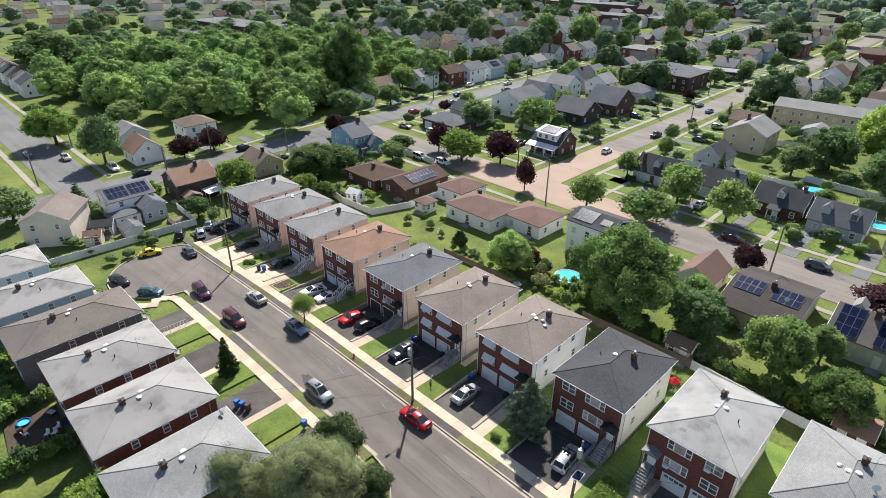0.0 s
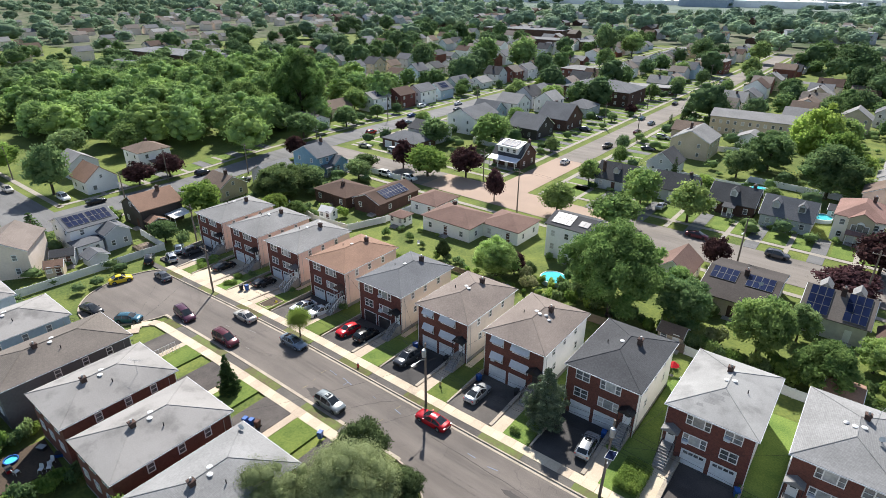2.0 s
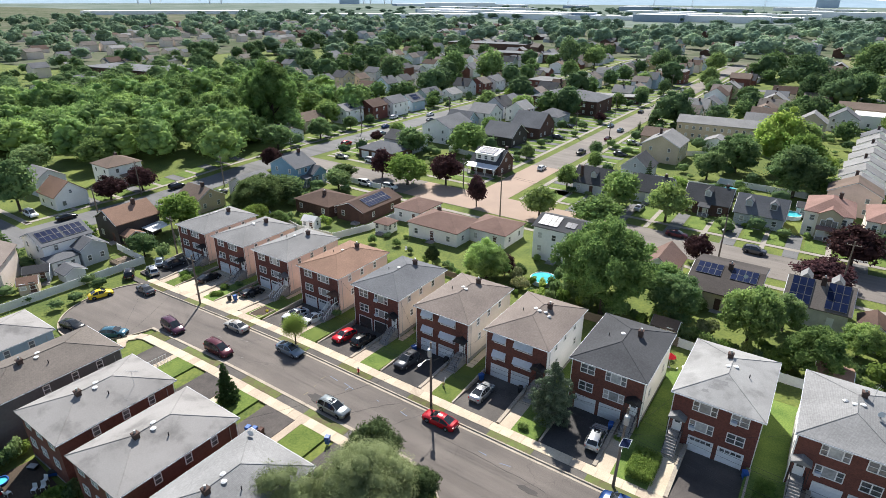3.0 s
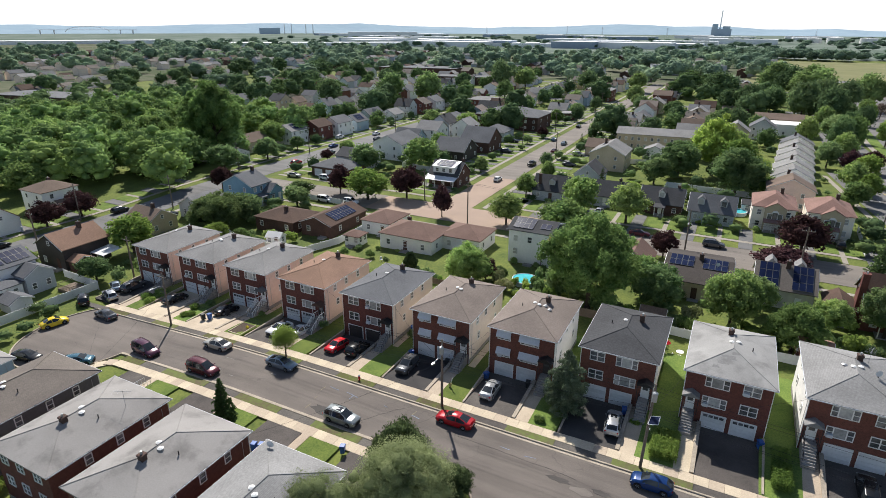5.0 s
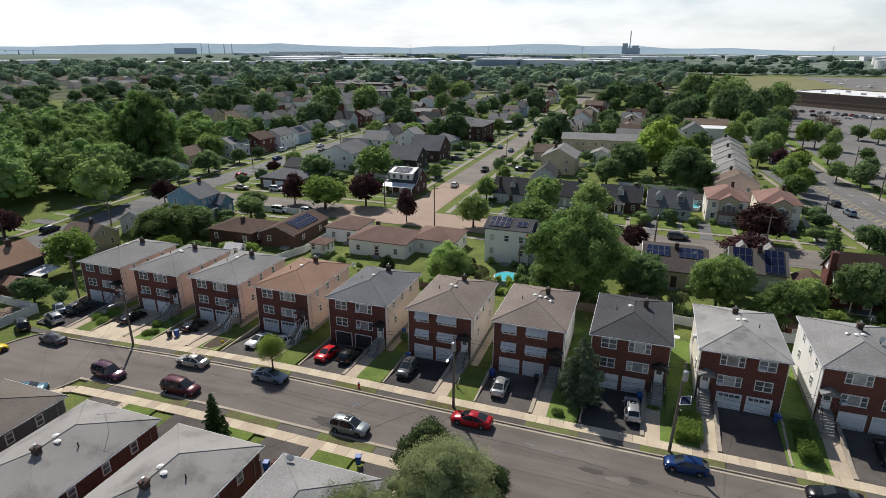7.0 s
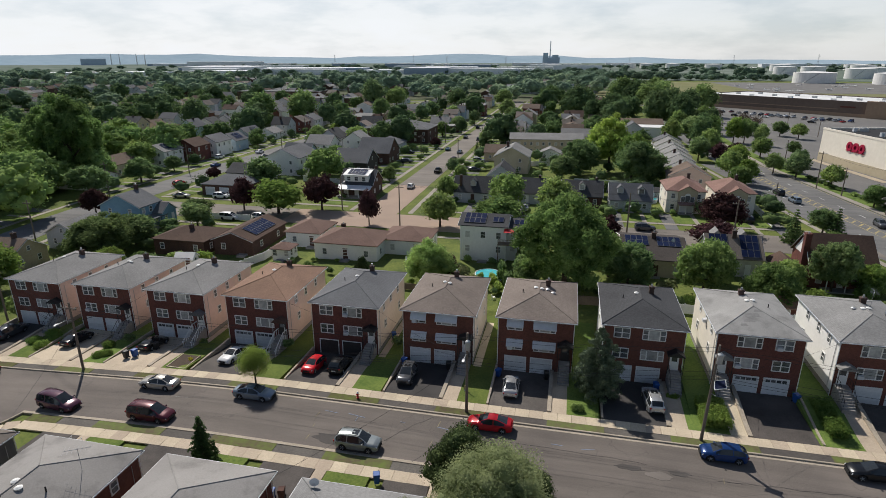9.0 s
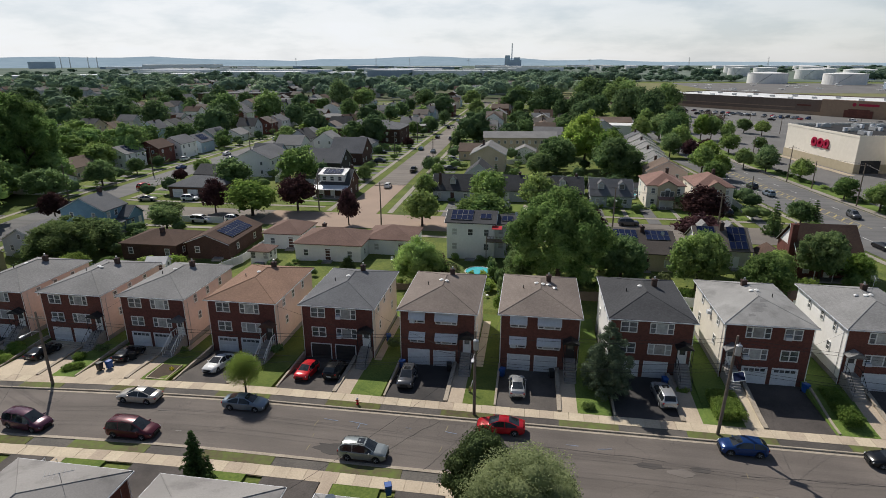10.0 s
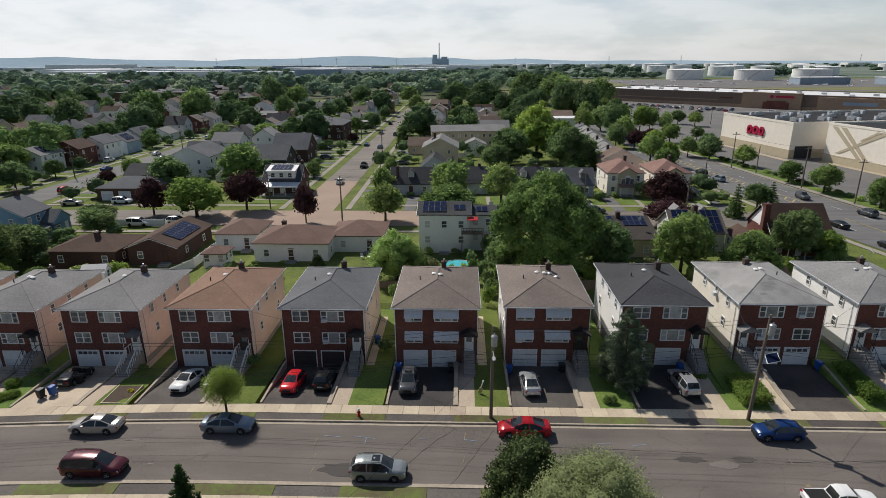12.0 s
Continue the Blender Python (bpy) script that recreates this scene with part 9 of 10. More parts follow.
for i, dx, dy, colour, lb in ((5, -4.1, 8.2, BLUEBIN, "blue recycling bin beside a garage"), (5, 1.6, 8.4, BLACKBIN, "black bin beside a garage"), (6, -4.1, 7.6, BLUEBIN, "blue recycling bin beside a garage"), (6, 1.6, 8.2, BLACKBIN, "black bin beside a garage"), (7, 1.7, 7.8, BLUEBIN, "blue recycling bin beside a garage"),
                              (8, 4.2, 8.2, BLUEBIN, "blue recycling bin beside the garages"), (4, 5.2, 14.0, BLUEBIN, "blue bin beside the side path"), (2, -1.6, 3.2, BLUEBIN, "blue recycling bin on a driveway"), (2, -2.4, 2.6, BLACKBIN, "black bin on a driveway"), (2, -0.6, 6.0, BLACKBIN, "black bin on a driveway")):
    x, y = ROW[i][0] + dx, dy
    bin_(x, y, lot_z(ROW[i][0], 0.0 if abs(dx) < 4.6 else 0.55, ROW[i][1])(x, y) + 0.02, colour, 5 * dx, lb)
bin_(-3.1, -13.5, 0.12, BLUEBIN, 20, "blue bin beside the pavement")
for k, (x, cl) in enumerate(((-12.2, BLUEBIN), (-11.4, BLUEBIN), (-10.6, DARK_BRICK))):
    bin_(x, -17.6 + 0.3 * k, 0.05, cl, 15, "plastic bin beside a driveway")

h = thing("fire_hydrant", pose(-9.6, -0.95, 0.1), "red fire hydrant with white cap on the verge", "fire hydrant")
part("barrel", Shape().tube((0, 0, 0), (0, 0, 0.1), 0.16, n=10).tube((0, 0, 0.1), (0, 0, 0.62), 0.11, n=10).tube((-0.2, 0, 0.42), (0.2, 0, 0.42), 0.06, n=8).tube((0, 0, 0.4), (0, -0.2, 0.4), 0.07, n=8), REDP, h)
part("bonnet", Shape().tube((0, 0, 0.62), (0, 0, 0.7), 0.14, 0.12, 10).tube((0, 0, 0.7), (0, 0, 0.82), 0.12, 0.04, 10), TRIM, h, "white domed cap")

p = thing("swimming_pool", pose(-0.5, 39.6, -0.3) @ Matrix.Diagonal((0.95, 0.95, 0.85, 1)), "round above-ground pool with turquoise water", "swimming pool")
part("wall", Shape().rings([[(2.5 * math.cos(a), 2.5 * math.sin(a), z) for a in np.linspace(0, 2 * math.pi, 28, endpoint=False)] for z in (0, 1.1)]), LBLUE_S, p)
part("water", Shape().rings([[(2.38 * math.cos(a), 2.38 * math.sin(a), z) for a in np.linspace(0, 2 * math.pi, 28, endpoint=False)] for z in (1.0, 1.12)]), WATER, p)
rim = Shape()
for k in range(28):
    a, b = 2 * math.pi * k / 28, 2 * math.pi * (k + 1) / 28
    rim.tube((2.5 * math.cos(a), 2.5 * math.sin(a), 1.14), (2.5 * math.cos(b), 2.5 * math.sin(b), 1.14), 0.09, n=5)
part("rim", rim, TRIM, p)
for x, y, r in ((18.0, 118.5, 2.6), (33.5, 106.5, 2.6), (-33.0, -40.5, 2.2)):
    p2 = copy_thing(p, pose(x, y, ground_z(x, y) - 0.15) @ Matrix.Diagonal((r / 2.5, r / 2.5, 1, 1)))

for x, y, z, h_, material, lb in ((25.9, 24.8, 0.2, 2.3, REDP, "closed red garden parasol beside a house"), (-4.6, 30.2, -0.4, 2.2, BLUEP, "pale blue garden parasol")):
    u = thing("parasol", pose(x, y, z), lb, "parasol")
    part("pole", Shape().tube((0, 0, 0), (0, 0, h_), 0.03, n=6), STEEL, u)
    part("canopy", Shape().rings([[(0.8 * math.cos(a), 0.8 * math.sin(a), h_ - 0.5) for a in np.linspace(0, 2 * math.pi, 8, endpoint=False)], [(0.06 * math.cos(a), 0.06 * math.sin(a), h_ + 0.1) for a in np.linspace(0, 2 * math.pi, 8, endpoint=False)]]), material, u)
    part("base", Shape().tube((0, 0, 0), (0, 0, 0.08), 0.28, n=12), BLOCKWORK, u)


def shed(x, y, w, d, h_, rz, wall, roof, label):
    return house(x, y, w, d, h_, rz, wall, roof, label, "gable", "x", 0.9, 1, None, False, name="shed", group="sheds", cat="shed", cols=2, side_cols=1, over=0.2)


shed(-78.4, -14.6, 3.0, 2.6, 2.0, 60, TAN_S, R_RUST, "small garden shed with rust-red roof")
shed(-82.0, -11.6, 4.0, 3.2, 2.2, 60, PALE_S, R_DARK, "grey garden shed with dark roof")
shed(8.6, 110.4, 5.0, 4.0, 2.3, 0, PALE_S, R_DARK, "grey garden shed with dark roof")
shed(37.0, 110, 5.0, 4.0, 2.3, 0, PALE_S, R_DARK, "small dark-roofed garden shed")
shed(45.0, 33.0, 4.0, 4.6, 2.3, 0, BRICK, R_RUST, "red garden shed behind the fence")
shed(-58.0, 36.4, 3.4, 2.6, 2.1, 10, WHITE_S, R_WHITE, "white canopy shed in a back yard")
shed(23.0, 33.6, 3.6, 3.0, 2.1, 0, TAN_S, R_BROWN, "small brown-roofed garden shed")


# balcony with stair on the white house
b = thing("balcony", pose(1.9, 48.6, 0), "dark wooden balcony with railing and red awning", "balcony")
part("deck", Shape().box(-1.9, -1.7, 3.55, 1.9, 0.15, 3.72), WOODF, b)
for x in (-1.8, 1.8):
    part("post", Shape().box(x - 0.07, -1.65, -0.6, x + 0.07, -1.51, 4.65), WOODF, b)
part("rail", Shape().path([(-1.85, 0.0, 4.65), (-1.85, -1.62, 4.65), (1.85, -1.62, 4.65), (1.85, 0.0, 4.65)], 0.05), WOODF, b)
for k in range(15):
    part("baluster", Shape().box(-1.8 + k * 0.257 - 0.03, -1.64, 3.72, -1.8 + k * 0.257 + 0.03, -1.6, 4.63), WOODF, b)
part("awning", Shape().hexa([(-0.9, -1.0, 5.85), (0.9, -1.0, 5.85), (0.9, 0.2, 6.15), (-0.9, 0.2, 6.15)], [(-0.9, -1.0, 5.9), (0.9, -1.0, 5.9), (0.9, 0.2, 6.22), (-0.9, 0.2, 6.22)]), REDP, b, "small red awning")
for k in range(12):
    part("stair_tread", Shape().box(1.95 + k * 0.25, -1.3, 3.5 - k * 0.34, 2.25 + k * 0.25, -0.4, 3.56 - k * 0.34), WOODF, b)


def dish(x, y, z, rz):
    d = thing("satellite_dish", pose(x, y, z, 0, 0, rz), "small grey satellite dish on a roof", "satellite dish", "satellite dishes")
    part("arm", Shape().path([(0, 0, -0.1), (0, 0, 0.45), (0, -0.12, 0.55)], 0.025, 5), STEEL, d)
    rows = [[(r * math.cos(a), -0.15 - 0.35 * r * r, 0.6 + r * math.sin(a)) for a in np.linspace(0, 2 * math.pi, 14, endpoint=False)] for r in (0.36, 0.24, 0.1)]
    part("reflector", Shape().rings([[(p[0], p[1] + 0.12 * 0, p[2]) for p in r] for r in rows]), ALU, d)


def antenna(x, y, z, rz):
    a = thing("tv_antenna", pose(x, y, z, 0, 0, rz), "thin metal television antenna on a roof", "antenna", "roof antennas")
    part("mast", Shape().path([(0, 0, -0.3), (0, 0, 2.0)], 0.02, 5), STEEL, a)
    part("boom", Shape().path([(-0.9, 0, 1.9), (0.9, 0, 1.9)], 0.015, 4), STEEL, a)
    for k in range(7):
        part("element", Shape().path([(-0.9 + k * 0.3, -0.55 + k * 0.05, 1.9), (-0.9 + k * 0.3, 0.55 - k * 0.05, 1.9)], 0.008, 4), STEEL, a)


antenna(-22.6, -24.4, 6.1 + 0.8, 30)
dish(-4.6, -22.4, 6.3 + 0.35, 200)
dish(48.2, 15.2, 8.6, 20)
antenna(47.6, 17.4, 8.8, 70)
dish(5.2, 52.2, 7.2, 10)
dish(31.0, 50.4, 5.0, 10)


# garden furniture and back-yard clutter
CHAIR = {}


def garden_chair(x, y, z, rz, label="white plastic garden chair"):
    c = thing("garden_chair", pose(x, y, z, 0, 0, rz), label, "garden chair", "garden chairs")
    part("seat", Shape().box(-0.25, -0.25, 0.38, 0.25, 0.25, 0.42), TRIM, c)
    part("backrest", Shape().hexa([(-0.25, 0.22, 0.42), (0.25, 0.22, 0.42), (0.25, 0.26, 0.42), (-0.25, 0.26, 0.42)], [(-0.22, 0.34, 0.9), (0.22, 0.34, 0.9), (0.22, 0.38, 0.9), (-0.22, 0.38, 0.9)]), TRIM, c)
    for sx in (-0.22, 0.22):
        for sy in (-0.22, 0.22):
            part("leg", Shape().tube((sx, sy, 0.38), (sx * 1.15, sy * 1.15, 0), 0.025, n=5), TRIM, c)


def garden_table(x, y, z):
    t_ = thing("garden_table", pose(x, y, z), "round white garden table on the lawn", "garden table", "garden tables")
    part("top", Shape().tube((0, 0, 0.68), (0, 0, 0.72), 0.55, n=16), TRIM, t_)
    part("stem", Shape().tube((0, 0, 0.0), (0, 0, 0.68), 0.05, n=6), TRIM, t_)
    part("foot", Shape().tube((0, 0, 0), (0, 0, 0.05), 0.3, n=10), TRIM, t_)


for x, y, rz in ((-17.0, 45.2, 20), (-15.6, 45.8, 140), (-14.6, 44.6, 250), (-12.6, 43.2, 60), (3.6, 31.0, 30), (1.6, 30.4, 120), (28.6, 23.6, 200), (27.4, 24.6, 80), (-30.2, 36.5, 40), (27.6, 18.4, 10)):
    garden_chair(x, y, under(x, y) + 0.02, rz)
garden_table(-15.4, 44.2, under(-15.4, 44.2))
garden_table(28.0, 25.6, under(28.0, 25.6))
can = thing("patio_canopy", pose(-83.8, 14.2, ground_z(-83.8, 14.2) - 0.1, 0, 0, 0), "white flat patio canopy on posts beside the dark house", "canopy")
part("roof_sheet", Shape().hexa([(-2.0, -2.8, 2.45), (2.4, -2.8, 2.45), (2.4, 1.6, 2.85), (-2.0, 1.6, 2.85)], [(-2.0, -2.8, 2.53), (2.4, -2.8, 2.53), (2.4, 1.6, 2.93), (-2.0, 1.6, 2.93)]), R_WHITE, can)
for x in (-1.9, 0.2, 2.3):
    part("post", Shape().tube((x, -2.7, 0), (x, -2.7, 2.46), 0.05, n=6), TRIM, can)
dk = thing("garden_deck", pose(-76.6, 1.6, ground_z(-76.6, 1.6) - 0.1), "brown wooden garden deck with railing", "deck")
for k in range(14):
    part("plank", Shape().box(-1.9 + k * 0.28, -1.6, 0.5, -1.9 + k * 0.28 + 0.25, 1.6, 0.56), WOODF, dk)
part("frame", Shape().box(-1.95, -1.65, 0, 2.05, 1.65, 0.48), WOODF, dk)
part("rail", Shape().path([(-1.9, 1.55, 1.45), (-1.9, -1.55, 1.45), (2.0, -1.55, 1.45), (2.0, 1.55, 1.45)], 0.05), WOODF, dk)
for k in range(12):
    part("baluster", Shape().box(-1.9 + k * 0.35 - 0.025, -1.58, 0.56, -1.9 + k * 0.35 + 0.025, -1.53, 1.44), WOODF, dk)
# white railing of the near house's entrance
wr = thing("stair_railing", pose(-35.0, -17.6, ground_z(-35, -15) + 0.1), "white metal railing beside an entrance path", "railing")
for sy in (0, 1):
    part("rail", Shape().path([(sy * 1.2, -2.6, 1.0), (sy * 1.2, 0.4, 0.95), (sy * 1.2, 3.4, 0.9)], 0.035), VINYL, wr)
    for k in range(13):
        part("baluster", Shape().box(sy * 1.2 - 0.02, -2.6 + k * 0.5 - 0.02, 0, sy * 1.2 + 0.02, -2.6 + k * 0.5 + 0.02, 0.96), VINYL, wr)

# planting bed and a leaning marker in the front lots
z_ = lot_z(ROW[2][0], 0.55, ROW[2][1])(-34.6, 2.6)
bed = thing("planting_bed", pose(-34.6, 2.8, z_), "dark mulch planting bed with pale edging", "planting bed")
part("mulch", Shape().box(-1.2, -1.6, -0.1, 1.2, 1.6, 0.06), SOIL, bed)
for q in ((-1.3, -1.7, -1.2, 1.7), (1.2, -1.7, 1.3, 1.7), (-1.2, -1.7, 1.2, -1.6)):
    part("edging", Shape().box(q[0], q[1], -0.1, q[2], q[3], 0.12), CONCRETE, bed)
mk = thing("garden_marker", pose(1.9, 3.2, 0.12, 0, 14, 0), "leaning white and yellow marker on the lawn", "marker")
part("stake", Shape().box(-0.05, -0.03, -0.1, 0.05, 0.03, 1.5), TRIM, mk)
part("band", Shape().box(-0.16, -0.05, 0.05, 0.16, 0.05, 0.6), YELLOWP, mk, "yellow band")

# cluttered back yard behind a near house
yd = thing("bare_yard", pose(-26.2, -36.6, ground_z(-26.2, -36.6)), "bare brown soil patch in a cluttered yard", "yard", kind="structure")
part("soil", Shape().hexa([(-3.4, -3.0, -0.2), (2.6, -3.6, -0.2), (3.4, 2.2, -0.2), (-2.8, 2.6, -0.2)], [(-3.4, -3.0, 0.03), (2.6, -3.6, 0.03), (3.4, 2.2, 0.03), (-2.8, 2.6, 0.03)]), SOIL, yd)
for x, y, rz in ((-24.0, -35.0, 30), (-23.2, -35.5, 50), (-23.6, -36.2, 40), (-25.4, -38.0, 200)):
    garden_chair(x, y, ground_z(x, y) + 0.03, rz)
tb = thing("paddling_pool", pose(-28.1, -37.7, ground_z(-28.1, -37.7) + 0.03), "small blue plastic paddling pool in the yard", "paddling pool")
part("wall", Shape().rings([[(r_ * math.cos(a), r_ * math.sin(a), z) for a in np.linspace(0, 2 * math.pi, 16, endpoint=False)] for r_, z in ((0.72, 0.0), (0.78, 0.3), (0.68, 0.3), (0.64, 0.06))]), BLUEBIN, tb)
part("water", Shape().rings([[(0.64 * math.cos(a), 0.64 * math.sin(a), z) for a in np.linspace(0, 2 * math.pi, 16, endpoint=False)] for z in (0.1, 0.16)]), WATER, tb)
for k, (x, y) in enumerate(((-26.6, -38.4), (-27.4, -34.8), (-24.6, -33.9))):
    bx = thing("storage_crate", pose(x, y, ground_z(x, y) + 0.03, 0, 0, 25 * k), "plastic storage crate in the cluttered yard", "crate", "yard crates")
    part("box", Shape().box(-0.45, -0.3, 0, 0.45, 0.3, 0.42), (REDP, BLACKBIN, BLUEBIN)[k], bx)
    part("lid", Shape().box(-0.48, -0.33, 0.42, 0.48, 0.33, 0.48), BLACKBIN if k != 1 else STEEL, bx)

# ---------------------------------------------------------------- the shopping centre
def block(name, x0, y0, x1, y1, h, wall, roof, label, band=None, band_h=2.4, z=-0.7, rz=0.0):
    """A flat-roofed box with base band, parapet and roof deck; placed by its first corner and turned there."""
    b = thing(name, pose(x0, y0, z, 0, 0, rz), label, "shop building", "shopping centre")
    w, d = x1 - x0, y1 - y0
    part("wall", Shape().box(0, 0, band_h if band else -0.2, w, d, h), wall, b)
    if band:
        part("base_band", Shape().box(-0.12, -0.12, -0.2, w + 0.12, d + 0.12, band_h), band, b)
    s = Shape()
    for q in ((-0.1, -0.1, w + 0.1, 0.3), (-0.1, d - 0.3, w + 0.1, d + 0.1), (-0.1, 0.3, 0.3, d - 0.3), (w - 0.3, 0.3, w + 0.1, d - 0.3)):
        s.box(q[0], q[1], h, q[2], q[3], h + 0.7)
    part("parapet", s, wall, b)
    part("roof", Shape().box(0.3, 0.3, h, w - 0.3, d - 0.3, h + 0.12), roof, b)
    return b


cin = block("cinema", 111.0, 151.5, 189.0, 190.8, 11.5, STUCCO, ROOFDARK, "large cream stucco cinema with tan base band", STUCCO2, 3.0, rz=9.4)
# red sign on its street wall: three rounded shapes
sg = part("sign", Shape().box(-0.25, -5.0, -1.6, -0.1, 5.0, -1.3), SIGNRED, cin, "red sign shapes on the wall", m=pose(0, 18.5, 7.6))
for k, (y0, y1, z1) in enumerate(((1.8, 4.8, 1.6), (-1.7, 1.5, 1.6), (-4.8, -2.0, 1.6))):
    s = Shape()
    n = 20
    for t_, r_ in ((0, 0),):
        ring = [[(-0.1 - dx, (y0 + y1) / 2 + q * (y1 - y0) / 2 * math.cos(2 * math.pi * j / n), q * z1 * math.sin(2 * math.pi * j / n)) for j in range(n)] for dx, q in ((0.0, 1.0), (0.35, 1.0), (0.35, 0.45), (0.0, 0.45))]
    s.rings(ring)
    part("sign_shape", s, SIGNRED, sg)
blk2 = block("cinema_wing", 130.6, 84.3, 204.0, 148.3, 12.0, STUCCO, ROOFDARK, "cream stucco hall with crossed tan wall bands", STUCCO2, 2.6, rz=9.4)
cross = Shape()
for k, (a, b) in enumerate((((60.2, 11.6), (48.6, 2.6)), ((56.6, 11.6), (46.2, 2.6)), ((40.5, 11.6), (57.4, 3.4)), ((43.5, 11.6), (49.5, 8.4)))):
    w_ = 2.2 if k < 3 else 1.4
    d_ = 0.004 * k
    cross.hexa([(-0.1 - d_, a[0], a[1]), (-0.1 - d_, a[0] + w_, a[1]), (0.0, a[0] + w_, a[1]), (0.0, a[0], a[1])], [(-0.1 - d_, b[0], b[1]), (-0.1 - d_, b[0] + w_ * 0.8, b[1]), (0.0, b[0] + w_ * 0.8, b[1]), (0.0, b[0], b[1])])
part("wall_bands", cross, STUCCO2, blk2, "broad crossed tan bands")
part("entrance_recess", Shape().box(2.0, -0.15, 0, 8.4, 0.0, 4.2), ROOFDARK, cin, "dark glazed side entrance")
random.seed(3)
for k in range(34):
    wing = k % 2
    base = pose(130.6, 84.3, 11.3, 0, 0, 9.4) if wing else pose(111.0, 151.5, 10.8, 0, 0, 9.4)
    u = thing("rooftop_unit", base @ pose(8 + (k // 2 % 6) * 10.5 + random.uniform(-2, 2), (6 + k // 12 * 18 if wing else 8 + k // 12 * 11) + random.uniform(-2, 2), 0.7, 0, 0, random.choice((0, 90))), "grey metal rooftop air handling unit", "rooftop unit", "rooftop units")
    part("housing", Shape().box(-1.6, -1.1, -0.7, 1.6, 1.1, 0.6), STEEL, u)
    part("fan_cowl", Shape().tube((0.6, 0, 0.6), (0.6, 0, 0.85), 0.7, n=12), STEEL, u)
    part("duct", Shape().box(-3.2, -0.5, -0.7, -2.0, 0.5, 0.7), ALU, u)
mall = block("department_store", 114.0, 454.0, 374.0, 514.0, 9.2, MALLBROWN, R_WHITE, "long brown block store with white roof", MALLTAN, 2.2, -0.7, -45.7)
part("entrance_front", Shape().box(117, -2.5, 0, 154, 0, 10.6), MALLTAN, mall, "tan raised entrance front")
part("entrance_arch", Shape().box(131, -2.9, 0.2, 147, -2.5, 4.6).box(133, -2.9, 4.6, 145, -2.5, 5.4), BRICK, mall, "dark red entrance recess")
part("store_sign", Shape().box(138.4, -2.8, 7.4, 149.5, -2.5, 8.8).tube((136, -2.8, 8.1), (136, -2.5, 8.1), 1.1, n=16), SIGNRED, mall, "dark red sign bar and disc")
part("store_sign", Shape().box(101, -0.4, 5.6, 110, -0.12, 6.6), BRICK, mall, "dark red sign bar")
part("entrance_front", Shape().box(163, -2.0, 0, 204, 0, 8.9), MALLTAN, mall)
part("store_sign", Shape().box(177, -2.3, 4.4, 195, -2.0, 6.4), SLATEB, mall, "blue sign bar")
part("wall_stripe", Shape().box(0, -0.1, 4.2, 100, 0.0, 4.7), MALLTAN, mall, "paler block course along the wall")
shop = block("low_shop", 70.0, 452.0, 98.0, 470.0, 4.4, MALLBROWN, R_BROWN, "low brown flat-roofed shop by the car park", None, 0, -0.7, -6)
for k in range(26):
    u = thing("roof_light", pose(0, 0, 0), "pale rooftop unit on the store roof", "roof light", "roof lights")
    u.matrix_basis = pose(114, 454, -0.7, 0, 0, -45.7) @ pose(6 + k * 9.6, 8 + (k % 3) * 14, 9.3)
    part("housing", Shape().box(-1.4, -1.0, 0, 1.4, 1.0, 1.3), STEEL if k % 3 else TRIM, u)

# ---------------------------------------------------------------- tanks, works, hills on the horizon
def tank(x, y, r, h_):
    t = thing("storage_tank", pose(x, y, -0.7), "large white cylindrical oil storage tank", "storage tank", "oil tanks")
    ring = lambda rr, z: [(rr * math.cos(a), rr * math.sin(a), z) for a in np.linspace(0, 2 * math.pi, 40, endpoint=False)]
    part("shell", Shape().rings([ring(r, 0), ring(r, h_)]), TANKWHITE, t)
    part("roof", Shape().rings([ring(r + 0.25, h_), ring(r + 0.25, h_ + 0.3), ring(r * 0.5, h_ + r * 0.05), ring(0.4, h_ + r * 0.08)]), TANKWHITE, t)
    s = Shape().path([(r * 1.012 * math.cos(-2.4 + 0.09 * k), r * 1.012 * math.sin(-2.4 + 0.09 * k), h_ * k / 8 + 0.2) for k in range(9)], 0.4)
    part("stair", s, STEEL, t)


for x, y, r, h_ in ((361, 935, 28, 15), (452, 895, 28, 15), (560, 930, 28, 15), (510, 1150, 24, 17), (590, 1140, 26, 17), (690, 1120, 26, 16), (450, 1355, 22, 17), (395, 1390, 20, 15), (520, 1400, 24, 17), (620, 1350, 24, 16), (780, 1300, 26, 16), (250, 2110, 22, 16), (330, 2080, 22, 16), (200, 2150, 20, 14), (420, 1900, 24, 16), (560, 1750, 26, 17), (720, 1650, 28, 17), (860, 1500, 28, 16), (960, 1700, 28, 16), (1080, 1500, 28, 17), (640, 1950, 26, 16), (820, 1950, 26, 16), (900, 1150, 26, 15), (1020, 1250, 28, 16)):
    tank(x, y, r, h_)


def works(name, x, y, w, d, h_, material, label, rz=0.0, roof=WAREHOUSE):
    b = thing(name, pose(x, y, -0.7, 0, 0, rz), label, "industrial building", "far works")
    part("wall", Shape().box(-w / 2, -d / 2, 0, w / 2, d / 2, h_), material, b)
    part("roof", Shape().box(-w / 2 - 0.5, -d / 2 - 0.5, h_, w / 2 + 0.5, d / 2 + 0.5, h_ + 0.8), roof, b)
    return b


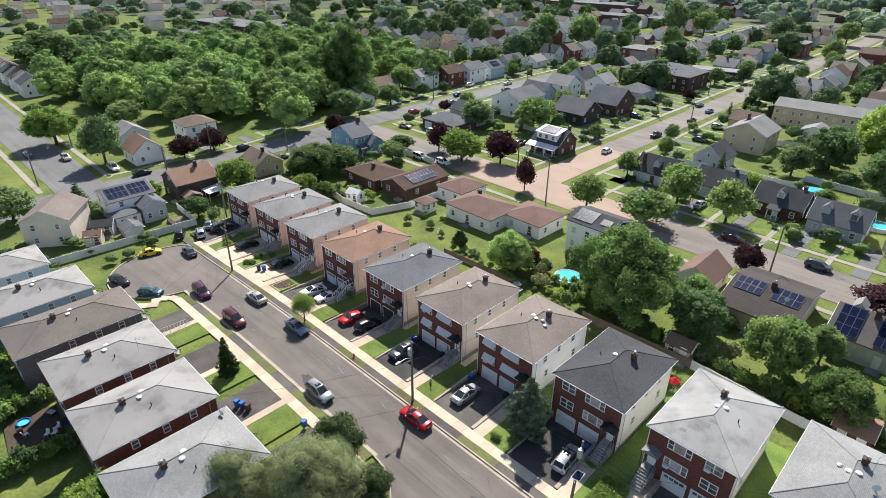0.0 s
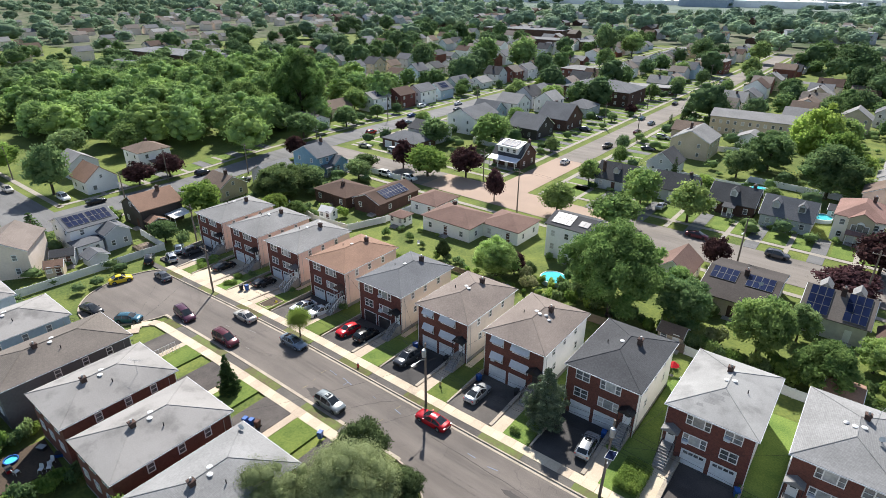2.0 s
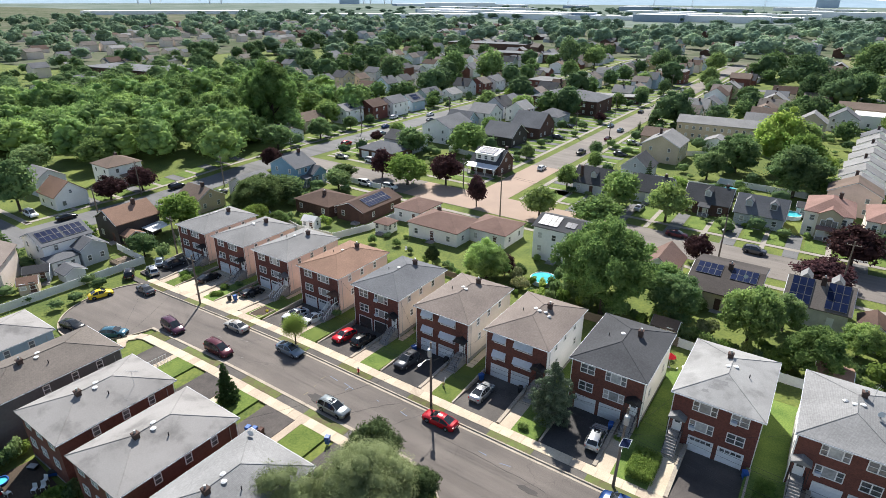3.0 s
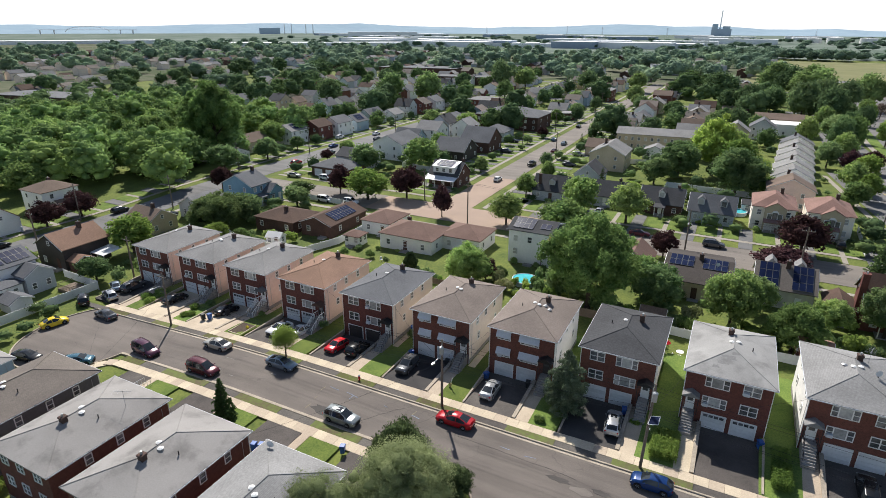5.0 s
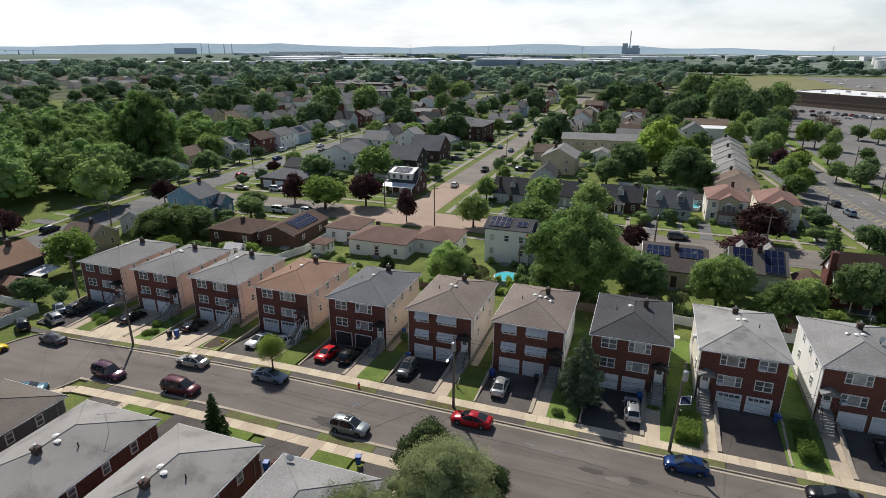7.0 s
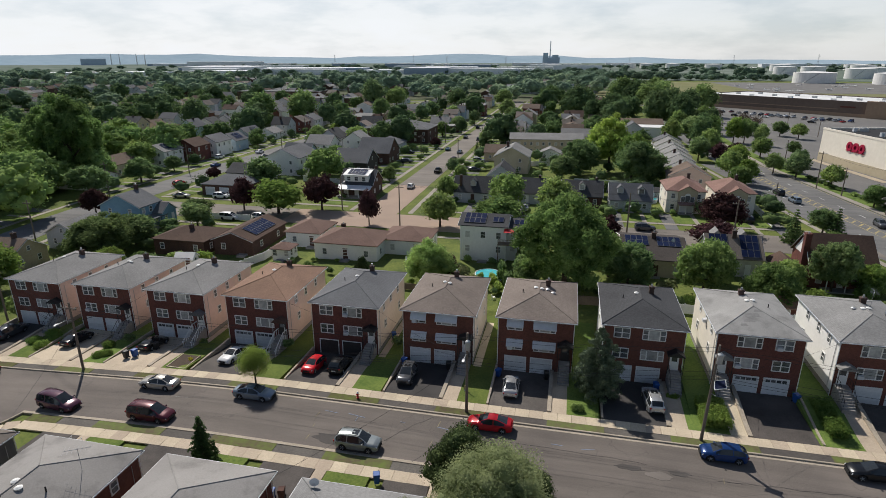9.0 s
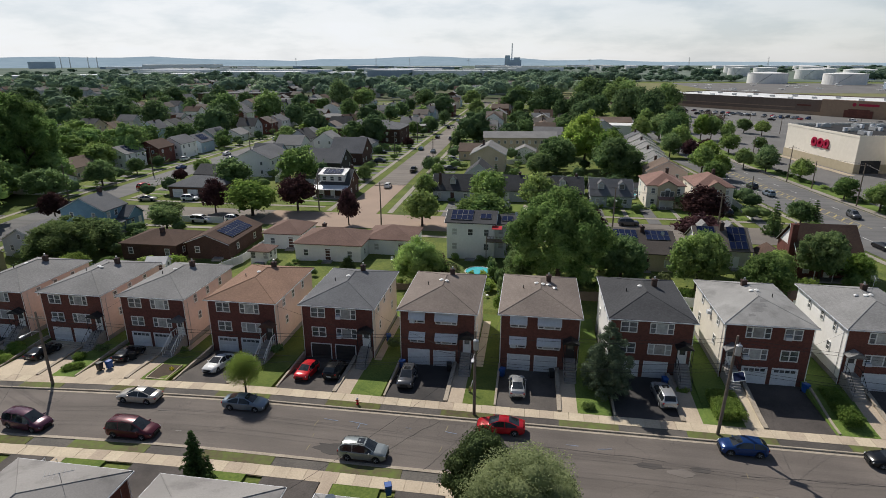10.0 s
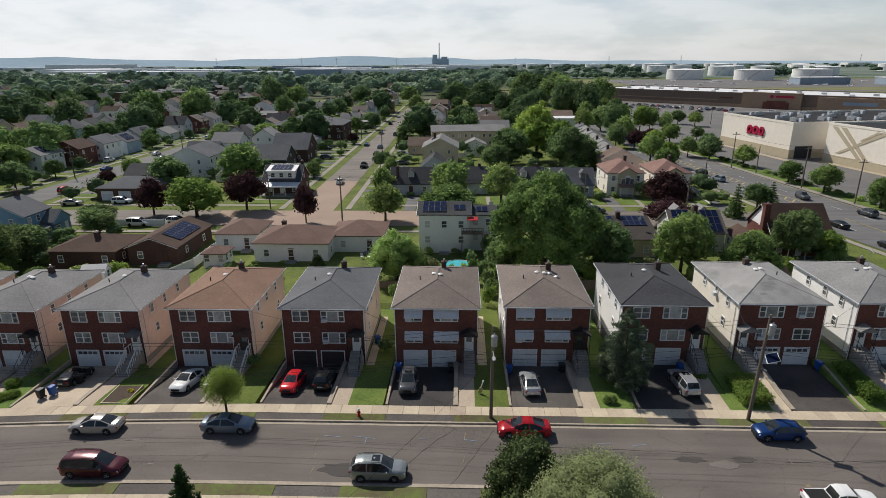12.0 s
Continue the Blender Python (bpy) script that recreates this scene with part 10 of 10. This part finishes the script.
random.seed(9)
for k in range(26):
    y = random.uniform(1150, 2600)
    x = random.uniform(-1.1, -0.12) * y * 0.75
    works("warehouse", x, y, random.uniform(90, 240), random.uniform(40, 80), random.uniform(9, 15), random.choice((WAREHOUSE, WAREHOUSE, TANKWHITE, SLATEB)), "long pale warehouse on the far plain")
for k in range(12):
    y = random.uniform(1500, 2900)
    works("warehouse", random.uniform(-0.1, 0.7) * y, y, random.uniform(80, 200), 50, random.uniform(8, 14), random.choice((WAREHOUSE, TANKWHITE)), "long pale warehouse on the far plain")
for x, y, w, d in ((455, 728, 62, 26), (560, 715, 70, 28), (640, 760, 60, 24)):
    works("hangar", x, y, w, d, 8.5, SLATEB, "grey-blue aircraft hangar with white roof", roof=R_WHITE)
for k in range(46):
    u = thing("small_aircraft", pose(random.uniform(210, 640), random.uniform(665, 830), -0.3, 0, 0, random.choice((20, 200, 110))), "small white parked aircraft", "aircraft", "parked aircraft")
    part("fuselage", Shape().rings([[(-3.6, 0.15 * math.cos(a), 1.1 + 0.15 * math.sin(a)) for a in np.linspace(0, 6.28, 8, endpoint=False)], [(1.0, 0.6 * math.cos(a), 1.1 + 0.6 * math.sin(a)) for a in np.linspace(0, 6.28, 8, endpoint=False)], [(3.4, 0.3 * math.cos(a), 1.0 + 0.3 * math.sin(a)) for a in np.linspace(0, 6.28, 8, endpoint=False)]]), TRIM, u)
    part("wing", Shape().box(0.3, -5.2, 1.6, 1.7, 5.2, 1.75), TRIM, u)
    part("tail", Shape().box(-3.7, -1.6, 1.2, -2.9, 1.6, 1.28).box(-3.7, -0.06, 1.2, -2.9, 0.06, 2.6), TRIM, u)
b = house(-24, 596, 70, 16, 9.5, 19, PALE_S, R_BLUE, "long grey three-storey apartment block by the airfield", "flat", storeys=3, name="apartment_block", group="", cat="apartment block", cols=16)
# power station, its hall in a blue that carries the haze
st = thing("power_station", pose(-141, 3650, -0.7), "haze-paled blue-grey power station with a tall chimney stack", "power station")
part("hall", Shape().box(-42, -20, 0, 58, 20, 36).box(-40, -20, 36, -12, 20, 62).box(14, -20, 36, 50, 20, 50), HAZEBLUE, st)
part("stack", Shape().tube((0, 0, 0), (0, 0, 131), 4.0, 2.8, 12), WAREHOUSE, st)
for x, y in ((-2428, 2728), (-2398, 2754), (-2335, 2807), (-2303, 2833)):
    c = thing("works_chimney", pose(x, y, -0.7), "slim pale works chimney on the horizon", "chimney", "works chimneys")
    part("shaft", Shape().tube((0, 0, 0), (0, 0, 56), 3.0, 2.0, 10), WAREHOUSE, c)
works("warehouse", -2490, 2670, 115, 60, 32, HAZEBLUE, "haze-paled blue works hall on the horizon", 45)
works("warehouse", -1320, 2060, 280, 60, 22, WAREHOUSE, "long white warehouse on the far plain", 30)
works("warehouse", -900, 1092, 560, 60, 8, WAREHOUSE, "very long pale warehouse on the far plain", 38)
works("warehouse", -420, 1330, 300, 60, 8, WAREHOUSE, "long pale warehouse on the far plain", 20)
works("warehouse", -1500, 900, 400, 60, 8, WAREHOUSE, "long pale warehouse on the far plain", 55)
for k, (x, y, h_) in enumerate(((-900, 3300, 50), (-640, 3000, 46), (-300, 2700, 42), (-160, 3300, 48), (260, 2900, 40), (760, 3100, 46), (1200, 3300, 48), (-1300, 3100, 50), (2100, 3200, 50))):
    m_ = thing("lattice_tower", pose(x, y, -0.7), "slim steel lattice tower on the horizon", "pylon", "pylons")
    s = Shape()
    for sx, sy in ((-1, -1), (1, -1), (1, 1), (-1, 1)):
        s.tube((sx * 3, sy * 3, 0), (sx * 0.6, sy * 0.6, h_), 0.35, 0.25, 4)
    s.tube((-7, 0, h_ * 0.8), (7, 0, h_ * 0.8), 0.3, n=4).tube((-5, 0, h_ * 0.92), (5, 0, h_ * 0.92), 0.3, n=4)
    part("lattice", s, STEEL, m_)
br = thing("arch_bridge", pose(-3076, 1957, 0, 0, 0, 57), "pale steel arch bridge on the horizon", "bridge")
s = Shape().path([(-100 * math.cos(math.pi * k / 20), 0, 10 + 28 * math.sin(math.pi * k / 20)) for k in range(21)], 1.3)
part("arch", s, WAREHOUSE, br)
part("deck", Shape().box(-230, -4, 20, 230, 4, 22), WAREHOUSE, br)
for k in range(-4, 5):
    part("hanger", Shape().path([(k * 20, 0, 21), (k * 20, 0, 10 + 28 * math.sqrt(1 - (k / 5) ** 2))], 0.5), WAREHOUSE, br)
for k in (-210, -150, 150, 210):
    part("pier", Shape().box(k - 3, -4, -2, k + 3, 4, 20), WAREHOUSE, br)
# low wooded hills all round the horizon, distance haze painted into their colour
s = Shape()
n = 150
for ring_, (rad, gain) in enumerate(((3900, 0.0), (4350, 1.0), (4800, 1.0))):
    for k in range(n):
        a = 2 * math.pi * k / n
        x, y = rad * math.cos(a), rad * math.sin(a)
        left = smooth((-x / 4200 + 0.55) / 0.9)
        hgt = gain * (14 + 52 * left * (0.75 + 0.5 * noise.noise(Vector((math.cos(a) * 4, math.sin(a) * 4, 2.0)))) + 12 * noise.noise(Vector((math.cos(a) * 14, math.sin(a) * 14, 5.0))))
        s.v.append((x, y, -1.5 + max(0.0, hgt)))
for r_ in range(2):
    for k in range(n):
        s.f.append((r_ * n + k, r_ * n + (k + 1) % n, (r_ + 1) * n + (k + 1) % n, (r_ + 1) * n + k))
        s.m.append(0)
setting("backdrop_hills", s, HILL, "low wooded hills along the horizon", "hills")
